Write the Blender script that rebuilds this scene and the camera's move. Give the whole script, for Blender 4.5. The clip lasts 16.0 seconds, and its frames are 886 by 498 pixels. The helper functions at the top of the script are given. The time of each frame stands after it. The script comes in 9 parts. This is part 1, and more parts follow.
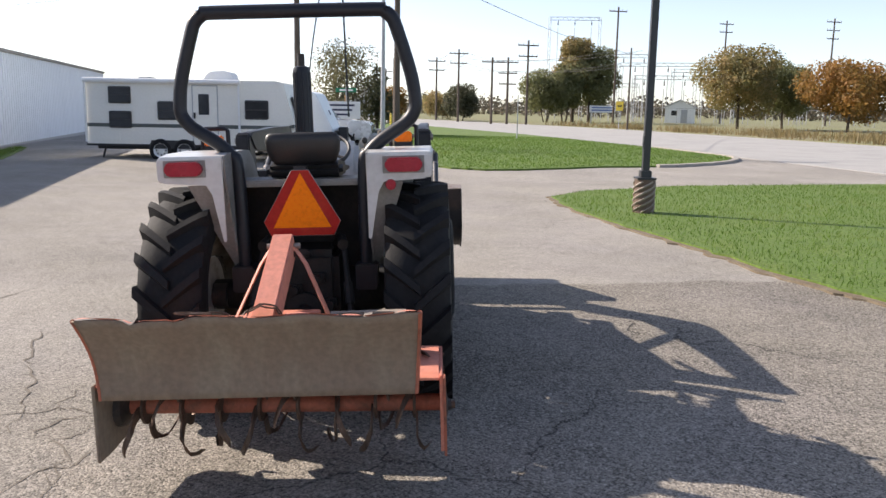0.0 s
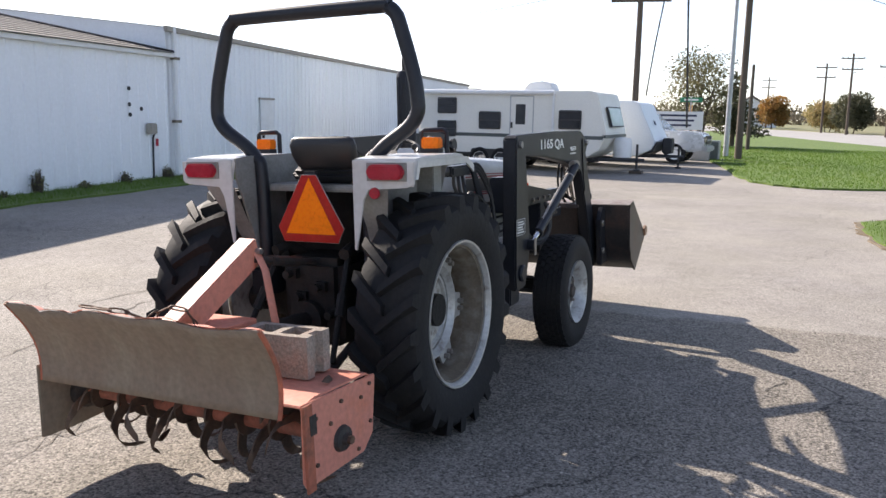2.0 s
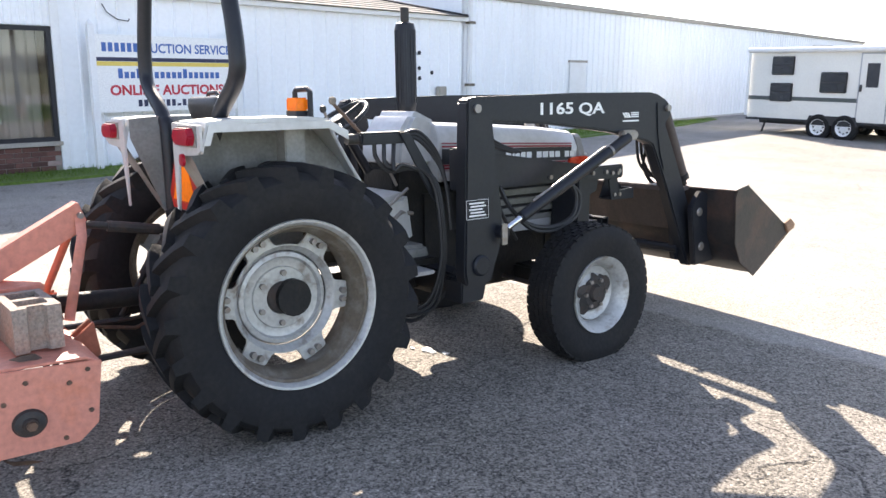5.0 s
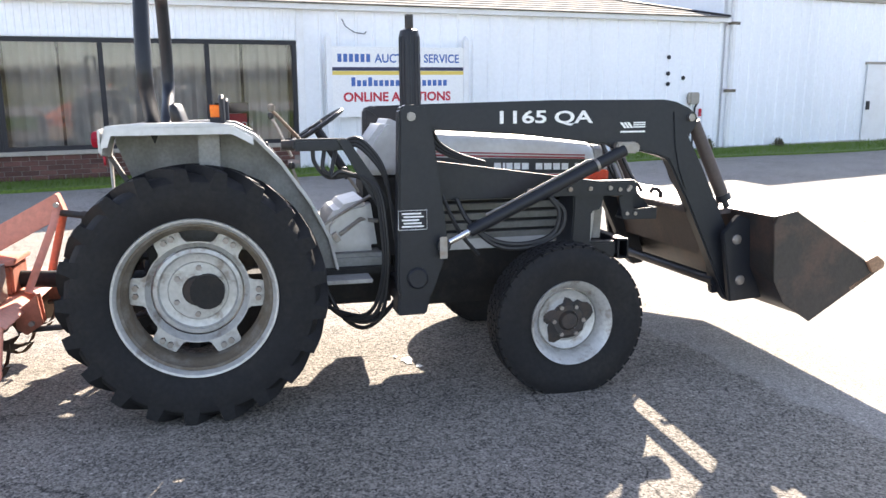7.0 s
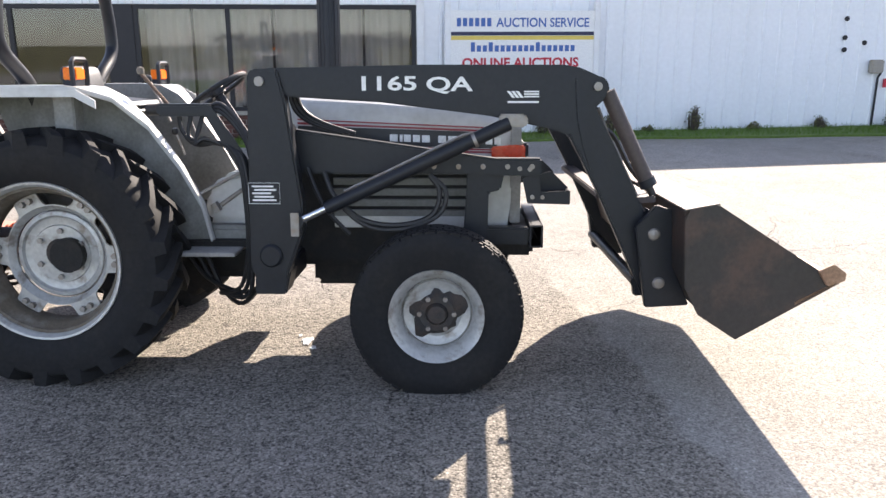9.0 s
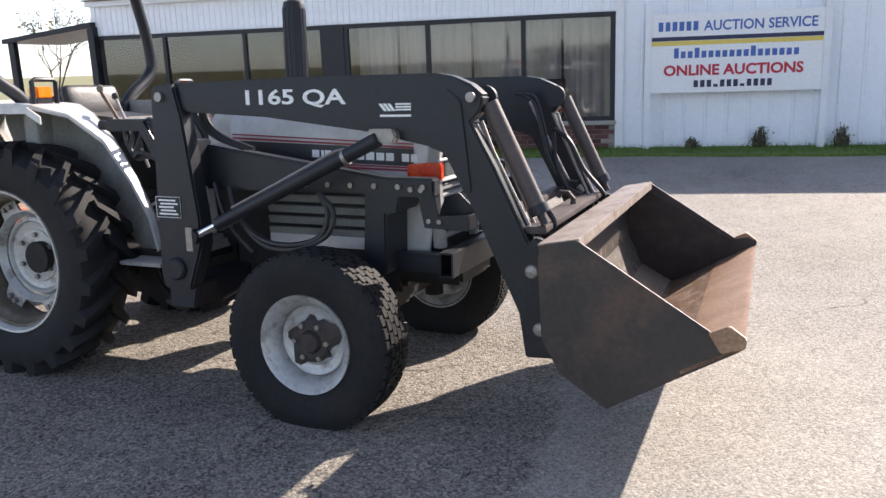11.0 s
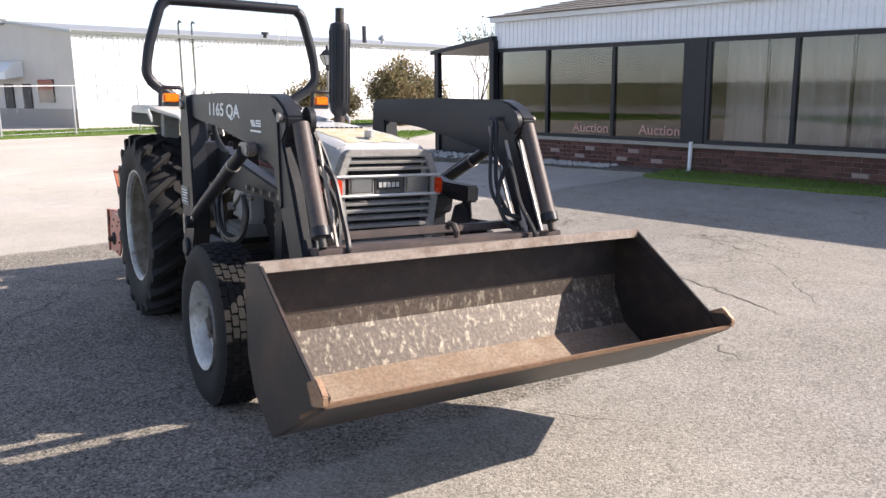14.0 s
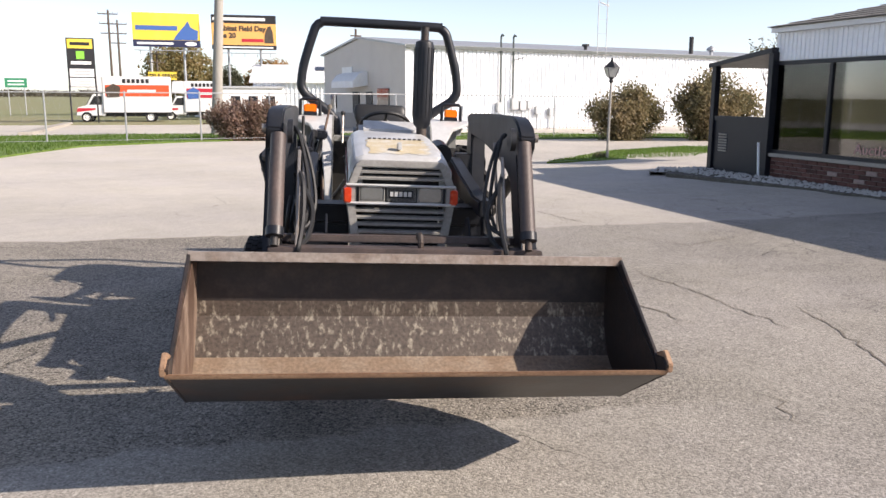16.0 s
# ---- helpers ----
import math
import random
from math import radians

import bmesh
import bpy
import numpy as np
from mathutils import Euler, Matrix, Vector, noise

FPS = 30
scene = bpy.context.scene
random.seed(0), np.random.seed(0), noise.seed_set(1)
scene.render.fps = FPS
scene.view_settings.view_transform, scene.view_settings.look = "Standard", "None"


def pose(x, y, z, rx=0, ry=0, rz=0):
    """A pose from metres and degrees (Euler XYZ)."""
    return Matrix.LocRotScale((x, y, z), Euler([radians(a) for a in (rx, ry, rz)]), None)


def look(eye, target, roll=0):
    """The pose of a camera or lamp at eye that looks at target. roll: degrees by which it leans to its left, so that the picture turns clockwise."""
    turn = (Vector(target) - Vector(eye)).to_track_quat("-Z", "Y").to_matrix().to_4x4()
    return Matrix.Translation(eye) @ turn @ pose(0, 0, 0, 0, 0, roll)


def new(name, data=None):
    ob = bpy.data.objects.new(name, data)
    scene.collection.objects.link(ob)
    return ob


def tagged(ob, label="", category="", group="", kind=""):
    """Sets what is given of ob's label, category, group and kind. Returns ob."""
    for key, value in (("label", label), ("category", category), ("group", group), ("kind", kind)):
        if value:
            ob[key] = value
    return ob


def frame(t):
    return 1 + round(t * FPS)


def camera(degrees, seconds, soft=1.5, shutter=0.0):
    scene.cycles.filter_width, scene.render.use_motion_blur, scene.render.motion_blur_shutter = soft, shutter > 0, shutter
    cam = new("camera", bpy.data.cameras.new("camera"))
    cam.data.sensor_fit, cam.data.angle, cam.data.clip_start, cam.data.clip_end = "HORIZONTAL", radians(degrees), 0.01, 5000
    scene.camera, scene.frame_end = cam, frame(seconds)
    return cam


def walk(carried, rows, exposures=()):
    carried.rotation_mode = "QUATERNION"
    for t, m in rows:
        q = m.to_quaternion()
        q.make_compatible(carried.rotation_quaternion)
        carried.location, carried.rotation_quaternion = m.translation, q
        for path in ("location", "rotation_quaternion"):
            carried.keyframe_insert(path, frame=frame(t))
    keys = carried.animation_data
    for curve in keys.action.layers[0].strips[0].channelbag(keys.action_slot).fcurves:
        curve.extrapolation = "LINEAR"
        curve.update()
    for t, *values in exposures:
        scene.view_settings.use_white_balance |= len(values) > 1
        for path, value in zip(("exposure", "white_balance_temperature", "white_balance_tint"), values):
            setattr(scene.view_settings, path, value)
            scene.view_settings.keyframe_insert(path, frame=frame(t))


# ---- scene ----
cam = camera(57.26, 16.0)
PATH = [
    (0, (0.711, -4.675, 1.669), (0.730, -2.705, 1.327), 1.03),
    (0.5, (1.197, -4.575, 1.647), (1.010, -2.612, 1.313), 1.70),
    (1, (1.639, -4.352, 1.629), (1.203, -2.431, 1.284), 1.44),
    (1.5, (2.009, -4.121, 1.632), (1.376, -2.258, 1.278), 1.28),
    (2, (2.469, -3.830, 1.664), (1.617, -2.051, 1.332), 1.06),
    (2.5, (2.738, -3.481, 1.653), (1.796, -1.753, 1.299), 1.19),
    (3, (3.118, -3.123, 1.618), (2.032, -1.485, 1.247), 1.06),
    (3.5, (3.353, -2.810, 1.614), (2.131, -1.276, 1.220), 0.38),
    (4, (3.568, -2.426, 1.628), (2.226, -1.002, 1.218), 0.37),
    (6.5, (4.551, -0.296, 1.675), (2.709, 0.359, 1.253), 0.13),
    (7, (4.705, 0.222, 1.669), (2.804, 0.682, 1.252), -0.11),
    (7.5, (4.661, 0.637, 1.647), (2.741, 0.989, 1.211), -0.24),
    (8, (4.666, 1.162, 1.623), (2.724, 1.363, 1.192), -0.51),
    (8.5, (4.641, 1.578, 1.630), (2.686, 1.599, 1.207), -1.13),
    (9, (4.483, 2.011, 1.640), (2.545, 1.948, 1.148), -0.20),
    (9.5, (4.374, 2.463, 1.625), (2.435, 2.282, 1.169), 0.18),
    (10, (4.179, 2.899, 1.607), (2.266, 2.531, 1.153), -0.76),
    (12.5, (2.867, 4.984, 1.581), (1.383, 3.722, 1.127), -1.16),
    (13, (2.519, 5.295, 1.589), (1.145, 3.918, 1.125), -0.57),
    (13.5, (2.197, 5.672, 1.592), (1.008, 4.118, 1.177), -0.62),
    (14, (1.843, 5.891, 1.575), (0.832, 4.212, 1.176), -0.64),
    (14.5, (1.460, 6.139, 1.567), (0.574, 4.389, 1.177), -0.25),
    (15, (1.098, 6.341, 1.593), (0.485, 4.473, 1.224), -1.26),
    (15.5, (0.728, 6.403, 1.600), (0.283, 4.489, 1.226), -0.02),
    (16, (0.308, 6.558, 1.597), (0.056, 4.609, 1.226), 0.25),
]
EXPOSURES = [(0.0, 0.78, 6850, 16), (2.0, 0.97, 6800, 16), (3.0, 1.20, 6750, 16), (4.0, 1.58, 6850, 15), (6.5, 1.97, 7000, 15), (8.0, 1.82, 7000, 16), (10.0, 1.37, 6900, 17), (12.5, 1.16, 6750, 17), (14.5, 0.98, 6850, 17), (16.0, 0.70, 6900, 17)]
walk(cam, [(t, look(eye, target, roll)) for t, eye, target, roll in PATH], exposures=EXPOSURES)

# ---- light ----
SUN_WAY = Vector((1.49, -0.66, -1.0)).normalized()
world = bpy.data.worlds.new("sky")
scene.world = world
world.use_nodes = True
wn = world.node_tree
wn.nodes.clear()
sky = wn.nodes.new("ShaderNodeTexSky")
sky.sky_type = "NISHITA"
sky.sun_disc = False
sky.sun_elevation = math.asin(-SUN_WAY.z)
sky.sun_rotation = math.atan2(-SUN_WAY.x, -SUN_WAY.y)
sky.air_density, sky.dust_density, sky.ozone_density = 0.7, 0.5, 1.6
bg = wn.nodes.new("ShaderNodeBackground")
bg.inputs["Strength"].default_value = 0.138
wo = wn.nodes.new("ShaderNodeOutputWorld")
haze = wn.nodes.new("ShaderNodeHueSaturation")
haze.inputs["Saturation"].default_value = 0.8
wn.links.new(sky.outputs[0], haze.inputs["Color"])
wn.links.new(haze.outputs[0], bg.inputs[0])
wn.links.new(bg.outputs[0], wo.inputs[0])
sun_data = bpy.data.lights.new("sun", "SUN")
sun_data.energy, sun_data.angle, sun_data.color = 4.7, radians(0.55), (1.0, 0.94, 0.84)
sun = new("sun", sun_data)
sun.matrix_world = look((0, 0, 30), Vector((0, 0, 30)) + SUN_WAY)


# ---- geometry helpers ----
class Geo:
    """Loose vertices and faces, gathered into one mesh."""

    def __init__(self):
        self.v, self.f = [], []

    def add(self, vs, fs):
        n = len(self.v)
        self.v += [tuple(p) for p in vs]
        self.f += [tuple(i + n for i in f) for f in fs]
        return self

    def box(self, c, s, rot=(0, 0, 0)):
        m = pose(*c, *rot)
        vs = [m @ Vector((sx * s[0] / 2, sy * s[1] / 2, sz * s[2] / 2)) for sx in (-1, 1) for sy in (-1, 1) for sz in (-1, 1)]
        return self.add(vs, [(0, 1, 3, 2), (4, 6, 7, 5), (0, 4, 5, 1), (2, 3, 7, 6), (0, 2, 6, 4), (1, 5, 7, 3)])

    def span(self, a, b):
        return self.box([(p + q) / 2 for p, q in zip(a, b)], [abs(q - p) for p, q in zip(a, b)])

    def prism(self, poly, axis, lo, hi):
        """A flat outline drawn out along axis: x takes (y, z), y takes (x, z), z takes (x, y)."""
        def at(p, h):
            return {"x": (h, p[0], p[1]), "y": (p[0], h, p[1]), "z": (p[0], p[1], h)}[axis]
        n = len(poly)
        vs = [at(p, lo) for p in poly] + [at(p, hi) for p in poly]
        fs = [tuple(range(n))[::-1], tuple(range(n, 2 * n))] + [(i, (i + 1) % n, n + (i + 1) % n, n + i) for i in range(n)]
        return self.add(vs, fs)

    def cyl(self, a, b, r, seg=14, r2=None):
        return self.tube([a, b], r, seg, r2=r2)

    def tube(self, pts, r, seg=8, r2=None, squash=1.0):
        pts = [Vector(p) for p in pts]
        vs, fs = [], []
        t0 = (pts[1] - pts[0]).normalized()
        up = Vector((0, 0, 1)) if abs(t0.z) < 0.9 else Vector((0, 1, 0))
        side = t0.cross(up).normalized()
        for i, p in enumerate(pts):
            t = (pts[min(i + 1, len(pts) - 1)] - pts[max(i - 1, 0)]).normalized()
            side = (side - t * side.dot(t)).normalized()
            other = t.cross(side)
            rr = r if r2 is None else r + (r2 - r) * i / (len(pts) - 1)
            vs += [p + side * math.cos(2 * math.pi * k / seg) * rr + other * math.sin(2 * math.pi * k / seg) * rr * squash for k in range(seg)]
        for i in range(len(pts) - 1):
            fs += [(i * seg + k, i * seg + (k + 1) % seg, (i + 1) * seg + (k + 1) % seg, (i + 1) * seg + k) for k in range(seg)]
        fs += [tuple(range(seg))[::-1], tuple(range((len(pts) - 1) * seg, len(pts) * seg))]
        return self.add(vs, fs)

    def lathe(self, prof, c=(0, 0, 0), axis="x", seg=48, closed=True):
        """prof: (radius, place along the axis)."""
        vs, fs, n = [], [], len(prof)
        for k in range(seg):
            a = 2 * math.pi * k / seg
            for r, h in prof:
                u, w = r * math.cos(a), r * math.sin(a)
                p = {"x": (h, u, w), "y": (u, h, w), "z": (u, w, h)}[axis]
                vs.append((p[0] + c[0], p[1] + c[1], p[2] + c[2]))
        m = n if closed else n - 1
        for k in range(seg):
            fs += [(k * n + i, k * n + (i + 1) % n, ((k + 1) % seg) * n + (i + 1) % n, ((k + 1) % seg) * n + i) for i in range(m)]
        return self.add(vs, fs)

    def sheet(self, fn, us, vs_):
        n = len(vs_)
        pts = [fn(u, v) for u in us for v in vs_]
        fs = [(i * n + j, (i + 1) * n + j, (i + 1) * n + j + 1, i * n + j + 1) for i in range(len(us) - 1) for j in range(n - 1)]
        return self.add(pts, fs)

    def mesh(self, name, bevel=0.0, smooth=35, segs=2):
        me = bpy.data.meshes.new(name)
        me.from_pydata(self.v, [], self.f)
        bm = bmesh.new()
        bm.from_mesh(me)
        bmesh.ops.recalc_face_normals(bm, faces=bm.faces)
        if bevel:
            es = [e for e in bm.edges if len(e.link_faces) == 2 and e.calc_face_angle(0) > 0.6]
            bmesh.ops.bevel(bm, geom=es, offset=bevel, segments=segs, affect="EDGES", clamp_overlap=True)
        bm.to_mesh(me)
        bm.free()
        if smooth:
            me.polygons.foreach_set("use_smooth", [True] * len(me.polygons))
            me.set_sharp_from_angle(angle=radians(smooth))
        return me


def part(name, geo, material, parent=None, label="", bevel=0.0, smooth=35, m=None):
    me = geo.mesh(name, bevel, smooth) if isinstance(geo, Geo) else geo
    me.materials.clear()
    me.materials.append(material)
    ob = new(name, me)
    if parent is not None:
        ob.parent = parent
    if m is not None:
        ob.matrix_basis = m
    if label:
        ob["label"] = label
    return ob


def thing(name, m=None, label="", category="", group="", kind=""):
    ob = new(name)
    ob.empty_display_size = 0.1
    if m is not None:
        ob.matrix_basis = m
    return tagged(ob, label, category, group, kind)


def lettering(body, size, extrude=0.001, bold=0.0, align="LEFT"):
    cu = bpy.data.curves.new("letters", "FONT")
    cu.body, cu.size, cu.extrude, cu.offset, cu.align_x = body, size, extrude, bold, align
    cu.resolution_u = 3
    ob = bpy.data.objects.new("letters", cu)
    scene.collection.objects.link(ob)
    bpy.context.view_layer.update()
    me = bpy.data.meshes.new_from_object(ob.evaluated_get(bpy.context.evaluated_depsgraph_get()))
    bpy.data.objects.remove(ob)
    bpy.data.curves.remove(cu)
    return me


def settle(root, fn, only=()):
    """Moves the points of a thing's parts by fn(place in the thing), wheels left out."""
    for ob in root.children_recursive:
        line = [ob]
        while line[-1].parent is not root:
            line.append(line[-1].parent)
        if any("wheel" in o.name and "steering" not in o.name for o in line) or (only and not any(o.name.split(".")[0] in only for o in line)):
            continue
        m = Matrix.Identity(4)
        for o in line:
            m = o.matrix_basis @ m
        back = m.inverted()
        for v in ob.data.vertices:
            v.co = back @ Vector(fn(m @ v.co))


def bend(pts, n=5):
    """A smooth run through some points, for hoses."""
    ps = [Vector(p) for p in pts]
    ps = [ps[0] * 2 - ps[1]] + ps + [ps[-1] * 2 - ps[-2]]
    out = []
    for i in range(1, len(ps) - 2):
        a, b, c, d = ps[i - 1:i + 3]
        for k in range(n):
            t = k / n
            out.append(0.5 * (2 * b + (c - a) * t + (2 * a - 5 * b + 4 * c - d) * t * t + (3 * b - a - 3 * c + d) * t ** 3))
    return out + [ps[-2]]


# ---- materials ----
def surface(name, base, rough=0.5, metal=0.0, spots=None, amount=0.35, scale=8.0, fine=60.0, fine_amount=0.12, bump=0.15, coat=0.0, streak=None, spec=0.5, vary=0.0, edge=(0.45, 0.72)):
    """A worn surface: base colour, blotches of a second colour at one scale, grain at a finer one, and relief."""
    mt = bpy.data.materials.new(name)
    mt.use_nodes = True
    nt = mt.node_tree
    bs = nt.nodes["Principled BSDF"]
    tc = nt.nodes.new("ShaderNodeTexCoord")
    mp = nt.nodes.new("ShaderNodeMapping")
    nt.links.new(tc.outputs["Object"], mp.inputs[0])
    if streak:
        mp.inputs["Scale"].default_value = streak
    n1 = nt.nodes.new("ShaderNodeTexNoise")
    n1.inputs["Scale"].default_value, n1.inputs["Detail"].default_value, n1.inputs["Roughness"].default_value = scale, 6, 0.62
    n2 = nt.nodes.new("ShaderNodeTexNoise")
    n2.inputs["Scale"].default_value, n2.inputs["Detail"].default_value = fine, 4
    nt.links.new(mp.outputs[0], n1.inputs["Vector"])
    nt.links.new(tc.outputs["Object"], n2.inputs["Vector"])
    ramp = nt.nodes.new("ShaderNodeMapRange")
    ramp.inputs["From Min"].default_value, ramp.inputs["From Max"].default_value = edge
    nt.links.new(n1.outputs[0], ramp.inputs["Value"])
    mulf = nt.nodes.new("ShaderNodeMath")
    mulf.operation = "MULTIPLY"
    mulf.inputs[1].default_value = amount
    nt.links.new(ramp.outputs[0], mulf.inputs[0])
    mix = nt.nodes.new("ShaderNodeMix")
    mix.data_type = "RGBA"
    mix.inputs["A"].default_value = (*base, 1)
    mix.inputs["B"].default_value = (*(spots or [c * 0.6 for c in base]), 1)
    nt.links.new(mulf.outputs[0], mix.inputs["Factor"])
    hsv = nt.nodes.new("ShaderNodeHueSaturation")
    mr = nt.nodes.new("ShaderNodeMapRange")
    mr.inputs["From Min"].default_value, mr.inputs["From Max"].default_value = 0.3, 0.7
    mr.inputs["To Min"].default_value, mr.inputs["To Max"].default_value = 1 - fine_amount, 1 + fine_amount
    nt.links.new(n2.outputs[0], mr.inputs["Value"])
    if vary:
        oi = nt.nodes.new("ShaderNodeObjectInfo")
        vr = nt.nodes.new("ShaderNodeMapRange")
        vr.inputs["To Min"].default_value, vr.inputs["To Max"].default_value = 1 - vary, 1 + vary
        vm = nt.nodes.new("ShaderNodeMath")
        vm.operation = "MULTIPLY"
        nt.links.new(oi.outputs["Random"], vr.inputs["Value"])
        nt.links.new(vr.outputs[0], vm.inputs[0])
        nt.links.new(mr.outputs[0], vm.inputs[1])
        nt.links.new(vm.outputs[0], hsv.inputs["Value"])
        cb = nt.nodes.new("ShaderNodeCombineXYZ")
        for i in range(3):
            nt.links.new(oi.outputs["Random"], cb.inputs[i])
        sc = nt.nodes.new("ShaderNodeVectorMath")
        sc.operation = "SCALE"
        sc.inputs["Scale"].default_value = 37.0
        nt.links.new(cb.outputs[0], sc.inputs[0])
        nt.links.new(sc.outputs[0], mp.inputs["Location"])
    else:
        nt.links.new(mr.outputs[0], hsv.inputs["Value"])
    nt.links.new(mix.outputs["Result"], hsv.inputs["Color"])
    nt.links.new(hsv.outputs[0], bs.inputs["Base Color"])
    rr = nt.nodes.new("ShaderNodeMapRange")
    rr.inputs["To Min"].default_value, rr.inputs["To Max"].default_value = max(0.03, rough - 0.1), min(1, rough + 0.15)
    nt.links.new(n1.outputs[0], rr.inputs["Value"])
    nt.links.new(rr.outputs[0], bs.inputs["Roughness"])
    bs.inputs["Metallic"].default_value = metal
    bs.inputs["Coat Weight"].default_value = coat
    bs.inputs["Specular IOR Level"].default_value = spec
    if bump:
        bp = nt.nodes.new("ShaderNodeBump")
        bp.inputs["Strength"].default_value, bp.inputs["Distance"].default_value = bump, 0.01
        ad = nt.nodes.new("ShaderNodeMath")
        nt.links.new(n1.outputs[0], ad.inputs[0])
        nt.links.new(n2.outputs[0], ad.inputs[1])
        nt.links.new(ad.outputs[0], bp.inputs["Height"])
        nt.links.new(bp.outputs[0], bs.inputs["Normal"])
    return mt


def glass(name, tint=(0.8, 0.85, 0.85), rough=0.02, through_part=0.0):
    """Window glass with a share of plain passage of light."""
    mt = bpy.data.materials.new(name)
    mt.use_nodes = True
    nt = mt.node_tree
    nt.nodes.clear()
    out = nt.nodes.new("ShaderNodeOutputMaterial")
    tr = nt.nodes.new("ShaderNodeBsdfTransparent")
    tr.inputs[0].default_value = (*tint, 1)
    gl = nt.nodes.new("ShaderNodeBsdfGlossy")
    gl.inputs["Roughness"].default_value = rough
    fr = nt.nodes.new("ShaderNodeFresnel")
    fr.inputs["IOR"].default_value = 1.38
    ad = nt.nodes.new("ShaderNodeMath")
    ad.inputs[1].default_value = through_part
    ad.use_clamp = True
    nt.links.new(fr.outputs[0], ad.inputs[0])
    mx = nt.nodes.new("ShaderNodeMixShader")
    nt.links.new(ad.outputs[0], mx.inputs[0])
    nt.links.new(tr.outputs[0], mx.inputs[1])
    nt.links.new(gl.outputs[0], mx.inputs[2])
    nt.links.new(mx.outputs[0], out.inputs[0])
    return mt


def pavement_material():
    """Weathered paving: speckled stones, blotches, cracks, and a coarser darker patch with a wandering border."""
    mt = bpy.data.materials.new("weathered_paving")
    mt.use_nodes = True
    nt = mt.node_tree
    L, N_ = nt.links.new, nt.nodes.new
    bs = nt.nodes["Principled BSDF"]
    tc = N_("ShaderNodeTexCoord")
    co = tc.outputs["Object"]

    def noise_tex(scale, detail=4, rough=0.6):
        n = N_("ShaderNodeTexNoise")
        n.inputs["Scale"].default_value, n.inputs["Detail"].default_value, n.inputs["Roughness"].default_value = scale, detail, rough
        L(co, n.inputs["Vector"])
        return n.outputs[0]

    def m(op, a, b=None, clamp=False):
        n = N_("ShaderNodeMath")
        n.operation, n.use_clamp = op, clamp
        for i, q in enumerate((a, b)):
            if q is None:
                continue
            if isinstance(q, (int, float)):
                n.inputs[i].default_value = q
            else:
                L(q, n.inputs[i])
        return n.outputs[0]

    def ramp(v, a, b, lo=0.0, hi=1.0):
        n = N_("ShaderNodeMapRange")
        for k, q in (("From Min", a), ("From Max", b), ("To Min", lo), ("To Max", hi)):
            n.inputs[k].default_value = q
        L(v, n.inputs["Value"])
        return n.outputs[0]

    sep = N_("ShaderNodeSeparateXYZ")
    L(co, sep.inputs[0])
    x, y = sep.outputs[0], sep.outputs[1]
    wob = m("MULTIPLY", m("SUBTRACT", noise_tex(1.4, 6), 0.5), 0.5)
    # the older patch runs across between two borders and ends under the tractor's far side
    yy = m("ADD", y, wob)
    top = ramp(m("SUBTRACT", yy, m("MULTIPLY", x, 0.13)), 2.78, 2.84, 1, 0)
    low = ramp(m("ADD", yy, m("MULTIPLY", x, -0.08)), -3.05, -2.95)
    old = m("MULTIPLY", top, low)
    left = ramp(m("ADD", x, m("MULTIPLY", wob, 3.0)), -2.0, -0.7)
    old = m("MULTIPLY", old, left)
    blot = noise_tex(0.35, 6)
    blot2 = noise_tex(3.0, 6, 0.7)
    stones = N_("ShaderNodeTexVoronoi")
    stones.inputs["Scale"].default_value = 115
    L(co, stones.inputs["Vector"])
    stone_v = N_("ShaderNodeSeparateColor")
    L(stones.outputs["Color"], stone_v.inputs[0])
    big = N_("ShaderNodeTexVoronoi")
    big.inputs["Scale"].default_value = 72
    L(co, big.inputs["Vector"])
    big_v = N_("ShaderNodeSeparateColor")
    L(big.outputs["Color"], big_v.inputs[0])
    val = m("ADD", m("MULTIPLY", ramp(low, 0, 1, 0.45, 1.0), ramp(stone_v.outputs[0], 0, 1, -0.10, 0.10)), ramp(blot, 0.3, 0.7, -0.05, 0.05))
    val = m("ADD", val, ramp(blot2, 0.3, 0.75, -0.035, 0.03))
    val = m("ADD", val, m("MULTIPLY", ramp(old, 0, 1, 0.4, 1.0), ramp(big_v.outputs[1], 0.0, 1, -0.085, 0.085)))
    base = m("ADD", m("ADD", m("ADD", ramp(old, 0, 1, 0.295, 0.215), ramp(left, 0, 1, -0.03, 0.0)), ramp(low, 0, 1, 0.11, 0.0)), m("ADD", val, ramp(y, -9.0, -4.0, 0.075, 0.0)))
    # sparse pale stones
    pale = N_("ShaderNodeTexVoronoi")
    pale.inputs["Scale"].default_value = 48
    L(co, pale.inputs["Vector"])
    pale_v = N_("ShaderNodeSeparateColor")
    L(pale.outputs["Color"], pale_v.inputs[0])
    dot = m("MULTIPLY", ramp(pale_v.outputs[0], 0.80, 0.86), ramp(pale.outputs["Distance"], 0.30, 0.42, 1, 0))
    base = m("ADD", base, m("MULTIPLY", m("MULTIPLY", dot, ramp(pale_v.outputs[2], 0, 1, 0.05, 0.20)), ramp(noise_tex(1.1, 3), 0.35, 0.6, 0.3, 1.0)))
    # cracks
    wv = N_("ShaderNodeTexNoise")
    wv.inputs["Scale"].default_value, wv.inputs["Detail"].default_value = 1.6, 5
    L(co, wv.inputs["Vector"])
    vadd = N_("ShaderNodeVectorMath")
    vadd.operation = "MULTIPLY_ADD"
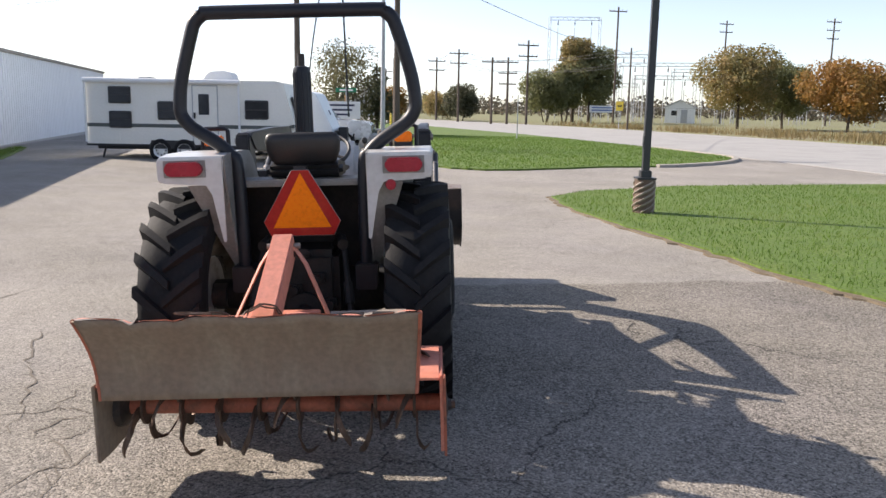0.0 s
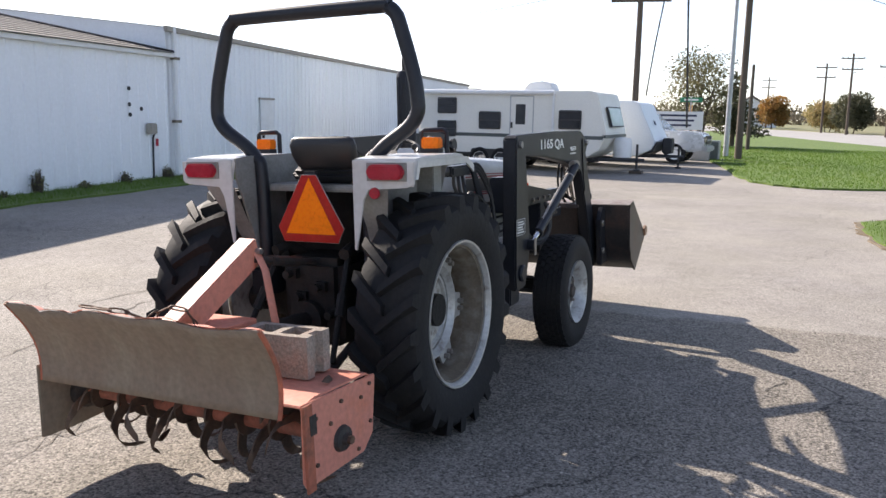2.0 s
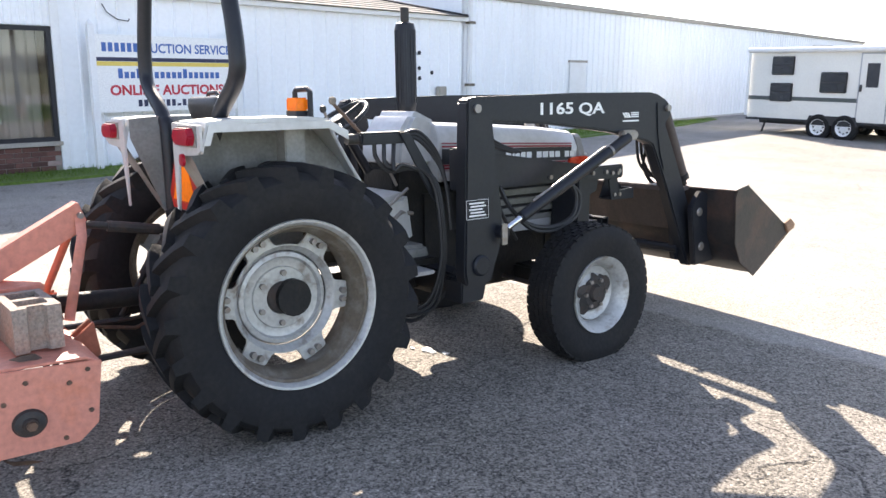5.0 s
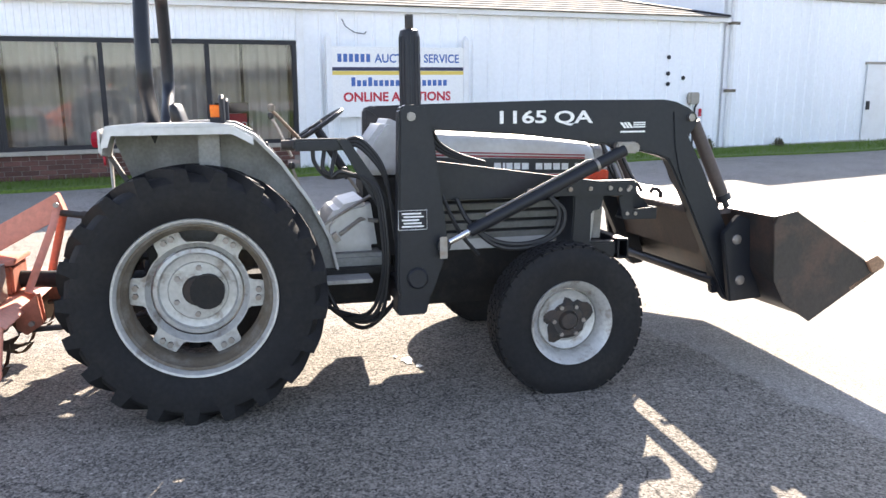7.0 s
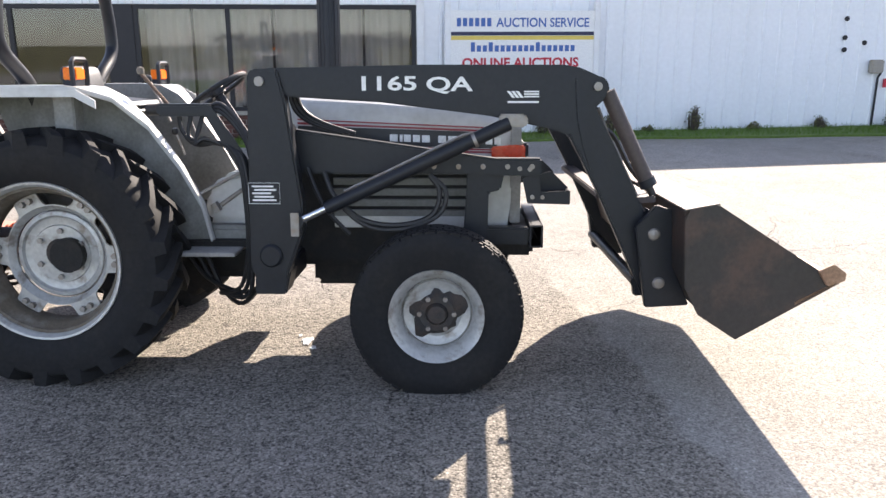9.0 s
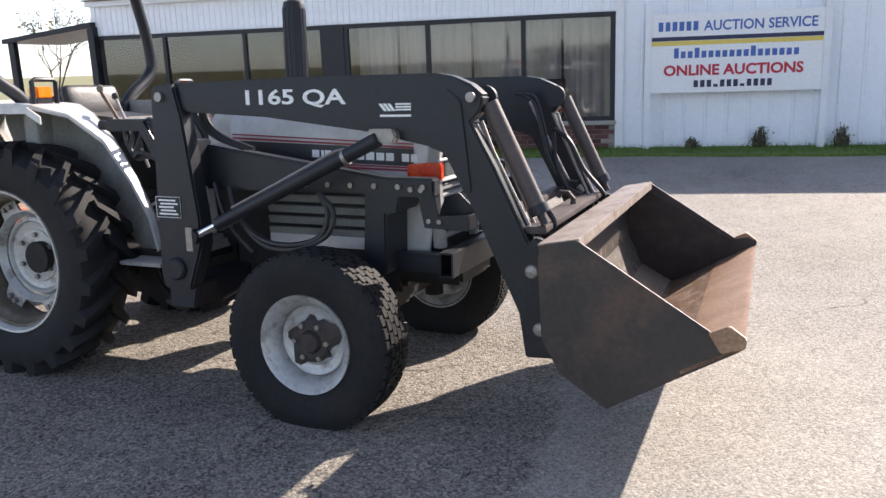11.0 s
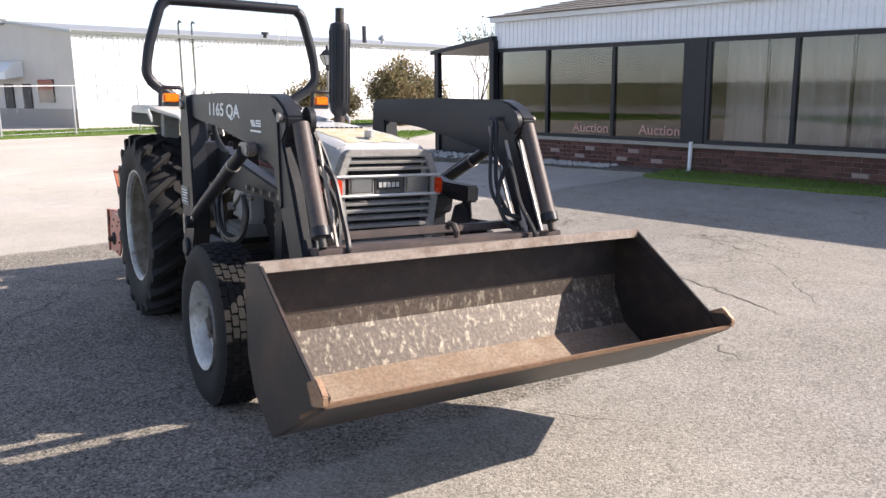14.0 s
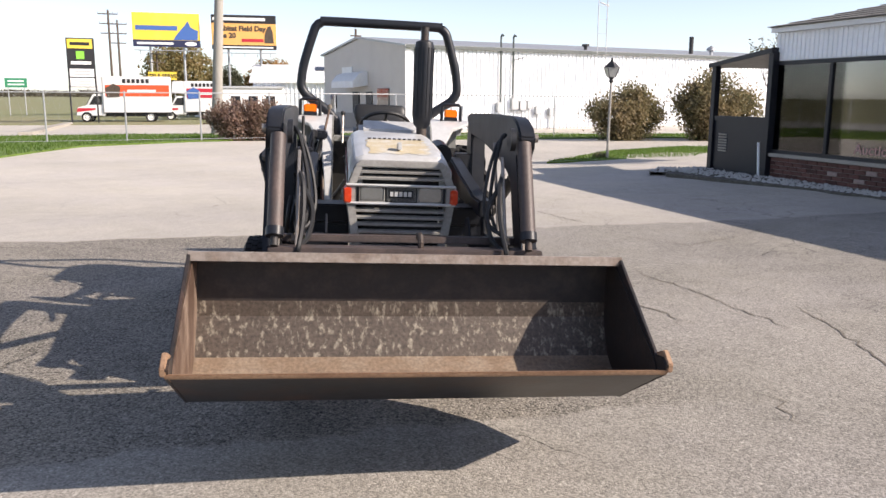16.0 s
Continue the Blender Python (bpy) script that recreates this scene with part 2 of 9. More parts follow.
    L(wv.outputs["Color"], vadd.inputs[0])
    vadd.inputs[1].default_value = (0.5, 0.5, 0.5)
    L(co, vadd.inputs[2])

    def cracks(scale, width, cover):
        e = N_("ShaderNodeTexVoronoi")
        e.feature = "DISTANCE_TO_EDGE"
        e.inputs["Scale"].default_value = scale
        L(vadd.outputs[0], e.inputs["Vector"])
        return m("MULTIPLY", ramp(e.outputs["Distance"], 0.0, width * scale, 1, 0), ramp(noise_tex(0.45, 2), cover, cover + 0.06))

    cr = m("MAXIMUM", cracks(0.33, 0.009, 0.46), m("MULTIPLY", m("MULTIPLY", cracks(2.6, 0.006, 0.47), 0.8), ramp(m("ADD", x, m("MULTIPLY", y, 0.6)), -3.2, -1.6, 1.0, 0.12)))
    cr = m("MULTIPLY", cr, ramp(noise_tex(7, 3), 0.3, 0.55, 0.3, 1))
    dark = m("SUBTRACT", base, m("MULTIPLY", cr, 0.17))
    dark = m("MAXIMUM", dark, 0.04)
    col = N_("ShaderNodeCombineColor")
    warm = ramp(noise_tex(0.6, 3), 0.3, 0.7, 0.93, 0.99)
    L(dark, col.inputs[0])
    L(m("MULTIPLY", dark, ramp(old, 0, 1, 0.925, 0.902)), col.inputs[1])
    L(m("MULTIPLY", m("MULTIPLY", dark, warm), ramp(old, 0, 1, 0.85, 0.80)), col.inputs[2])
    L(col.outputs[0], bs.inputs["Base Color"])
    bs.inputs["Roughness"].default_value = 0.88
    bs.inputs["Specular IOR Level"].default_value = 0.3
    hgt = m("ADD", m("MULTIPLY", ramp(stones.outputs["Distance"], 0, 0.7, 1, 0), 0.35), m("MULTIPLY", m("MULTIPLY", old, ramp(big.outputs["Distance"], 0, 0.7, 1, 0)), 0.9))
    hgt = m("SUBTRACT", m("ADD", hgt, m("MULTIPLY", blot2, 0.8)), m("MULTIPLY", cr, 1.5))
    bp = N_("ShaderNodeBump")
    bp.inputs["Strength"].default_value, bp.inputs["Distance"].default_value = 0.8, 0.0045
    L(hgt, bp.inputs["Height"])
    L(bp.outputs[0], bs.inputs["Normal"])
    return mt


M_PAVE = pavement_material()
M_ROAD = surface("road_concrete", (0.36, 0.35, 0.33), 0.9, spots=(0.25, 0.245, 0.235), amount=0.6, scale=0.5, fine=30, bump=0.1)
M_KERB = surface("kerb_concrete", (0.36, 0.33, 0.285), 0.9, spots=(0.25, 0.23, 0.2), amount=0.6, scale=3, fine=60)
M_LAWN = surface("lawn_soil", (0.090, 0.150, 0.022), 0.95, spots=(0.12, 0.17, 0.030), amount=0.8, scale=1.3, fine=25, fine_amount=0.4, bump=0.6)
M_FIELD = surface("dry_field", (0.19, 0.195, 0.085), 0.95, spots=(0.23, 0.19, 0.11), amount=0.8, scale=0.06, fine=3, fine_amount=0.25, bump=0.2)
M_SIDING = surface("white_metal_siding", (0.85, 0.87, 0.89), 0.45, spots=(0.73, 0.75, 0.76), amount=0.45, scale=0.9, fine=14, fine_amount=0.03, bump=0.03, streak=(1, 1, 0.15))
M_WHITE = surface("white_paint", (0.78, 0.79, 0.79), 0.5, spots=(0.6, 0.59, 0.56), amount=0.35, scale=3, fine=50, fine_amount=0.04, bump=0.05)
M_ROOF = surface("asphalt_shingles", (0.20, 0.185, 0.165), 0.95, spots=(0.12, 0.115, 0.105), amount=0.7, scale=4, fine=40, fine_amount=0.3, bump=0.6)
M_BRICKS = surface("red_brick", (0.12, 0.052, 0.042), 0.9, spots=(0.08, 0.045, 0.038), amount=0.7, scale=5, fine=70, fine_amount=0.25, bump=0.5, vary=0.4)
M_MORTAR = surface("mortar", (0.27, 0.24, 0.215), 0.95, fine=80, bump=0.3)
M_FRAME = surface("dark_bronze_frame", (0.011, 0.012, 0.017), 0.4, spots=(0.024, 0.024, 0.026), amount=0.4, scale=6, bump=0.03, spec=0.35)
M_PANE = glass("window_pane", (0.78, 0.77, 0.76), 0.02, 0.03)
M_BLIND = surface("interior_blind", (0.60, 0.585, 0.56), 0.9, spots=(0.50, 0.485, 0.46), amount=0.5, scale=1.2, streak=(6, 6, 0.2), bump=0.05)
# Low indoor light is put into one dark tone for all room faces.
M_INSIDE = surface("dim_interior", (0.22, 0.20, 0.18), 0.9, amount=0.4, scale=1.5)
M_STONE = surface("pale_gravel", (0.50, 0.49, 0.46), 0.9, spots=(0.3, 0.29, 0.27), amount=0.6, scale=9, bump=0.3)
M_BED = surface("dark_mossy_soil", (0.085, 0.078, 0.062), 0.95, spots=(0.20, 0.19, 0.165), amount=0.7, scale=14, fine=60, fine_amount=0.3, bump=0.6)
M_TYRE = surface("tyre_rubber", (0.011, 0.011, 0.012), 0.72, spots=(0.032, 0.029, 0.025), amount=0.5, scale=5, fine=45, fine_amount=0.2, bump=0.15, spec=0.3)
M_RIM = surface("silver_rim_paint", (0.46, 0.46, 0.44), 0.40, 0.35, spots=(0.15, 0.105, 0.07), amount=0.7, scale=11, fine=40, bump=0.08, edge=(0.52, 0.68))
M_RIMDIRT = surface("muddy_rim", (0.13, 0.105, 0.075), 0.8, 0.1, spots=(0.28, 0.26, 0.23), amount=0.7, scale=9, bump=0.2)
M_HUBDARK = surface("greasy_iron", (0.045, 0.042, 0.04), 0.6, 0.4, spots=(0.12, 0.07, 0.045), amount=0.5, scale=14, bump=0.3)
M_BOLT = surface("bare_steel_bolt", (0.30, 0.28, 0.26), 0.45, 0.7, spots=(0.2, 0.12, 0.07), amount=0.5, scale=30)
M_SILVER = surface("silver_tractor_paint", (0.54, 0.54, 0.53), 0.36, 0.1, spots=(0.36, 0.35, 0.32), amount=0.6, scale=3.5, fine=30, fine_amount=0.06, bump=0.05, coat=0.15)
# Darker silver for inner plates, skirts, louvres and small trim.
M_SILVERDULL = surface("dull_silver_panel", (0.24, 0.24, 0.225), 0.6, 0.1, spots=(0.13, 0.12, 0.10), amount=0.7, scale=5, bump=0.1)
M_GRILLE = surface("dusty_grey_grille", (0.33, 0.32, 0.30), 0.6, 0.05, spots=(0.17, 0.155, 0.135), amount=0.6, scale=7, bump=0.1)
M_FADE = surface("sun_faded_hood_patch", (0.50, 0.42, 0.27), 0.6, spots=(0.60, 0.60, 0.585), amount=0.95, scale=9, bump=0.08)
M_DARK = surface("charcoal_loader_paint", (0.013, 0.015, 0.020), 0.40, spots=(0.030, 0.029, 0.029), amount=0.5, scale=4, fine=40, fine_amount=0.12, bump=0.05, spec=0.35)
M_BLACK = surface("black_rubber_hose", (0.016, 0.016, 0.017), 0.5, amount=0.3, scale=12, bump=0.05)
M_ENGINE = surface("oily_iron_and_shade", (0.014, 0.0135, 0.013), 0.6, 0.15, spots=(0.045, 0.038, 0.03), amount=0.55, scale=10, bump=0.35, spec=0.35)
M_CHROME = surface("polished_rod", (0.75, 0.75, 0.76), 0.12, 1.0, amount=0.1, scale=10, bump=0)
M_RUSTYCYL = surface("scuffed_cylinder", (0.070, 0.055, 0.051), 0.55, 0.15, spots=(0.15, 0.105, 0.09), amount=0.6, scale=7, streak=(1, 1, 0.3), bump=0.08)
M_BUCKET = surface("worn_black_bucket", (0.036, 0.032, 0.031), 0.42, 0.25, spots=(0.115, 0.066, 0.048), amount=0.5, scale=3.2, fine=50, bump=0.12, edge=(0.5, 0.64))
M_BUCKETIN = surface("scraped_bucket_inside", (0.085, 0.066, 0.052), 0.5, 0.25, spots=(0.36, 0.32, 0.25), amount=0.7, scale=42, fine=70, fine_amount=0.35, bump=0.12, streak=(1.0, 1.0, 0.4), edge=(0.53, 0.66))
M_TOPBAR = surface("rubbed_top_edge", (0.36, 0.30, 0.255), 0.45, 0.4, spots=(0.15, 0.095, 0.065), amount=0.7, scale=8, fine=60, fine_amount=0.2, bump=0.12)
# Upper back and left end: the bucket's shade is put into this darker colour.
M_BUCKETSHADE = surface("shaded_bucket_back", (0.026, 0.021, 0.019), 0.5, 0.2, spots=(0.075, 0.055, 0.044), amount=0.6, scale=9, fine=60, bump=0.1)
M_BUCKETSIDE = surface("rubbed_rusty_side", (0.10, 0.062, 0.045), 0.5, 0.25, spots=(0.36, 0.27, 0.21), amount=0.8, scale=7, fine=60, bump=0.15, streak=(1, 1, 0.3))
M_RUST = surface("rusty_cutting_edge", (0.34, 0.215, 0.135), 0.5, 0.25, spots=(0.20, 0.105, 0.065), amount=0.7, scale=5, fine=70, fine_amount=0.2, bump=0.2, streak=(1, 0.4, 1))
M_FLOOR = surface("brown_scraped_floor", (0.17, 0.10, 0.06), 0.5, 0.2, spots=(0.34, 0.27, 0.20), amount=0.8, scale=16, fine=70, fine_amount=0.3, bump=0.15)
M_SLOPE = surface("tan_scraped_steel", (0.23, 0.165, 0.115), 0.5, 0.2, spots=(0.32, 0.265, 0.205), amount=0.7, scale=9, fine=70, fine_amount=0.25, bump=0.12)
M_TILLER = surface("faded_orange_paint", (0.61, 0.235, 0.165), 0.5, spots=(0.60, 0.185, 0.09), amount=0.8, scale=2.6, fine=40, bump=0.08, edge=(0.5, 0.66))
M_TILLDIRT = surface("chipped_orange_steel", (0.42, 0.13, 0.075), 0.7, 0.1, spots=(0.13, 0.075, 0.05), amount=0.85, scale=10, bump=0.3)
M_BOARD = surface("dusty_brown_shield", (0.215, 0.158, 0.112), 0.8, spots=(0.29, 0.245, 0.175), amount=0.7, scale=5, fine=40, bump=0.12, streak=(1.5, 1, 0.25))
M_TINE = surface("tine_steel", (0.10, 0.068, 0.05), 0.55, 0.5, spots=(0.24, 0.14, 0.09), amount=0.6, scale=14, bump=0.25)
M_BLOCK = surface("rough_concrete_block", (0.31, 0.26, 0.215), 0.95, spots=(0.45, 0.25, 0.18), amount=0.65, scale=7, fine=90, fine_amount=0.25, bump=0.9)
M_SEAT = surface("black_vinyl", (0.018, 0.018, 0.018), 0.45, amount=0.3, scale=10, fine=80, bump=0.12)
M_REDPL = surface("red_lamp_plastic", (0.33, 0.006, 0.022), 0.3, spots=(0.40, 0.04, 0.06), amount=0.4, scale=10, bump=0.02, spec=0.35)
M_AMBER = surface("amber_lamp_plastic", (1.0, 0.185, 0.0), 0.3, spots=(0.9, 0.28, 0.02), amount=0.4, scale=20, bump=0.02, spec=0.35)
M_MARKER = surface("orange_red_lens", (0.62, 0.045, 0.012), 0.25, spots=(0.80, 0.14, 0.02), amount=0.5, scale=14, bump=0.02, spec=0.4)
M_ORANGE = surface("fluorescent_orange", (1.0, 0.215, 0.0), 0.55, spots=(0.95, 0.26, 0.01), amount=0.4, scale=4, bump=0, spec=0.2)
M_SMVRED = surface("retro_red_border", (0.40, 0.012, 0.008), 0.5, spots=(0.45, 0.05, 0.02), amount=0.5, scale=7, bump=0, spec=0.25)
M_DECAL = surface("white_decal", (0.82, 0.82, 0.80), 0.5, amount=0.15, scale=20, bump=0)
M_STRIPE = surface("maroon_stripe", (0.30, 0.035, 0.05), 0.4, amount=0.2, scale=10, bump=0)
M_CHARSTRIPE = surface("charcoal_stripe", (0.020, 0.021, 0.024), 0.4, amount=0.3, scale=10, bump=0)
M_LENS = surface("headlamp_lens", (0.26, 0.27, 0.27), 0.10, 0.6, spots=(0.30, 0.30, 0.29), amount=0.6, scale=12, fine=120, fine_amount=0.1, bump=0.08, coat=0.6)
M_PINKPAINT = surface("pale_pink_window_paint", (0.50, 0.30, 0.27), 0.6, amount=0.2, bump=0)
M_SIGNBLUE = surface("sign_blue", (0.05, 0.13, 0.38), 0.5, amount=0.1, bump=0)
M_SIGNNAVY = surface("sign_navy", (0.02, 0.025, 0.07), 0.5, amount=0.1, bump=0)
M_SIGNGOLD = surface("sign_gold", (0.72, 0.55, 0.12), 0.5, amount=0.1, bump=0)
M_SIGNRED = surface("sign_red", (0.50, 0.02, 0.04), 0.5, amount=0.1, bump=0)

# ---- ground ----
def step(v, a, b):
    k = min(1.0, max(0.0, (v - a) / (b - a)))
    return k * k * (3 - 2 * k)


def ground_z(x, y):
    """The lot: dips under the tractor's left wheels, rises a little to the showroom."""
    dip = -0.035 * (1 - step(x, -0.9, 0.3)) * step(x, -2.6, -1.2) * (1 - step(abs(y - 1), 2.5, 5))
    rise = 0.09 * (1 - step(x, -8.5, -4.0)) * (1 - step(y, 22, 40)) * step(y, -22, -10)
    return dip + rise


def spaced(lo, hi, mid, near, far):
    """Steps that are short about mid and long far off."""
    out, d, q = [mid], near, mid
    while q < hi:
        q += d
        d = min(far, d * 1.16)
        out.append(min(q, hi))
    d, q = near, mid
    while q > lo:
        q -= d
        d = min(far, d * 1.16)
        out.insert(0, max(q, lo))
    return out


gx = spaced(-900, 900, -1.0, 0.3, 150)
gy = spaced(-900, 900, 1.0, 0.3, 150)
ground = part("ground", Geo().sheet(lambda u, v: (u, v, ground_z(u, v)), gx, gy), M_PAVE, smooth=60)
tagged(ground, "pale weathered paving of the sale lot with cracks", "ground", kind="structure")


def slab(name, outline, top, material, label, category, thick=0.12, bevel=0.0):
    """A flat area with a raised edge on the ground."""
    g = Geo().prism(outline, "z", top - thick, top)
    ob = part(name, g, material, smooth=0, bevel=bevel)
    return tagged(ob, label, category, kind="structure")


def wander(pts, n=5, amp=0.06, seed=1):
    """A border with more points that strays a little from the straight."""
    rnd = random.Random(seed)
    out = []
    for i, p in enumerate(pts):
        q = pts[(i + 1) % len(pts)]
        for k in range(n):
            a = k / n
            out.append((p[0] + (q[0] - p[0]) * a + rnd.uniform(-amp, amp), p[1] + (q[1] - p[1]) * a + rnd.uniform(-amp, amp)))
    return out


ROAD_NEAR = [(32, -90), (21, -34), (16.5, -8), (14.6, 10), (12.8, 21), (10.8, 32), (7, 50), (-1, 76), (-14, 112), (-36, 160), (-90, 250)]
ROAD_FAR = [(48, -90), (36, -34), (31, -8), (28, 15), (25, 38.5), (22.4, 53), (17.8, 71), (9, 94), (-3, 122), (-22, 168), (-72, 262)]
slab("road", ROAD_NEAR + ROAD_FAR[::-1], 0.012, M_ROAD, "pale concrete road curving past the lot", "road", 0.1)
LAWN_A = wander([(2.85, 10.5), (2.9, 8.6), (3.35, 6.7), (3.85, 4.9), (4.15, 3.5), (4.65, 2.1), (6.0, -0.6), (9.0, -4.5), (14, -9), (15.9, -8), (14.2, 10), (13.6, 14.8), (10.5, 14.3), (6.0, 13.1), (3.6, 11.6)], 6, 0.05, 3)
LAWN_B = wander([(-0.1, 20.3), (0.45, 18.3), (1.1, 17.4), (2.0, 17.0), (2.8, 17.2), (5.5, 18.9), (7.8, 19.8), (10.2, 22.2), (11.4, 25.0), (10.4, 32), (6.6, 50), (-1.6, 76), (-8, 96), (-12, 90), (-6, 60), (-4.6, 44), (-3.5, 35.3), (-2.3, 30.0), (-1.2, 25.3)], 5, 0.06, 4)
cx_a, cy_a = 9.0, 6.5
M_SOIL = surface("soil_edge", (0.15, 0.115, 0.075), 0.95, spots=(0.26, 0.22, 0.16), amount=0.7, scale=6, fine=60, fine_amount=0.3, bump=0.6)
slab("lawn_edge", wander([(x + 0.07 * (x - cx_a) / max(0.5, abs(x - cx_a)), y + 0.07 * (y - cy_a) / max(0.5, abs(y - cy_a))) for x, y in LAWN_A], 2, 0.05, 13), 0.022, M_SOIL, "crumbled soil along the edge of the lawn", "soil")
slab("lawn", LAWN_A, 0.045, M_LAWN, "bright green mown lawn beside the lot", "lawn")
KERB = [(7.2, 19.45), (7.8, 19.72), (9.2, 20.9), (10.28, 22.15), (11.0, 23.5), (11.5, 25.0), (11.2, 28.0), (10.5, 32)]
g = Geo()
for p, q in zip(KERB, KERB[1:]):
    d = (Vector(q) - Vector(p)).normalized()
    nx, ny = d.y * 0.08, -d.x * 0.08
    g.add([(p[0] - nx, p[1] - ny, -0.02), (p[0] + nx, p[1] + ny, -0.02), (p[0] + nx, p[1] + ny, 0.085), (p[0] - nx, p[1] - ny, 0.095), (q[0] - nx, q[1] - ny, -0.02), (q[0] + nx, q[1] + ny, -0.02), (q[0] + nx, q[1] + ny, 0.085), (q[0] - nx, q[1] - ny, 0.095)], [(3, 2, 1, 0), (4, 5, 6, 7), (0, 1, 5, 4), (1, 2, 6, 5), (2, 3, 7, 6), (3, 0, 4, 7)])
tagged(part("kerb", g, M_KERB, smooth=0), "pale concrete kerb round the lawn's corner", "kerb", kind="structure")
slab("lawn", LAWN_B, 0.05, M_LAWN, "bright green mown lawn between lot and road", "lawn")
slab("field", [(48.4, -90), (36.4, -34), (31.4, -8), (28.4, 15), (25.4, 38.5), (22.8, 53), (18.2, 71), (9.4, 94), (-2.6, 122), (-21.6, 168), (-71.6, 262), (-120, 880), (880, 880), (880, -90)], 0.03, M_FIELD, "dry autumn field across the road", "field")
slab("field", [(-120, 250), (-90.5, 250.5), (-36.5, 160), (-14.5, 112), (-12.5, 92), (-16, 60), (-24, 52), (-860, 52), (-860, 880), (-125, 880)], 0.02, M_FIELD, "dry grass land beyond the lot", "field")

WALL_TURN = 10.4
WALL_AT = (-7.766, -8.269)
WALL = pose(WALL_AT[0], WALL_AT[1], 0, 0, 0, 90 + WALL_TURN) @ Matrix.Translation((-0.42, 0, 0)) @ Matrix.Diagonal((1.072, 1, 1, 1))  # local x runs along the wall, local -y points to the lot


def wall_pt(u, off=0.0, z=0.0):
    """A place on the showroom wall: u along it, off metres out from it."""
    return WALL @ Vector((u, -off, z))


def wall_xy(u, off):
    p = wall_pt(u, off)
    return (p.x, p.y)


slab("lawn", wander([wall_xy(4.6, 0.02), wall_xy(4.7, 1.1), wall_xy(9, 0.95), wall_xy(14, 1.25), wall_xy(20, 1.7), wall_xy(25, 1.3), wall_xy(30, 0.4), wall_xy(30, 0.02)], 8, 0.07, 6), 0.125, M_LAWN, "strip of grass along the foot of the building", "lawn", 0.15)
slab("gravel_bed", wander([wall_xy(0.2, 0.02), wall_xy(-1.3, 0.1), wall_xy(-1.9, 0.9), wall_xy(-0.3, 1.5), wall_xy(2.5, 0.75), wall_xy(4.5, 0.5), wall_xy(4.5, 0.02)], 6, 0.08, 8), 0.115, M_BED, "dark soil bed with strewn stones under the showroom window", "gravel bed", 0.15)
slab("lawn", wander([(-5.2, -14.3), (-7.4, -15.2), (-10.2, -16.0), (-15, -22.6), (-12.5, -22.8), (-8.6, -19.6)], 6, 0.08, 9), 0.05, M_LAWN, "small wedge of grass round the lantern post", "lawn")
slab("lawn", wander([(9.8, -18.0), (9.4, -24.2), (5.9, -28.2), (3.4, -29.4), (-5.0, -29.8), (-14, -31.5), (-20, -31.8), (-20, -37), (-10, -37), (4, -37), (11, -36), (20.4, -34), (16.4, -12), (12, -14)], 5, 0.1, 10), 0.05, M_LAWN, "mown grass along the far side of the lot", "lawn")
slab("field", [(11, -60), (30, -60), (47, -90), (880, -91), (880, -880), (-880, -880), (-880, -90), (-40, -90), (6, -75)], 0.03, M_FIELD, "distant flat fields", "field")

# ---- showroom and hall ----
def ribbed(u0, u1, z0, z1, pitch, depth, rib):
    """Ribbed sheet metal in the plane y = 0, ribs towards -y."""
    prof, u = [], u0
    while u < u1 - 1e-6:
        w = min(pitch, u1 - u)
        prof += [(u, 0), (u + w - rib, 0), (u + w - rib * 0.75, -depth), (u + w - rib * 0.25, -depth)]
        u += pitch
    prof.append((u1, 0))
    vs = [(p[0], p[1], z0) for p in prof] + [(p[0], p[1], z1) for p in prof]
    n = len(prof)
    return Geo().add(vs, [(i, i + 1, n + i + 1, n + i) for i in range(n - 1)])


MULL = [0.66, 1.96, 3.40, 4.74, 5.14, 6.46, 7.94, 9.26]
EAVE = 2.70
low = thing("wall_showroom", WALL, "low white showroom wall with wide dark-framed windows over brick", "wall", kind="structure")
# solid backing with the openings left free
g = Geo()
g.span((0.62, 0.03, 2.24), (17.85, 0.22, EAVE + 0.06))
g.span((0.62, 0.03, -0.05), (9.34, 0.22, 0.50))
g.span((9.34, 0.03, -0.05), (17.85, 0.22, 2.24))
g.span((0.56, 0.03, 0.50), (0.65, 0.22, 2.24))
part("core", g, M_WHITE, low)
part("upper_siding", ribbed(0.62, 9.34, 2.26, EAVE + 0.06, 0.1, 0.014, 0.035), M_SIDING, low)
part("siding", ribbed(9.42, 17.85, 0.02, EAVE + 0.06, 0.3, 0.02, 0.06), M_SIDING, low, "white ribbed metal siding, mildewed at the foot")
part("corner_trim", Geo().span((9.30, -0.05, 0.0), (9.42, 0.03, EAVE + 0.06)), M_WHITE, low, bevel=0.006)
part("mortar_bed", Geo().span((0.62, -0.02, -0.05), (9.30, 0.03, 0.49)), M_MORTAR, low)
part("sill", Geo().span((0.58, -0.09, 0.50), (9.32, 0.05, 0.565)), M_KERB, low, "pale stone sill", bevel=0.008)
fas = Geo()
fas.span((0.62, -0.15, EAVE + 0.06), (17.95, -0.12, EAVE + 0.15))
fas.span((0.62, -0.12, EAVE + 0.06), (17.95, 0.03, EAVE + 0.08))
part("fascia", fas, M_WHITE, low, "narrow white fascia and soffit", bevel=0.006)
part("vent_wire", Geo().tube([(10.05, -0.03, 2.62), (10.1, -0.06, 2.5), (10.25, -0.06, 2.40), (10.42, -0.05, 2.38), (10.45, -0.03, 2.42)], 0.008, 6), M_FRAME, low, "loose black cable")
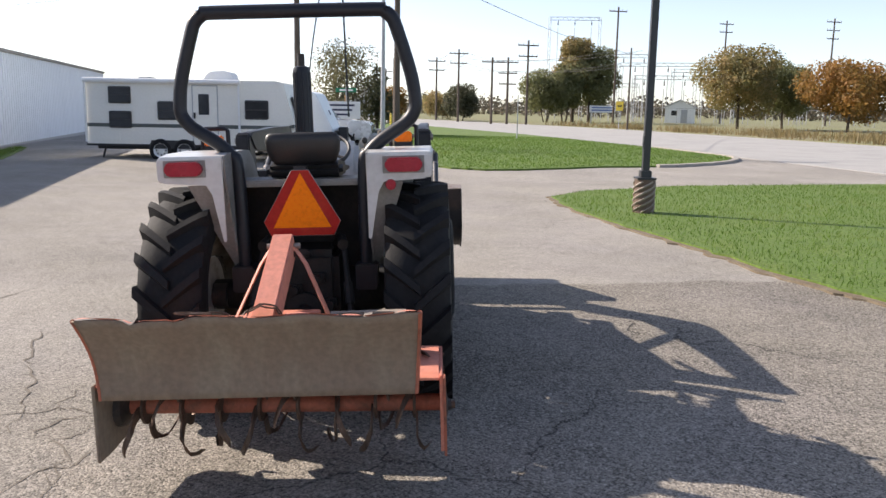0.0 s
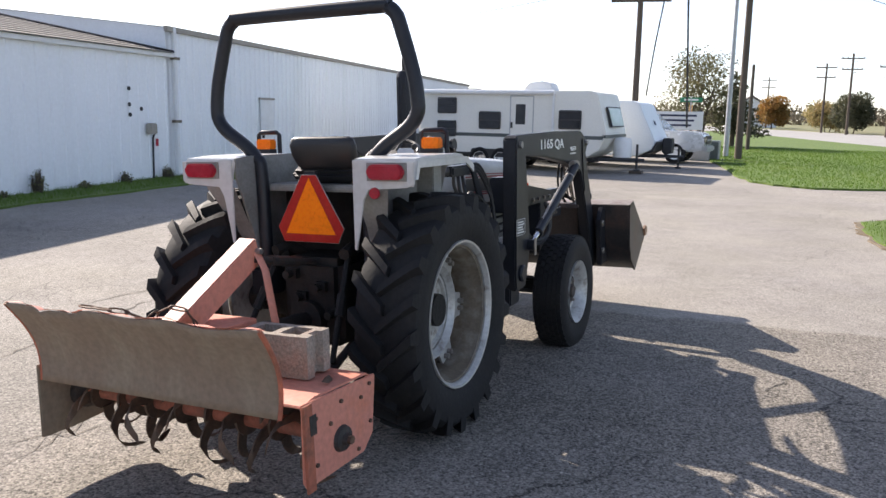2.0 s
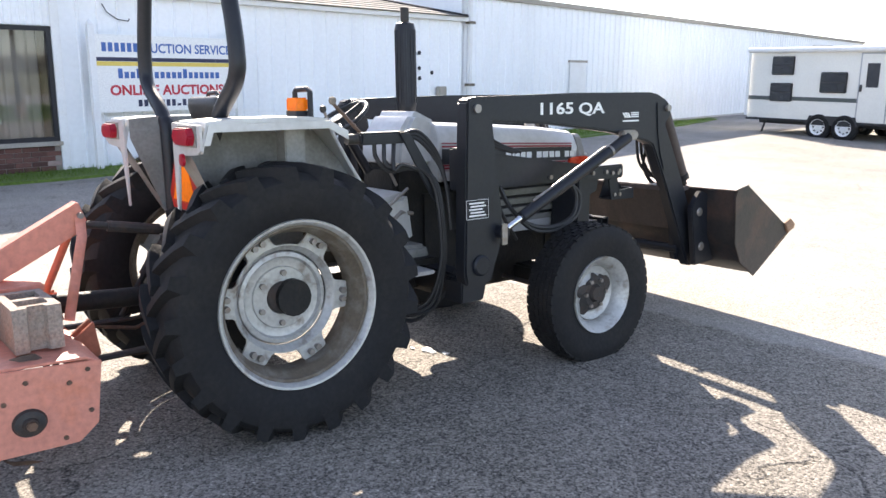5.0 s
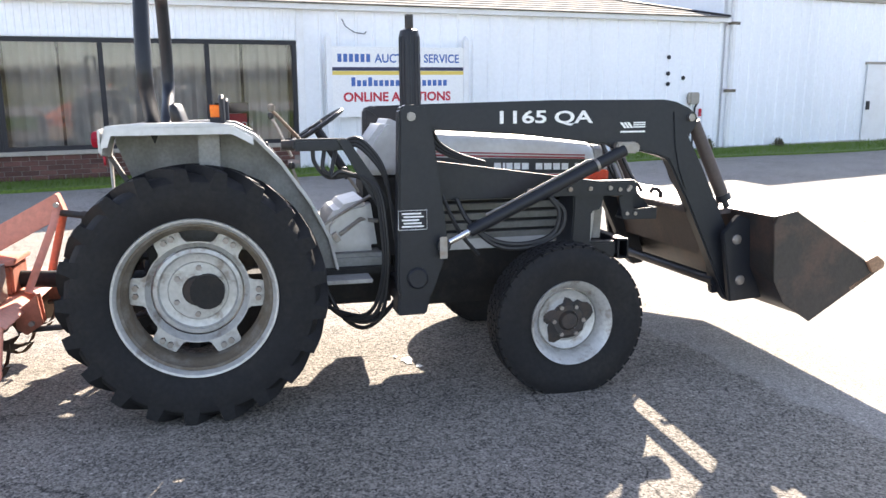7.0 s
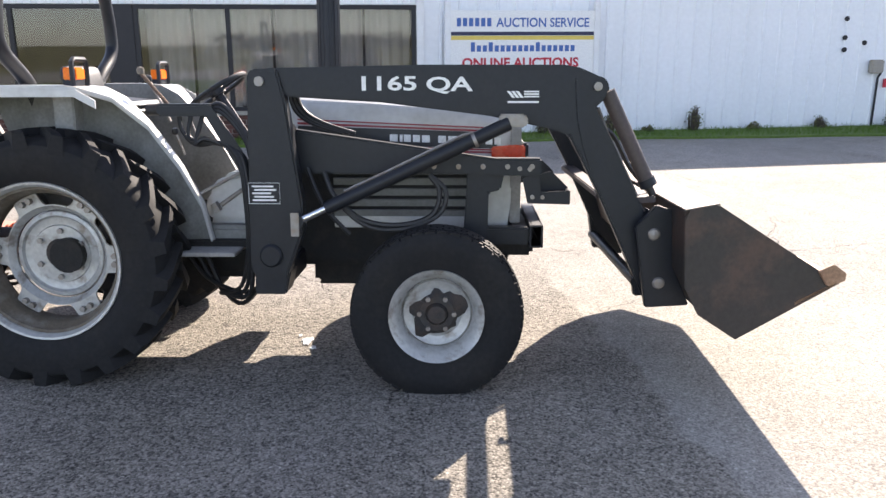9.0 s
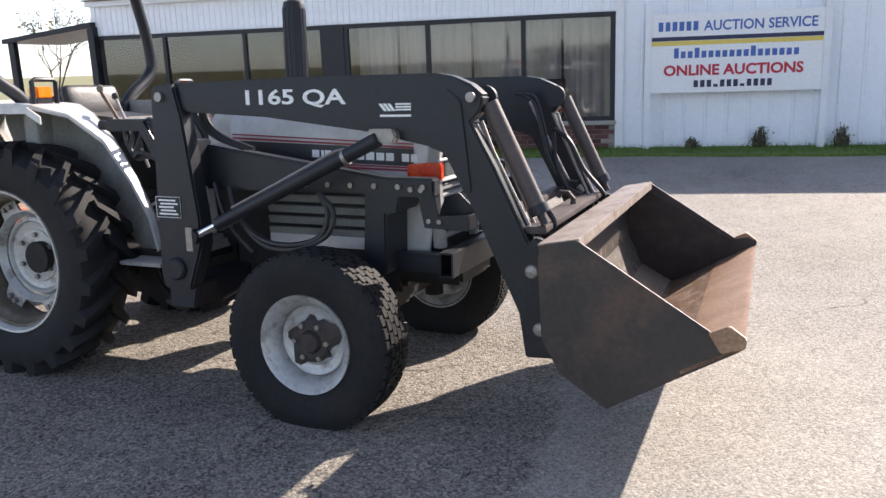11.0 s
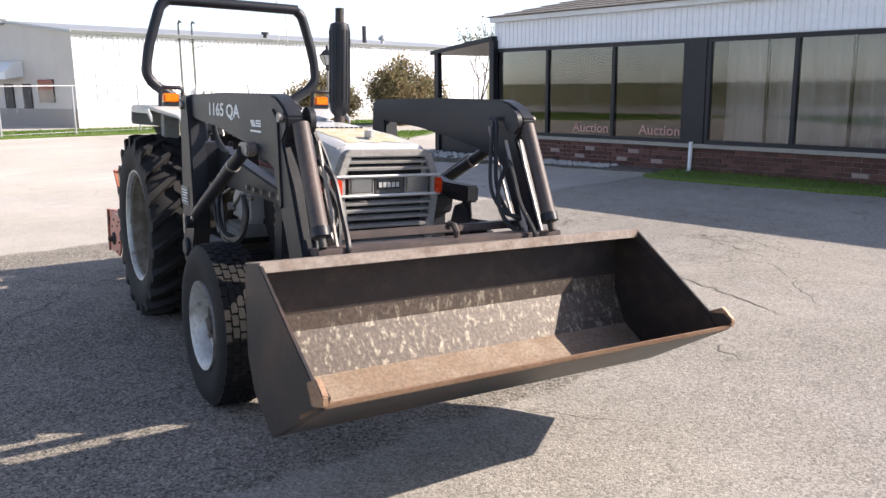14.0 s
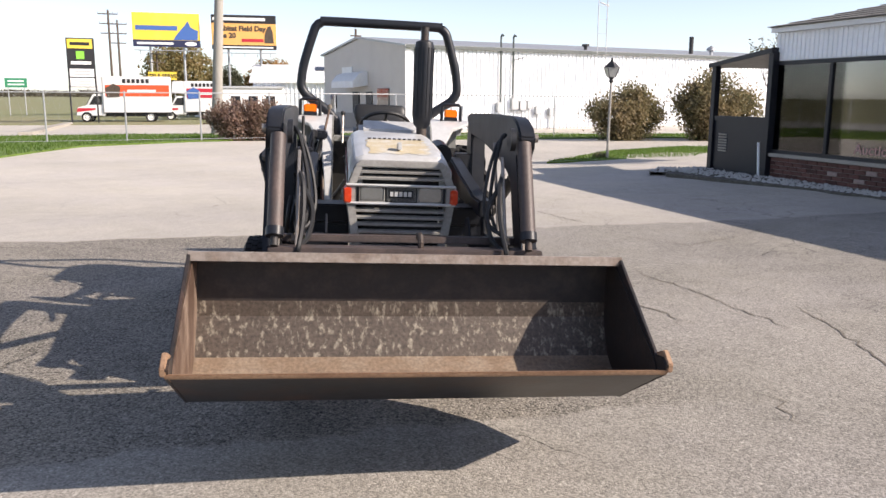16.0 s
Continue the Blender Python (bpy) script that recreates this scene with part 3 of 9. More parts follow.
for nm, u, z in (("patch", 16.56, 2.04), ("patch", 16.56, 1.71), ("patch", 16.57, 1.50), ("patch", 16.93, 1.62)):
    part(nm, Geo().lathe([(0.001, -0.034), (0.045, -0.034), (0.045, -0.02), (0.001, -0.02)], (u, 0, z), "y", 10), M_FRAME, low, "dark hole plugged in the siding", m=pose(0, 0, 0))
part("meter_box", Geo().span((17.05, -0.16, 1.08), (17.27, -0.02, 1.32)), M_KERB, low, "grey meter box", bevel=0.02)
part("conduit", Geo().tube([(17.3, -0.05, 1.1), (17.24, -0.05, 1.0), (17.22, -0.05, 0.1)], 0.02, 8), M_FRAME, low)
part("red_tag", Geo().span((17.36, -0.06, 0.82), (17.41, -0.03, 0.98)), M_SIGNRED, low)

win = thing("window_1", WALL, "wide showroom window with dark bronze frames", "window", kind="structure")
g = Geo()
g.span((0.62, -0.03, 2.18), (9.32, 0.07, 2.25))
g.span((0.62, -0.03, 0.565), (9.32, 0.07, 0.63))
part("frame_rails", g, M_FRAME, win, bevel=0.006)
for u in MULL:
    part("mullion", Geo().span((u - 0.035, -0.035, 0.63), (u + 0.035, 0.06, 2.18)), M_FRAME, win, bevel=0.006)
part("pillar", Geo().span((4.77, -0.05, 0.56), (5.11, 0.10, 2.25)), M_FRAME, win, "wide dark blue-black pillar", bevel=0.008)
for a, b in zip(MULL[:-1], MULL[1:]):
    if b - a > 1:
        ob = part("pane", Geo().span((a + 0.035, 0.0, 0.63), (b - 0.035, 0.008, 2.18)), M_PANE, win, smooth=0)
        ob.visible_shadow = False
for u in (5.9, 7.1, 8.5):
    part("inner_mullion", Geo().span((u - 0.02, 0.30, 0.6), (u + 0.02, 0.34, 2.2)), M_FRAME, win)
# painted words on the panes
for u in (2.55, 3.92):
    me = lettering("Auction", 0.24, 0.001, 0.002)
    part("window_lettering", me, M_PINKPAINT, win, "pale pink painted word Auction on the glass", m=pose(u, -0.006, 0.68, 90, 0, 0))
room = thing("room", WALL, "dim showroom seen through the glass", "interior", kind="structure")
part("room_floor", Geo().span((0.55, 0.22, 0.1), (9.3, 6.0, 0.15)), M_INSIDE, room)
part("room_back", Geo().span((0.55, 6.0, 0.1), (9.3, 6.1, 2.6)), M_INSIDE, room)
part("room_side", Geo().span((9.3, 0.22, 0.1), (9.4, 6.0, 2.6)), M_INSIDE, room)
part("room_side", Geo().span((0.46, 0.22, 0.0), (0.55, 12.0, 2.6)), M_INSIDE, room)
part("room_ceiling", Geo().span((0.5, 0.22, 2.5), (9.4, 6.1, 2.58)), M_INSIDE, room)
cur = Geo()
cur.sheet(lambda u, z: (u, 0.42 + 0.035 * math.sin(u * 38) + 0.015 * math.sin(u * 17), z), [5.2 + 0.03 * i for i in range(136)], [0.6, 2.25])
tagged(part("curtain", cur, M_BLIND, m=WALL), "sheer grey curtain behind the showroom glass", "curtain")
au = thing("auction_sign", WALL, "small dark red auction sign standing inside the window", "sign")
part("board", Geo().span((8.04, 0.16, 0.71), (8.55, 0.19, 1.06)), M_SIGNRED, au, bevel=0.004)
part("top_board", Geo().span((8.04, 0.16, 1.07), (8.55, 0.19, 1.24)), M_FRAME, au, bevel=0.004)
part("letters", lettering("AUCTION", 0.12, 0.001, 0.003), M_DECAL, au, m=pose(8.07, 0.155, 0.84, 90, 0, 0))
for u in (8.06, 8.53):
    part("leg", Geo().span((u - 0.015, 0.15, 0.15), (u + 0.015, 0.18, 1.24)), M_FRAME, au)

roof = thing("roof_showroom", WALL, "low hipped roof of weathered brown shingles", "roof", kind="structure")
g = Geo()
E0, R0 = EAVE + 0.15, 4.3
vs = [(0.60, -0.20, E0), (17.87, -0.20, E0), (17.87, 12.5, E0), (0.60, 12.5, E0), (5.2, 6.0, R0), (12.6, 6.0, R0)]
g.add(vs, [(0, 1, 5, 4), (1, 2, 5), (2, 3, 4, 5), (3, 0, 4), (0, 3, 2, 1)])
part("shingle_deck", g, M_ROOF, roof, smooth=0)
g = Geo()
sl = (R0 - E0) / 6.2
for i in range(21):
    d = i * 0.285
    t = d / 6.2
    a, b = 0.60 + 4.6 * t, 17.87 - 5.27 * t
    g.add([(a, -0.22 + d, E0 + sl * d + 0.004), (b, -0.22 + d, E0 + sl * d + 0.004), (b, -0.22 + d, E0 + sl * d + 0.02), (a, -0.22 + d, E0 + sl * d + 0.02), (b - 0.2, 0.04 + d, E0 + sl * (d + 0.26) + 0.006), (a + 0.2, 0.04 + d, E0 + sl * (d + 0.26) + 0.006)], [(0, 1, 2, 3), (3, 2, 4, 5)])
part("shingle_courses", g, M_ROOF, roof, smooth=0)
part("hip_cap", Geo().tube([(17.87, -0.20, E0 + 0.03), (12.6, 6.0, R0 + 0.02)], 0.07, 6, squash=0.4), M_FRAME, roof)

CORNER = wall_pt(17.87)
HALL = pose(CORNER.x, CORNER.y, 0, 0, 0, 103.0) @ Matrix.Translation((-17.87, 0, 0))
hall = thing("wall_hall", HALL, "tall white ribbed metal hall wall", "wall", kind="structure")
TOP = 3.42
g = ribbed(17.87, 53.0, 0.05, TOP, 0.3, 0.03, 0.09)
part("sheet_metal", g, M_SIDING, hall)
part("backing", Geo().span((17.87, 0.01, -0.1), (53.0, 0.2, TOP)), M_WHITE, hall)
part("end_wall", Geo().prism([(0.0, -0.1), (22, -0.1), (22, TOP), (11, TOP + 1.1), (0.0, TOP)], "x", 17.85, 17.97), M_SIDING, hall)
part("end_wall", Geo().prism([(0.2, -0.1), (22, -0.1), (22, TOP), (11, TOP + 1.1), (0.2, TOP)], "x", 52.9, 53.0), M_SIDING, hall)
part("hall_roof", Geo().add([(17.80, -0.06, TOP), (53.05, -0.06, TOP), (53.05, 11, TOP + 1.12), (17.80, 11, TOP + 1.12), (53.05, 22.1, TOP), (17.80, 22.1, TOP)], [(0, 1, 2, 3), (3, 2, 4, 5)]), M_KERB, hall, smooth=0)
part("eave_trim", Geo().span((17.80, -0.09, TOP - 0.10), (53.05, 0.0, TOP + 0.02)), M_KERB, hall, "grey eave trim", bevel=0.006)
part("foot_strip", Geo().span((17.85, -0.05, -0.05), (53.0, 0.0, 0.14)), M_STONE, hall, "stained concrete footing")
part("downspout", Geo().span((18.05, -0.11, 0.1), (18.15, -0.03, TOP)), M_WHITE, hall, bevel=0.012)
for z in (1.35, 2.75):
    part("strap", Geo().span((17.97, -0.125, z - 0.03), (18.23, -0.028, z + 0.03)), M_RIMDIRT, hall)
dr = thing("door_1", HALL, "white steel side door in the metal hall", "door", kind="structure")
part("door_leaf", Geo().span((22.53, -0.055, 0.06), (23.37, -0.028, 1.92)), M_WHITE, dr, bevel=0.004)
part("head_trim", Geo().span((22.47, -0.07, 1.92), (23.43, -0.02, 1.98)), M_KERB, dr)
part("door_handle", Geo().span((22.59, -0.10, 0.86), (22.67, -0.05, 1.06)), M_FRAME, dr, "dark lock box")
for u in (39.5, 41.2):
    vt = thing("floodlight", HALL @ Matrix.Translation((u, -0.1, TOP - 0.16)), "small grey floodlight under the hall eave", "floodlight", "hall floodlights")
    part("housing", Geo().box((0, -0.12, 0), (0.34, 0.2, 0.22), (20, 0, 0)), M_KERB, vt, bevel=0.02)
    part("bracket", Geo().cyl((0, 0.0, 0.0), (0, -0.1, 0.02), 0.03), M_FRAME, vt)

# entrance screen at the showroom's corner
por = thing("entrance_screen", WALL @ Matrix.Translation((0.60, 0, 0)), "black framed entrance screen with an open upper part and a sloping roof", "porch", kind="structure")
g = Geo()
g.span((-1.60, -0.12, 0.05), (-1.48, 0.0, 2.22))
g.span((0.0, -0.14, 0.05), (0.12, 0.0, 2.42))
g.span((-1.48, -0.10, 1.13), (0.0, -0.02, 1.22))
g.add([(-1.68, -0.16, 2.19), (0.1, -0.16, 2.40), (0.1, 1.6, 2.40), (-1.68, 1.6, 2.19), (-1.68, -0.16, 2.27), (0.1, -0.16, 2.50), (0.1, 1.6, 2.50), (-1.68, 1.6, 2.27)], [(0, 1, 2, 3), (4, 7, 6, 5), (0, 4, 5, 1), (1, 5, 6, 2), (2, 6, 7, 3), (3, 7, 4, 0)])
part("black_frame", g, M_FRAME, por, bevel=0.006)
part("lower_panel", Geo().span((-1.48, -0.07, 0.08), (0.0, -0.03, 1.13)), M_FRAME, por)
for i in range(7):
    part("louvre", Geo().box((-1.2, -0.08, 0.52 + i * 0.055), (0.24, 0.02, 0.03), (25, 0, 0)), M_KERB, por, "pale vent louvre")

# roadside sale board
sg = thing("sale_board", WALL, "white auction service board on two white posts", "sign")
for u in (9.76, 12.14):
    part("post", Geo().span((u - 0.045, -0.27, 0.05), (u + 0.045, -0.18, 2.30)).add([(u - 0.045, -0.27, 2.30), (u + 0.045, -0.27, 2.30), (u + 0.045, -0.18, 2.30), (u - 0.045, -0.18, 2.30), (u, -0.225, 2.38)], [(0, 1, 4), (1, 2, 4), (2, 3, 4), (3, 0, 4)]), M_WHITE, sg, smooth=0)
panel = part("panel", Geo().span((9.805, -0.25, 0.98), (12.095, -0.22, 2.16)), M_DECAL, sg, bevel=0.003)
part("navy_band", Geo().span((9.81, -0.256, 1.76), (12.09, -0.2505, 1.82)), M_SIGNNAVY, sg)
part("gold_band", Geo().span((9.81, -0.256, 1.69), (12.09, -0.2505, 1.755)), M_SIGNGOLD, sg)


def board_text(body, u, z, size, mat, bold=0.004):
    return part("board_letters", lettering(body, size, 0.001, bold), mat, sg, m=pose(u, -0.2525, z, 90, 0, 0))


t1 = board_text("AUCTION SERVICE", 10.52, 1.90, 0.205, M_SIGNBLUE)
t1.scale = (0.86, 1, 1)
t2 = board_text("ONLINE AUCTIONS", 9.98, 1.245, 0.215, M_SIGNRED, 0.007)
t2.scale = (0.98, 1, 1)
for i in range(6):
    g = Geo().span((9.90 + i * 0.095, -0.2545, 1.905), (9.965 + i * 0.095, -0.2505, 2.04))
    part("name_bar", g, M_SIGNBLUE, sg)
for i in range(18):
    part("address_bar", Geo().span((10.12 + i * 0.094, -0.2545, 1.50), (10.185 + i * 0.094, -0.2505, 1.60 + (0.05 if i in (0, 3, 11) else 0))), M_SIGNBLUE, sg)
for i in range(12):
    g = Geo().span((10.40 + i * 0.09, -0.2545, 1.06), (10.46 + i * 0.09, -0.2505, 1.165 if i not in (3, 7) else 1.10))
    part("number_bar", g, M_SIGNNAVY, sg)

# ---- tractor ----
LEAN = pose(0.025, 0, -0.026, 0, -2.3, 0)
tractor = thing("tractor", LEAN, "silver compact tractor with black roll bar, parked with loader and tiller", "tractor")


def rear_wheel(sx, cx, cz, spin):
    """A rear wheel with its outer face towards sx."""
    w = part("rear_wheel", Geo().cyl((-0.16 * sx, 0, 0), (-0.06 * sx, 0, 0), 0.07, 16), M_HUBDARK, tractor, m=pose(cx, -0.045, cz, spin) @ Matrix.Diagonal((1, 1.035, 1.035, 1)))
    R, W = 0.575, 0.36
    prof = [(0.355, -0.125), (0.40, -0.158), (0.50, -0.175), (0.545, -0.165), (0.572, -0.13), (0.578, -0.06), (0.58, 0), (0.578, 0.06), (0.572, 0.13), (0.545, 0.165), (0.50, 0.175), (0.40, 0.158), (0.355, 0.125)]
    part("tyre", Geo().lathe(prof, seg=72), M_TYRE, w, "worn black tractor tyre")
    n = 21
    for s in (-1, 1):
        secs = []
        for k in range(6):
            t = k / 5
            x = s * (-0.015 + t * 0.185)
            a = -t * 0.25
            ro = 0.617 - 0.006 * t - 0.028 * max(0, t - 0.75) * 4 * max(0, t - 0.75)
            ri = 0.565 if t < 0.9 else 0.53
            h = (0.030 + 0.012 * t) / 0.6
            for da, r in ((-h, ri), (-h * 0.62, ro), (h * 0.62, ro), (h, ri)):
                secs.append((x, r * math.cos(a + da), r * math.sin(a + da)))
        for da, r in ((-0.07, 0.50), (-0.05, 0.535), (0.05, 0.535), (0.07, 0.50)):
            secs.append((s * 0.172, r * math.cos(da - 0.27), r * math.sin(da - 0.27)))
        fs = []
        for k in range(6):
            fs += [(k * 4 + j, k * 4 + j + 1, k * 4 + 5 + j, k * 4 + 4 + j) for j in range(3)]
        fs += [(0, 1, 2, 3), (24, 25, 26, 27)]
        me = Geo().add(secs, fs).mesh("tread_lug", smooth=40)
        for i in range(n):
            part("tread_lug", me, M_TYRE, w, m=pose(0, 0, 0, 360 * (i + (0.5 if s > 0 else 0)) / n))
    flip = Matrix.Diagonal((sx, 0.885, 0.885, 1))
    deep = Matrix.Translation((-0.13 * sx, 0, 0))
    rim = part("rim", Geo().lathe([(0.404, 0.140), (0.412, 0.150), (0.424, 0.152), (0.428, 0.140), (0.424, 0.118), (0.398, 0.112), (0.396, 0.126)], seg=64), M_RIM, w, "silver rim flange with mud and rust", m=flip)
    part("rim_barrel", Geo().lathe([(0.404, 0.118), (0.392, 0.108), (0.388, 0.085), (0.374, 0.066), (0.366, 0.045), (0.365, -0.05), (0.385, -0.085), (0.405, -0.12), (0.424, -0.13), (0.424, -0.15), (0.412, -0.145), (0.395, -0.11), (0.372, -0.08), (0.352, -0.05), (0.354, 0.05), (0.364, 0.07), (0.378, 0.088), (0.382, 0.112)], seg=64), M_RIMDIRT, w, "rust-brown rim well", m=flip)
    # lobed disc, dished inwards towards the hub
    n = 120
    lobe = []
    for k in range(n):
        c = math.cos(6 * 2 * math.pi * k / n)
        lobe.append(0.268 + 0.084 * max(0.0, min(1.0, (c + 0.05) / 0.55)) ** 0.8)
    vs, fs = [], []
    rings = [(None, 0.050), (None, 0.062), (0.262, 0.062), (0.235, 0.030), (0.235, 0.018), (0.262, 0.050)]
    for r, x in rings:
        vs += [(x * sx, (r or lobe[k]) * math.cos(2 * math.pi * k / n), (r or lobe[k]) * math.sin(2 * math.pi * k / n)) for k in range(n)]
    m = len(rings)
    for i in range(m):
        fs += [(i * n + k, i * n + (k + 1) % n, ((i + 1) % m) * n + (k + 1) % n, ((i + 1) % m) * n + k) for k in range(n)]
    part("disc", Geo().add(vs, fs), M_RIM, w, "silver lobed wheel disc", m=Matrix.Translation((-0.075 * sx, 0, 0)) @ Matrix.Diagonal((1, 0.93, 0.93, 1)))
    part("dish", Geo().lathe([(0.235, 0.064), (0.225, 0.082), (0.205, 0.086), (0.195, 0.070), (0.18, 0.066), (0.155, 0.066), (0.15, 0.074), (0.075, 0.076), (0.075, 0.05), (0.235, 0.05)], seg=48), M_RIM, w, m=deep @ Matrix.Diagonal((sx, 0.93, 0.93, 1)))
    part("hub_cap", Geo().lathe([(0.001, 0.088), (0.066, 0.086), (0.076, 0.076), (0.076, 0.05), (0.001, 0.05)], seg=28), M_HUBDARK, w, "black greasy hub", m=deep @ Matrix.Diagonal((sx, 1, 1, 1)))
    for k in range(6):
        a = 2 * math.pi * (k + 0.5) / 6
        part("wheel_bolt", Geo().cyl((0.07 * sx, 0.115 * math.cos(a), 0.115 * math.sin(a)), (0.094 * sx, 0.115 * math.cos(a), 0.115 * math.sin(a)), 0.014, 6), M_BOLT, w, m=deep)
    for k in range(8):
        a = 2 * math.pi * (k + 0.3) / 8
        part("disc_hole", Geo().cyl((0.064 * sx, 0.185 * math.cos(a), 0.185 * math.sin(a)), (0.0675 * sx, 0.185 * math.cos(a), 0.185 * math.sin(a)), 0.010, 8), M_FRAME, w, m=deep)
    for k in range(6):
        a = 2 * math.pi * k / 6
        for da in (-0.07, 0.07):
            q = a + da
            part("clamp_bolt", Geo().cyl((0.115 * sx, 0.285 * math.cos(q), 0.285 * math.sin(q)), (0.143 * sx, 0.285 * math.cos(q), 0.285 * math.sin(q)), 0.015, 6), M_BOLT, w, m=deep)
        part("clamp", Geo().box((0.09 * sx, 0.308 * math.cos(a), 0.308 * math.sin(a)), (0.05, 0.03, 0.11), (math.degrees(a), 0, 0)), M_RIMDIRT, w, bevel=0.004, m=deep)
    return w


def front_wheel(sx, cx, cz):
    w = part("front_wheel", Geo().cyl((0, 0, 0), (-0.12 * sx, 0, 0), 0.06, 14), M_HUBDARK, tractor, m=pose(cx, 1.86, cz, 0, 0, 0))
    prof = [(0.212, -0.095), (0.25, -0.104), (0.32, -0.119), (0.375, -0.115), (0.400, -0.10), (0.407, -0.06), (0.408, 0), (0.407, 0.06), (0.400, 0.10), (0.375, 0.115), (0.32, 0.119), (0.25, 0.104), (0.212, 0.095)]
    part("tyre", Geo().lathe(prof, seg=64), M_TYRE, w, "road-pattern black front tyre")
    g = Geo()
    n = 44
    for i in range(n):
        for j, x in enumerate((-0.085, -0.052, -0.018, 0.018, 0.052, 0.085)):
            a = 2 * math.pi * (i + 0.5 * (j % 2)) / n
            r = 0.4085 if abs(x) < 0.08 else 0.4035
            c, s = math.cos(a), math.sin(a)
            g.box((x, r * c, r * s), (0.029, 0.014, 0.047), (math.degrees(a), 0, 0))
    tagged(part("tread", g, M_TYRE, w, smooth=0), kind="stuff")
    mm = Matrix.Diagonal((sx, 1, 1, 1))
    part("rim", Geo().lathe([(0.232, 0.108), (0.240, 0.112), (0.240, 0.095), (0.215, 0.09), (0.200, 0.06), (0.195, -0.06), (0.225, -0.09), (0.24, -0.10), (0.225, -0.095), (0.19, -0.06), (0.178, 0.02), (0.182, 0.035), (0.196, 0.075)], seg=48), M_RIM, w, "silver front rim", m=Matrix.Diagonal((sx, 0.95, 0.95, 1)))
    part("disc", Geo().lathe([(0.169, 0.022), (0.160, 0.034), (0.15, 0.028), (0.12, 0.022), (0.085, 0.05), (0.06, 0.05), (0.06, 0.01), (0.165, 0.01)], seg=40), M_RIM, w, "silver disc with flaked paint", m=mm)
    part("hub_cap", Geo().lathe([(0.001, 0.075), (0.042, 0.072), (0.05, 0.06), (0.055, 0.045), (0.001, 0.045)], seg=20), M_HUBDARK, w, m=mm)
    for k in range(6):
        a = 2 * math.pi * k / 6
        part("wheel_bolt", Geo().cyl((0.035 * sx, 0.083 * math.cos(a), 0.083 * math.sin(a)), (0.066 * sx, 0.083 * math.cos(a), 0.083 * math.sin(a)), 0.012, 6), M_BOLT, w)
    # flaked patches round the bolts
    rnd = random.Random(5)
    rings = []
    for k in range(30):
        a = 2 * math.pi * k / 30
        r = 0.118 + 0.022 * math.sin(2 * a + 0.7) + 0.014 * math.sin(5 * a) + rnd.uniform(-0.014, 0.012)
        xo = 0.0255 if r < 0.125 else 0.0305
        rings.append([(x * sx, q * math.cos(a), q * math.sin(a)) for q, x in ((0.055, 0.0535), (0.0845, 0.0535), (0.1, 0.0415), (r, max(xo, 0.0415 - (r - 0.1) * 1.2)))])
    g = Geo().add([v for r in rings for v in r], [(4 * k + i, 4 * k + i + 1, 4 * ((k + 1) % 30) + i + 1, 4 * ((k + 1) % 30) + i) for k in range(30) for i in range(3)])
    part("flaked_paint", g, M_HUBDARK, w, "dark bare patches")
    return w


rear_wheel(1, 0.63, 0.618, -4)
rear_wheel(-1, -0.65, 0.618, 25)
front_wheel(1, 0.735, 0.378)
front_wheel(-1, -0.725, 0.405)


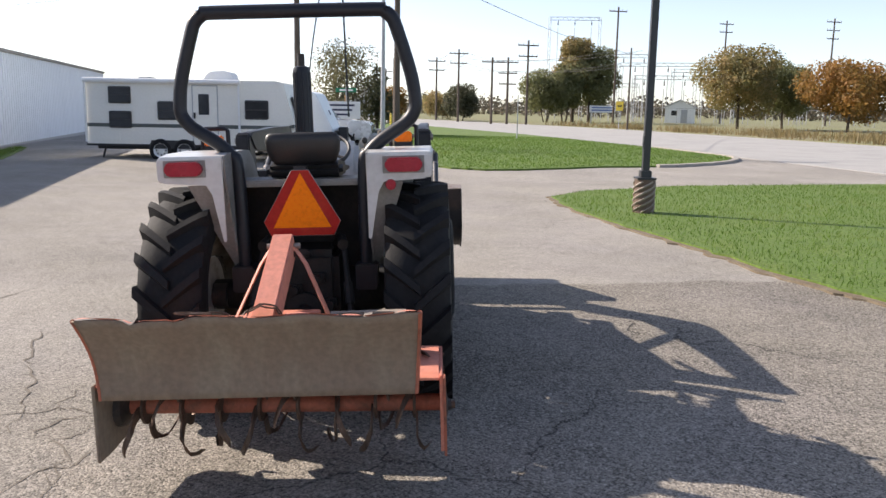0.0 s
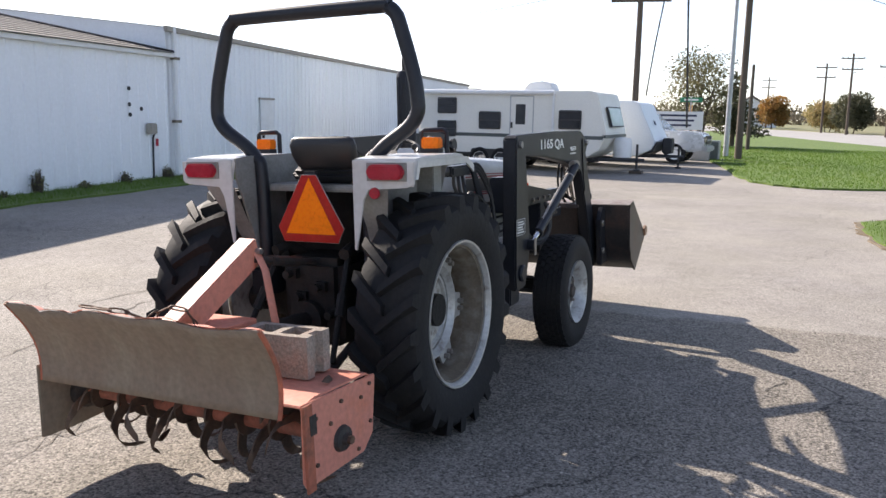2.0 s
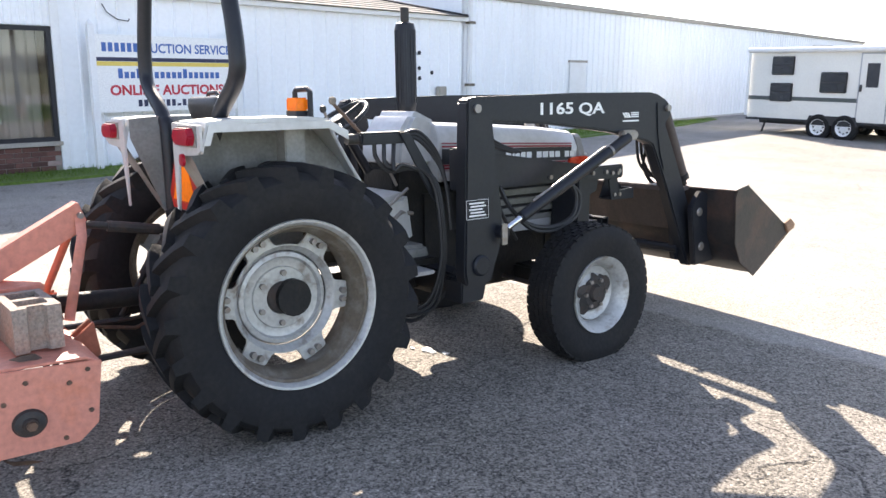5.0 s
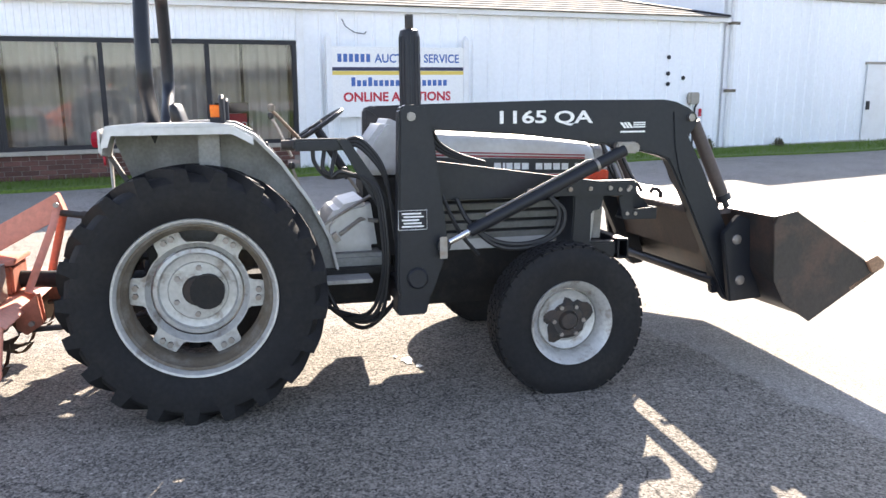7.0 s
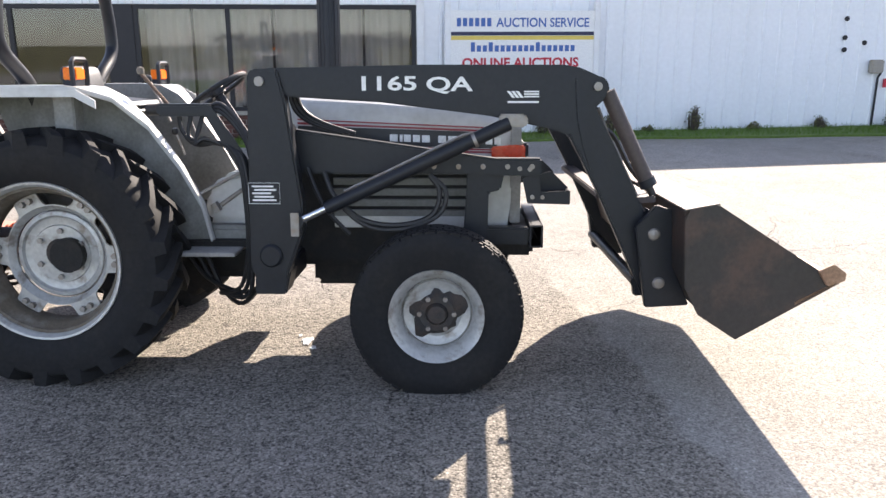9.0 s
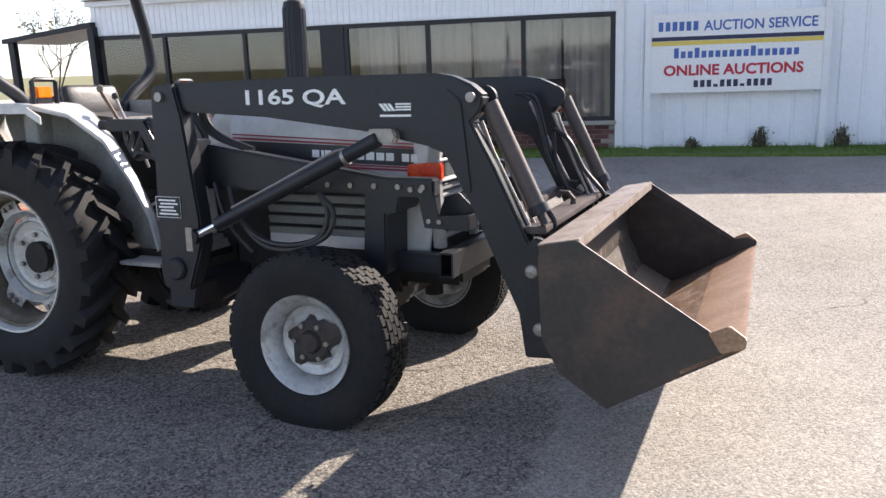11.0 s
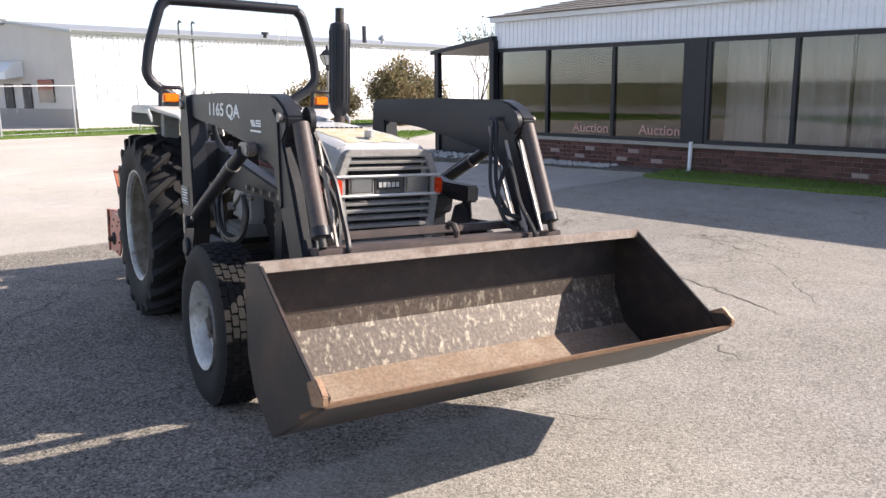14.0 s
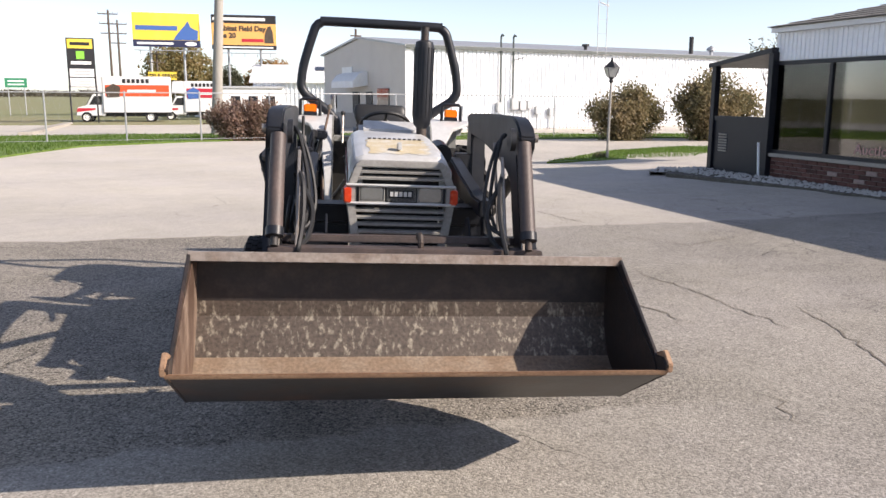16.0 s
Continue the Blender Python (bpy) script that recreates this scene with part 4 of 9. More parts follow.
def fender(sx):
    """A rear fender: flat top, sloping front apron, inner side plate and rear lamp panel."""
    x0, x1 = 0.375 * sx, 0.715 * sx
    top = [(-0.50, 1.285), (-0.47, 1.395), (-0.30, 1.405), (0.05, 1.405), (0.17, 1.395), (0.27, 1.345), (0.40, 1.21), (0.54, 1.01), (0.64, 0.82), (0.69, 0.60)]
    g = Geo()
    inner = [(p[0] * 0.985, p[1] - 0.022) for p in top]
    wide = [1, 1, 1, 1, 0.95, 0.52, 0.24, 0.17, 0.14, 0.12]
    ring = list(zip(top, wide)) + list(zip(inner, wide))[::-1]
    m = len(ring)
    vs = [(x0, q[0], q[1]) for q, k in ring] + [(x0 + (x1 - x0) * k, q[0], q[1]) for q, k in ring]
    h = m // 2
    fs = [(i, (i + 1) % m, m + (i + 1) % m, m + i) for i in range(m)]
    for b in (0, m):
        fs += [(b + i, b + i + 1, b + m - 2 - i, b + m - 1 - i) for i in range(h - 1)]
    g.add(vs, fs)
    f = part("fender", g, M_SILVER, tractor, "silver sheet-metal fender", bevel=0.005)
    # inner plate down to the axle
    side = top[1:] + [(0.55, 0.62), (0.45, 0.72), (0.0, 0.78), (-0.22, 0.74), (-0.47, 1.30)]
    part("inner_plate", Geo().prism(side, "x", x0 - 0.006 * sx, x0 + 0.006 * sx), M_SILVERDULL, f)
    # outer lip of the top edge
    lip = [(-0.49, 1.30), (-0.46, 1.385), (0.17, 1.385), (0.26, 1.337), (0.26, 1.30), (0.16, 1.352), (-0.44, 1.352), (-0.46, 1.30)]
    part("outer_lip", Geo().prism(lip, "x", x1 - 0.005 * sx, x1 + 0.005 * sx), M_SILVER, f)
    # rear panel, tapering inwards below
    rp = [(x0, 1.39), (x1, 1.38), (x1, 1.28), (x1 - 0.04 * sx, 1.262), (x0 + 0.09 * sx, 1.25), (x0 + 0.06 * sx, 1.20), (x0 + 0.015 * sx, 0.96), (x0, 0.96)]
    g = Geo().prism(rp, "y", -0.505, -0.492)
    part("rear_panel", g, M_SILVER, f, bevel=0.003)
    # skirt behind the panel that slopes to the axle
    g = Geo().add([(x0, -0.49, 1.25), (x0 + 0.19 * sx, -0.49, 1.25), (x0 + 0.03 * sx, -0.20, 0.78), (x0, -0.20, 0.78)], [(0, 1, 2, 3)])
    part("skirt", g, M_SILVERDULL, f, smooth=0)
    lamp = Geo().prism([(0.468 * sx, 1.335), (0.492 * sx, 1.370), (0.650 * sx, 1.370), (0.672 * sx, 1.335), (0.650 * sx, 1.300), (0.492 * sx, 1.300)], "y", -0.545, -0.505)
    part("tail_lamp", lamp, M_REDPL, f, "faded red tail lamp", bevel=0.006)
    part("tail_lamp_base", Geo().span((0.460 * sx, -0.512, 1.292), (0.678 * sx, -0.503, 1.378)), M_SILVERDULL, f)
    if sx > 0:
        part("reflector", Geo().lathe([(0.001, -0.52), (0.026, -0.518), (0.028, -0.505), (0.001, -0.505)], (0.50, 0, 1.235), "y", 20), M_REDPL, f, "round red reflector")
    ly = 0.09
    part("amber_lamp", Geo().span((0.50 * sx, ly - 0.035, 1.425), (0.60 * sx, ly + 0.035, 1.485)), M_AMBER, f, "amber flasher", bevel=0.008)
    g = Geo()
    xa, xb = 0.475 * sx, 0.625 * sx
    g.tube([(xa, ly + 0.03, 1.40), (xa, ly + 0.03, 1.51), (xa + 0.02 * sx, ly + 0.03, 1.522), (xb - 0.02 * sx, ly + 0.03, 1.522), (xb, ly + 0.03, 1.51), (xb, ly + 0.03, 1.40)], 0.013, 8)
    g.span((0.5 * sx, ly - 0.03, 1.40), (0.6 * sx, ly + 0.03, 1.428))
    part("lamp_guard", g, M_FRAME, f, "black lamp guard")
    part("support", Geo().span((0.50 * sx, -0.02, 1.19), (0.60 * sx, 0.10, 1.385)), M_SILVERDULL, f, bevel=0.006)
    return f


fender(1)
fender(-1)
# floor between the fenders, seat and roll bar
part("seat_deck", Geo().span((-0.375, -0.24, 1.215), (0.375, 0.06, 1.25)), M_SILVERDULL, tractor, bevel=0.01)
# Silver front drawn near-black: the shade between the fenders is in its colour.
part("deck_front", Geo().span((-0.375, 0.02, 0.70), (0.375, 0.06, 1.22)), M_ENGINE, tractor, bevel=0.006)
for sx in (-1, 1):
    part("footboard", Geo().span((0.12 * sx, 0.0, 0.60), (0.42 * sx, 0.98, 0.635)), M_ENGINE, tractor, bevel=0.005)
seat = part("seat", Geo().prism([(-0.14, 1.255), (-0.19, 1.31), (-0.11, 1.345), (0.24, 1.315), (0.275, 1.28), (0.22, 1.25)], "x", -0.215, 0.215), M_SEAT, tractor, "black vinyl seat", bevel=0.025)
cs = []
for z, hw, y, d in ((1.325, 0.165, -0.125, 0.05), (1.35, 0.185, -0.135, 0.075), (1.40, 0.205, -0.150, 0.085), (1.45, 0.21, -0.165, 0.08), (1.485, 0.20, -0.17, 0.06), (1.498, 0.175, -0.17, 0.03)):
    cs.append([(hw * (abs(math.cos(a)) ** 0.5) * (1 if math.cos(a) > 0 else -1), y + d / 2 * (abs(math.sin(a)) ** 0.6) * (1 if math.sin(a) > 0 else -1) - 0.02 * math.cos(a) ** 2 * 0, z) for a in [2 * math.pi * k / 20 for k in range(20)]])
g = Geo().add([v for c in cs for v in c], [(20 * i + k, 20 * i + (k + 1) % 20, 20 * (i + 1) + (k + 1) % 20, 20 * (i + 1) + k) for i in range(5) for k in range(20)] + [tuple(range(20))[::-1], tuple(range(100, 120))])
part("backrest", g, M_SEAT, seat, "rounded black vinyl backrest", smooth=70)
part("seat_post", Geo().span((-0.12, -0.1, 1.2), (0.12, 0.12, 1.27)), M_FRAME, seat)
RB = [(0.335, 0.72), (0.345, 1.30), (0.375, 1.385), (0.45, 1.455), (0.575, 1.535), (0.628, 1.60), (0.633, 1.67), (0.612, 1.80), (0.545, 2.02), (0.52, 2.075), (0.48, 2.105), (0.42, 2.115)]
rb = [(x, -0.265, z) for x, z in RB] + [(-x, -0.265, z) for x, z in RB[::-1]]
part("roll_bar", Geo().tube(bend(rb, 4), 0.036, 14, squash=1.15), M_DARK, tractor, "thick black roll bar", smooth=60)
for sx in (-1, 1):
    part("roll_bar_plate", Geo().span((0.28 * sx, -0.34, 0.66), (0.40 * sx, -0.18, 0.80)), M_DARK, tractor, bevel=0.008)
smv = part("warning_triangle", Geo().prism([(-0.045, 1.305), (0.045, 1.305), (0.208, 1.035), (0.172, 0.962), (-0.172, 0.962), (-0.208, 1.035)], "y", -0.345, -0.338), M_SMVRED, tractor, "orange slow-vehicle triangle with dark red border")
part("orange_field", Geo().prism([(0.0, 1.292), (0.158, 1.003), (-0.158, 1.003)], "y", -0.3475, -0.3455), M_ORANGE, smv)
part("triangle_bracket", Geo().span((-0.035, -0.335, 1.17), (0.035, -0.30, 1.325)), M_FRAME, smv)
part("triangle_rim", Geo().tube([(-0.045, -0.341, 1.305), (0.045, -0.341, 1.305), (0.208, -0.341, 1.035), (0.172, -0.341, 0.962), (-0.172, -0.341, 0.962), (-0.208, -0.341, 1.035), (-0.045, -0.341, 1.305)], 0.0035, 5), M_BOLT, smv)

# drive line
g = Geo()
g.span((-0.19, -0.30, 0.42), (0.19, 0.28, 0.88))
g.span((-0.17, 0.25, 0.38), (0.17, 1.05, 0.74))
part("gearbox", g, M_ENGINE, tractor, "oily gearbox casting", bevel=0.04)
part("rear_axle", Geo().cyl((-0.62, 0, 0.595), (0.62, 0, 0.595), 0.085, 18), M_ENGINE, tractor)
for sx in (-1, 1):
    part("axle_bell", Geo().cyl((0.19 * sx, 0, 0.595), (0.42 * sx, 0, 0.595), 0.16, 20, 0.10), M_ENGINE, tractor)
part("engine", Geo().span((-0.20, 1.02, 0.46), (0.20, 2.05, 0.98)), M_ENGINE, tractor, bevel=0.03)
part("oil_pan", Geo().span((-0.14, 1.15, 0.34), (0.14, 1.95, 0.5)), M_ENGINE, tractor, bevel=0.03)
part("front_axle", Geo().prism([(-0.62, 0.36), (-0.60, 0.45), (-0.2, 0.46), (0.2, 0.46), (0.60, 0.44), (0.62, 0.34), (0.2, 0.36), (-0.2, 0.36)], "y", 1.79, 1.93), M_ENGINE, tractor, bevel=0.015)
for sx in (-1, 1):
    part("kingpin", Geo().cyl((0.58 * sx, 1.86, 0.27), (0.58 * sx, 1.86, 0.54), 0.055, 14), M_ENGINE, tractor)
part("tie_rod", Geo().cyl((-0.55, 1.70, 0.40), (0.55, 1.70, 0.38), 0.016, 8), M_HUBDARK, tractor)
part("front_bolster", Geo().span((-0.21, 1.98, 0.52), (0.21, 2.36, 0.68)), M_ENGINE, tractor, bevel=0.02)
part("platform_casing", Geo().prism([(0.60, 0.70), (0.62, 0.86), (0.70, 0.95), (0.88, 0.99), (0.92, 0.70)], "x", -0.22, 0.30), M_SILVER, tractor, "dusty silver clutch housing cover", bevel=0.035)
part("casing_foot", Geo().prism([(0.56, 0.60), (0.60, 0.70), (0.95, 0.70), (0.98, 0.60)], "x", -0.26, 0.36), M_SILVERDULL, tractor, bevel=0.02)
part("step_plate", Geo().span((0.36, 0.56, 0.585), (0.58, 0.84, 0.605)), M_GRILLE, tractor, "scuffed bare step plate", bevel=0.004)
part("console", Geo().prism([(0.86, 0.62), (0.86, 1.12), (1.12, 1.12), (1.12, 0.62)], "x", -0.18, 0.18), M_ENGINE, tractor, bevel=0.03)
part("brake_pedal", Geo().tube([(0.26, 0.92, 0.86), (0.30, 0.82, 0.88), (0.31, 0.70, 0.80)], 0.012, 7).box((0.31, 0.68, 0.79), (0.07, 0.03, 0.05), (30, 0, 0)), M_BOLT, tractor)
part("foot_lever", Geo().cyl((0.28, 0.88, 1.0), (0.36, 0.60, 0.86), 0.009, 7), M_BOLT, tractor)

# hood
g = Geo()
cs = []
HY = [1.10, 1.5, 1.95, 2.24, 2.285]
HZ = [1.345, 1.325, 1.295, 1.262, 1.228]
HW = [0.275, 0.278, 0.28, 0.278, 0.258]
for y, z, w in zip(HY, HZ, HW):
    cs.append([(-w, y, 1.02), (-w, y, z - 0.075), (-w + 0.03, y, z - 0.02), (-w + 0.075, y, z), (w - 0.075, y, z), (w - 0.03, y, z - 0.02), (w, y, z - 0.075), (w, y, 1.02)])
vs = [p for c in cs for p in c]
fs = [(i * 8 + k, i * 8 + k + 1, (i + 1) * 8 + k + 1, (i + 1) * 8 + k) for i in range(4) for k in range(7)]
fs += [tuple(range(8))[::-1], tuple(range(32, 40))]
hood = part("hood", g.add(vs, fs), M_SILVER, tractor, "silver hood with maroon and charcoal side stripes", bevel=0.006)
def hood_top(y):
    for a, b, p, q in zip(HY, HY[1:], HZ, HZ[1:]):
        if y <= b:
            return p + (q - p) * (y - a) / (b - a)
    return HZ[-1]


rnd = random.Random(27)
ragged = [rnd.uniform(-0.018, 0.018) for _ in range(40)]
fade = Geo().sheet(lambda u, v: ((-1 + 2 * u) * (0.155 + 0.02 * math.sin(3 * v) + ragged[int(v * 14) + (20 if u > 0.5 else 0)]), 1.63 + 0.56 * v + ragged[int(u * 8) + 9] * 1.5, hood_top(1.63 + 0.56 * v + ragged[int(u * 8) + 9] * 1.5) + 0.0022), [i / 8 for i in range(9)], [i / 14 for i in range(15)])
part("faded_patch", fade, M_FADE, hood, "sun-bleached tan patch on the hood")
g = Geo()
for i in range(11):
    g.box((-0.15 + i * 0.03, 1.66, 1.3215), (0.018, 0.012, 0.006), (-3, 0, 0))
part("vent_slots", g, M_FRAME, hood)
part("hood_latch", Geo().span((-0.012, 2.05, 1.285), (0.012, 2.13, 1.322)), M_SILVER, hood, bevel=0.004)
for sx in (-1, 1):
    xo = 0.281 * sx
    g = Geo().prism([(1.12, 1.115), (1.12, 1.20), (2.20, 1.165), (2.20, 1.085)], "x", xo, xo + 0.003 * sx)
    part("charcoal_band", g, M_CHARSTRIPE, hood)
    for dz, th in ((0.092, 0.010), (0.112, 0.007), (-0.012, 0.008), (-0.028, 0.010)):
        part("maroon_line", Geo().prism([(1.12, 1.115 + dz), (1.12, 1.115 + dz + th), (2.20, 1.085 + dz * 0.88 + th), (2.20, 1.085 + dz * 0.88)], "x", xo, xo + 0.0035 * sx), M_STRIPE, hood)
    g = Geo()
    y = 1.62
    for i, wd in enumerate((0.05, 0.018, 0.045, 0.045, 0.05, 0, 0.05, 0.055, 0.05, 0.05, 0, 0.045, 0.04)):
        if wd:
            zc = 1.140 - 0.028 * (y - 1.6)
            part("lettering_bar", Geo().prism([(y, zc - 0.018), (y, zc + 0.018), (y + wd * 0.85, zc + 0.017), (y + wd * 0.85, zc - 0.019)], "x", xo + 0.0035 * sx, xo + 0.0055 * sx), M_DECAL, hood)
        y += (wd or 0.03) + 0.004
    # side louvres under the hood
    g = Geo()
    for i in range(5):
        g.box((0.245 * sx, 1.68, 0.97 - i * 0.055), (0.012, 0.76, 0.036), (0, 18 * sx, 0))
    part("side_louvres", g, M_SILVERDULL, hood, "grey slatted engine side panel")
    part("louvre_back", Geo().span((0.20 * sx, 1.30, 0.68), (0.225 * sx, 2.06, 1.02)), M_ENGINE, hood)
    part("lower_side", Geo().span((0.225 * sx, 1.30, 0.675), (0.25 * sx, 2.06, 0.735)), M_SILVER, hood, bevel=0.004)
    part("nose_side", Geo().prism([(2.10, 0.68), (2.12, 1.03), (2.285, 1.03), (2.30, 0.94), (2.26, 0.68)], "x", 0.235 * sx, 0.262 * sx), M_SILVER, hood, bevel=0.006)
    part("side_marker", Geo().prism([(2.17, 1.03), (2.17, 1.095), (2.30, 1.105), (2.352, 1.10), (2.352, 1.025), (2.30, 1.015)], "x", 0.262 * sx, 0.302 * sx), M_MARKER, hood, "orange-red side marker lamp", bevel=0.006)
# grille
def nose_half(z):
    """Half width of the nose: widest at the lamps, narrower above and below."""
    return 0.238 + 0.047 * step(z, 0.70, 1.0) if z < 1.115 else 0.285 - 0.050 * (z - 1.115) / 0.125


rim = [0.70, 0.85, 1.0, 1.06, 1.115, 1.18, 1.215]
g = Geo()
for sx in (-1, 1):
    g.prism([(sx * nose_half(z), z) for z in rim] + [(sx * (nose_half(z) - 0.045), z) for z in rim[::-1]], "y", 2.275, 2.333)
g.prism([(-nose_half(1.215), 1.205), (-nose_half(1.215), 1.215), (-nose_half(1.24) + 0.02, 1.24), (nose_half(1.24) - 0.02, 1.24), (nose_half(1.215), 1.215), (nose_half(1.215), 1.205)], "y", 2.275, 2.336)
gr = part("grille_frame", g, M_GRILLE, hood, "silver grille surround", bevel=0.010)
part("grille_back", Geo().span((-0.205, 2.24, 0.68), (0.205, 2.29, 1.20)), M_ENGINE, hood)
for z in (1.185, 1.152, 0.985, 0.95, 0.915, 0.875, 0.835, 0.795, 0.755):
    part("grille_slat", Geo().box((0, 2.312, z), (2 * nose_half(z) - 0.085, 0.034, 0.012), (-14, 0, 0)), M_GRILLE, hood)
part("lamp_bar", Geo().tube([(-0.29, 2.338, 1.115), (0.29, 2.338, 1.115)], 0.008, 6).tube([(-0.29, 2.338, 1.022), (0.29, 2.338, 1.022)], 0.008, 6), M_SILVER, hood)
part("lamp_panel", Geo().span((-0.235, 2.28, 1.025), (0.235, 2.318, 1.112)), M_FRAME, hood)
for sx in (-1, 1):
    hl = part("headlight", Geo().span((0.095 * sx, 2.31, 1.035), (0.215 * sx, 2.336, 1.104)), M_LENS, hood, "rectangular headlight", bevel=0.006)
    part("headlight_rim", Geo().tube([(0.09 * sx, 2.328, 1.030), (0.22 * sx, 2.328, 1.030), (0.22 * sx, 2.328, 1.109), (0.09 * sx, 2.328, 1.109), (0.09 * sx, 2.328, 1.030)], 0.006, 6), M_SILVERDULL, hl)
    g = Geo()
    for i in range(7):
        g.span((0.238 * sx, 2.318, 1.030 + i * 0.012), (0.285 * sx, 2.332, 1.036 + i * 0.012))
    part("corner_ribs", g, M_SILVERDULL, hood)
bd = Geo()
for i in range(22):
    bd.span((-0.078 + i * 0.0071, 2.318, 1.032), (-0.075 + i * 0.0071, 2.328, 1.110))
part("badge_ribs", bd, M_SILVERDULL, hood)
bd = Geo().span((-0.065, 2.328, 1.052), (0.065, 2.332, 1.092))
part("badge_plate", bd, M_FRAME, hood)
bd = Geo()
for i in range(5):
    bd.span((-0.055 + i * 0.024, 2.332, 1.060), (-0.038 + i * 0.024, 2.334, 1.084))
part("badge_bars", bd, M_SILVER, hood)

# dash, steering, levers
dash = part("dash_cowl", Geo().prism([(0.86, 1.10), (0.88, 1.27), (0.98, 1.40), (1.02, 1.405), (1.16, 1.345), (1.16, 1.10)], "x", -0.20, 0.20), M_SILVER, tractor, "silver dash cowl", bevel=0.03)
part("steering_column", Geo().cyl((0, 0.80, 1.08), (0, 0.62, 1.36), 0.026, 10), M_FRAME, dash)
sw = Geo()
ring = [(0.175 * math.cos(a), 0, 0.175 * math.sin(a)) for a in [2 * math.pi * k / 32 for k in range(33)]]
mt_ = pose(0, 0.62, 1.364, 32, 0, 0) @ pose(0, 0, 0, 90, 0, 0)
sw.tube([mt_ @ Vector(p) for p in ring], 0.013, 8)
for a in (30, 150, 270):
    sw.tube([mt_ @ Vector((0, 0, 0)), mt_ @ Vector((0.17 * math.cos(radians(a)), 0, 0.17 * math.sin(radians(a))))], 0.010, 6)
sw.tube([mt_ @ Vector((0, -0.02, 0)), mt_ @ Vector((0, 0.02, 0))], 0.045, 14)
part("steering_wheel", sw, M_SEAT, tractor, "black steering wheel")
for p0, p1 in (((0.30, 0.46, 1.22), (0.30, 0.36, 1.43)), ((0.24, 0.50, 1.05), (0.25, 0.46, 1.17)), ((0.26, 0.82, 1.02), (0.28, 0.74, 1.14)), ((-0.28, 0.40, 1.1), (-0.29, 0.34, 1.26))):
    lv = part("lever", Geo().cyl(p0, p1, 0.008, 8), M_BOLT, tractor)
    part("lever_knob", Geo().lathe([(0.001, 0.02), (0.014, 0.014), (0.018, 0), (0.014, -0.014), (0.001, -0.02)], p1, "z", 12), M_SEAT, lv)

# exhaust
ex = part("exhaust_muffler", Geo().lathe([(0.03, 1.37), (0.055, 1.40), (0.062, 1.44), (0.062, 1.88), (0.055, 1.905), (0.03, 1.915)], (-0.205, 1.215, 0), "z", 24, closed=False), M_DARK, tractor, "upright black muffler")
g = Geo()
for k in range(16):
    a = 2 * math.pi * k / 16
    g.box((-0.205 + 0.063 * math.cos(a), 1.215 + 0.063 * math.sin(a), 1.66), (0.004, 0.010, 0.42), (0, 0, math.degrees(a)))
part("muffler_ribs", g, M_DARK, ex)
part("tail_pipe", Geo().lathe([(0.018, 1.90), (0.026, 1.90), (0.026, 1.995), (0.018, 1.995)], (-0.205, 1.215, 0), "z", 16), M_HUBDARK, ex)
part("elbow", Geo().tube([(-0.205, 1.215, 1.40), (-0.205, 1.215, 1.33), (-0.215, 1.24, 1.28), (-0.23, 1.28, 1.25)], 0.034, 12), M_HUBDARK, ex)
part("air_cleaner", Geo().cyl((-0.33, 1.10, 1.24), (-0.33, 1.36, 1.22), 0.065, 18), M_DARK, tractor, bevel=0.01)

# three-point hitch
for sx in (-1, 1):
    part("lower_link", Geo().tube([(0.20 * sx, -0.18, 0.44), (0.30 * sx, -0.55, 0.40), (0.33 * sx, -0.95, 0.40)], 0.028, 8, squash=0.5), M_HUBDARK, tractor)
    part("lift_rod", Geo().cyl((0.22 * sx, -0.26, 0.90), (0.29 * sx, -0.55, 0.42), 0.016, 8).cyl((0.245 * sx, -0.37, 0.72), (0.262 * sx, -0.43, 0.62), 0.026, 8), M_ENGINE, tractor)
    part("lift_arm", Geo().tube([(0.16 * sx, -0.12, 0.88), (0.20 * sx, -0.20, 0.93), (0.22 * sx, -0.30, 0.91)], 0.03, 8), M_ENGINE, tractor)
    part("check_chain", Geo().tube([(0.15 * sx, -0.28, 0.46), (0.24 * sx, -0.5, 0.36), (0.30 * sx, -0.7, 0.39)], 0.010, 6), M_TINE, tractor)
part("top_link", Geo().cyl((0.02, -0.28, 0.86), (0.03, -0.80, 0.95), 0.018, 10).cyl((0.025, -0.42, 0.885), (0.028, -0.66, 0.925), 0.026, 10), M_HUBDARK, tractor)
part("power_shaft", Geo().cyl((0, -0.28, 0.56), (0.0, -1.02, 0.60), 0.045, 14), M_ENGINE, tractor)
part("shaft_guard", Geo().cyl((0, -0.27, 0.56), (0, -0.36, 0.565), 0.10, 18), M_ENGINE, tractor)
for k, (x, y, z) in enumerate(((-0.1, -0.33, 0.80), (0.08, -0.33, 0.74), (-0.05, -0.32, 0.68), (0.14, -0.31, 0.60))):
    part("valve_fitting", Geo().cyl((x, y, z), (x, y - 0.05, z), 0.022, 8).box((x, y + 0.02, z), (0.07, 0.05, 0.05)), M_ENGINE, tractor)
for k in range(3):
    part("hanging_hose", Geo().tube(bend([(0.30, 0.50 + 0.05 * k, 0.55), (0.34, 0.62 + 0.04 * k, 0.42 - 0.03 * k), (0.42, 0.82, 0.37 - 0.03 * k), (0.50, 0.95, 0.44), (0.55, 1.02, 0.60)]), 0.012, 6), M_BLACK, tractor)

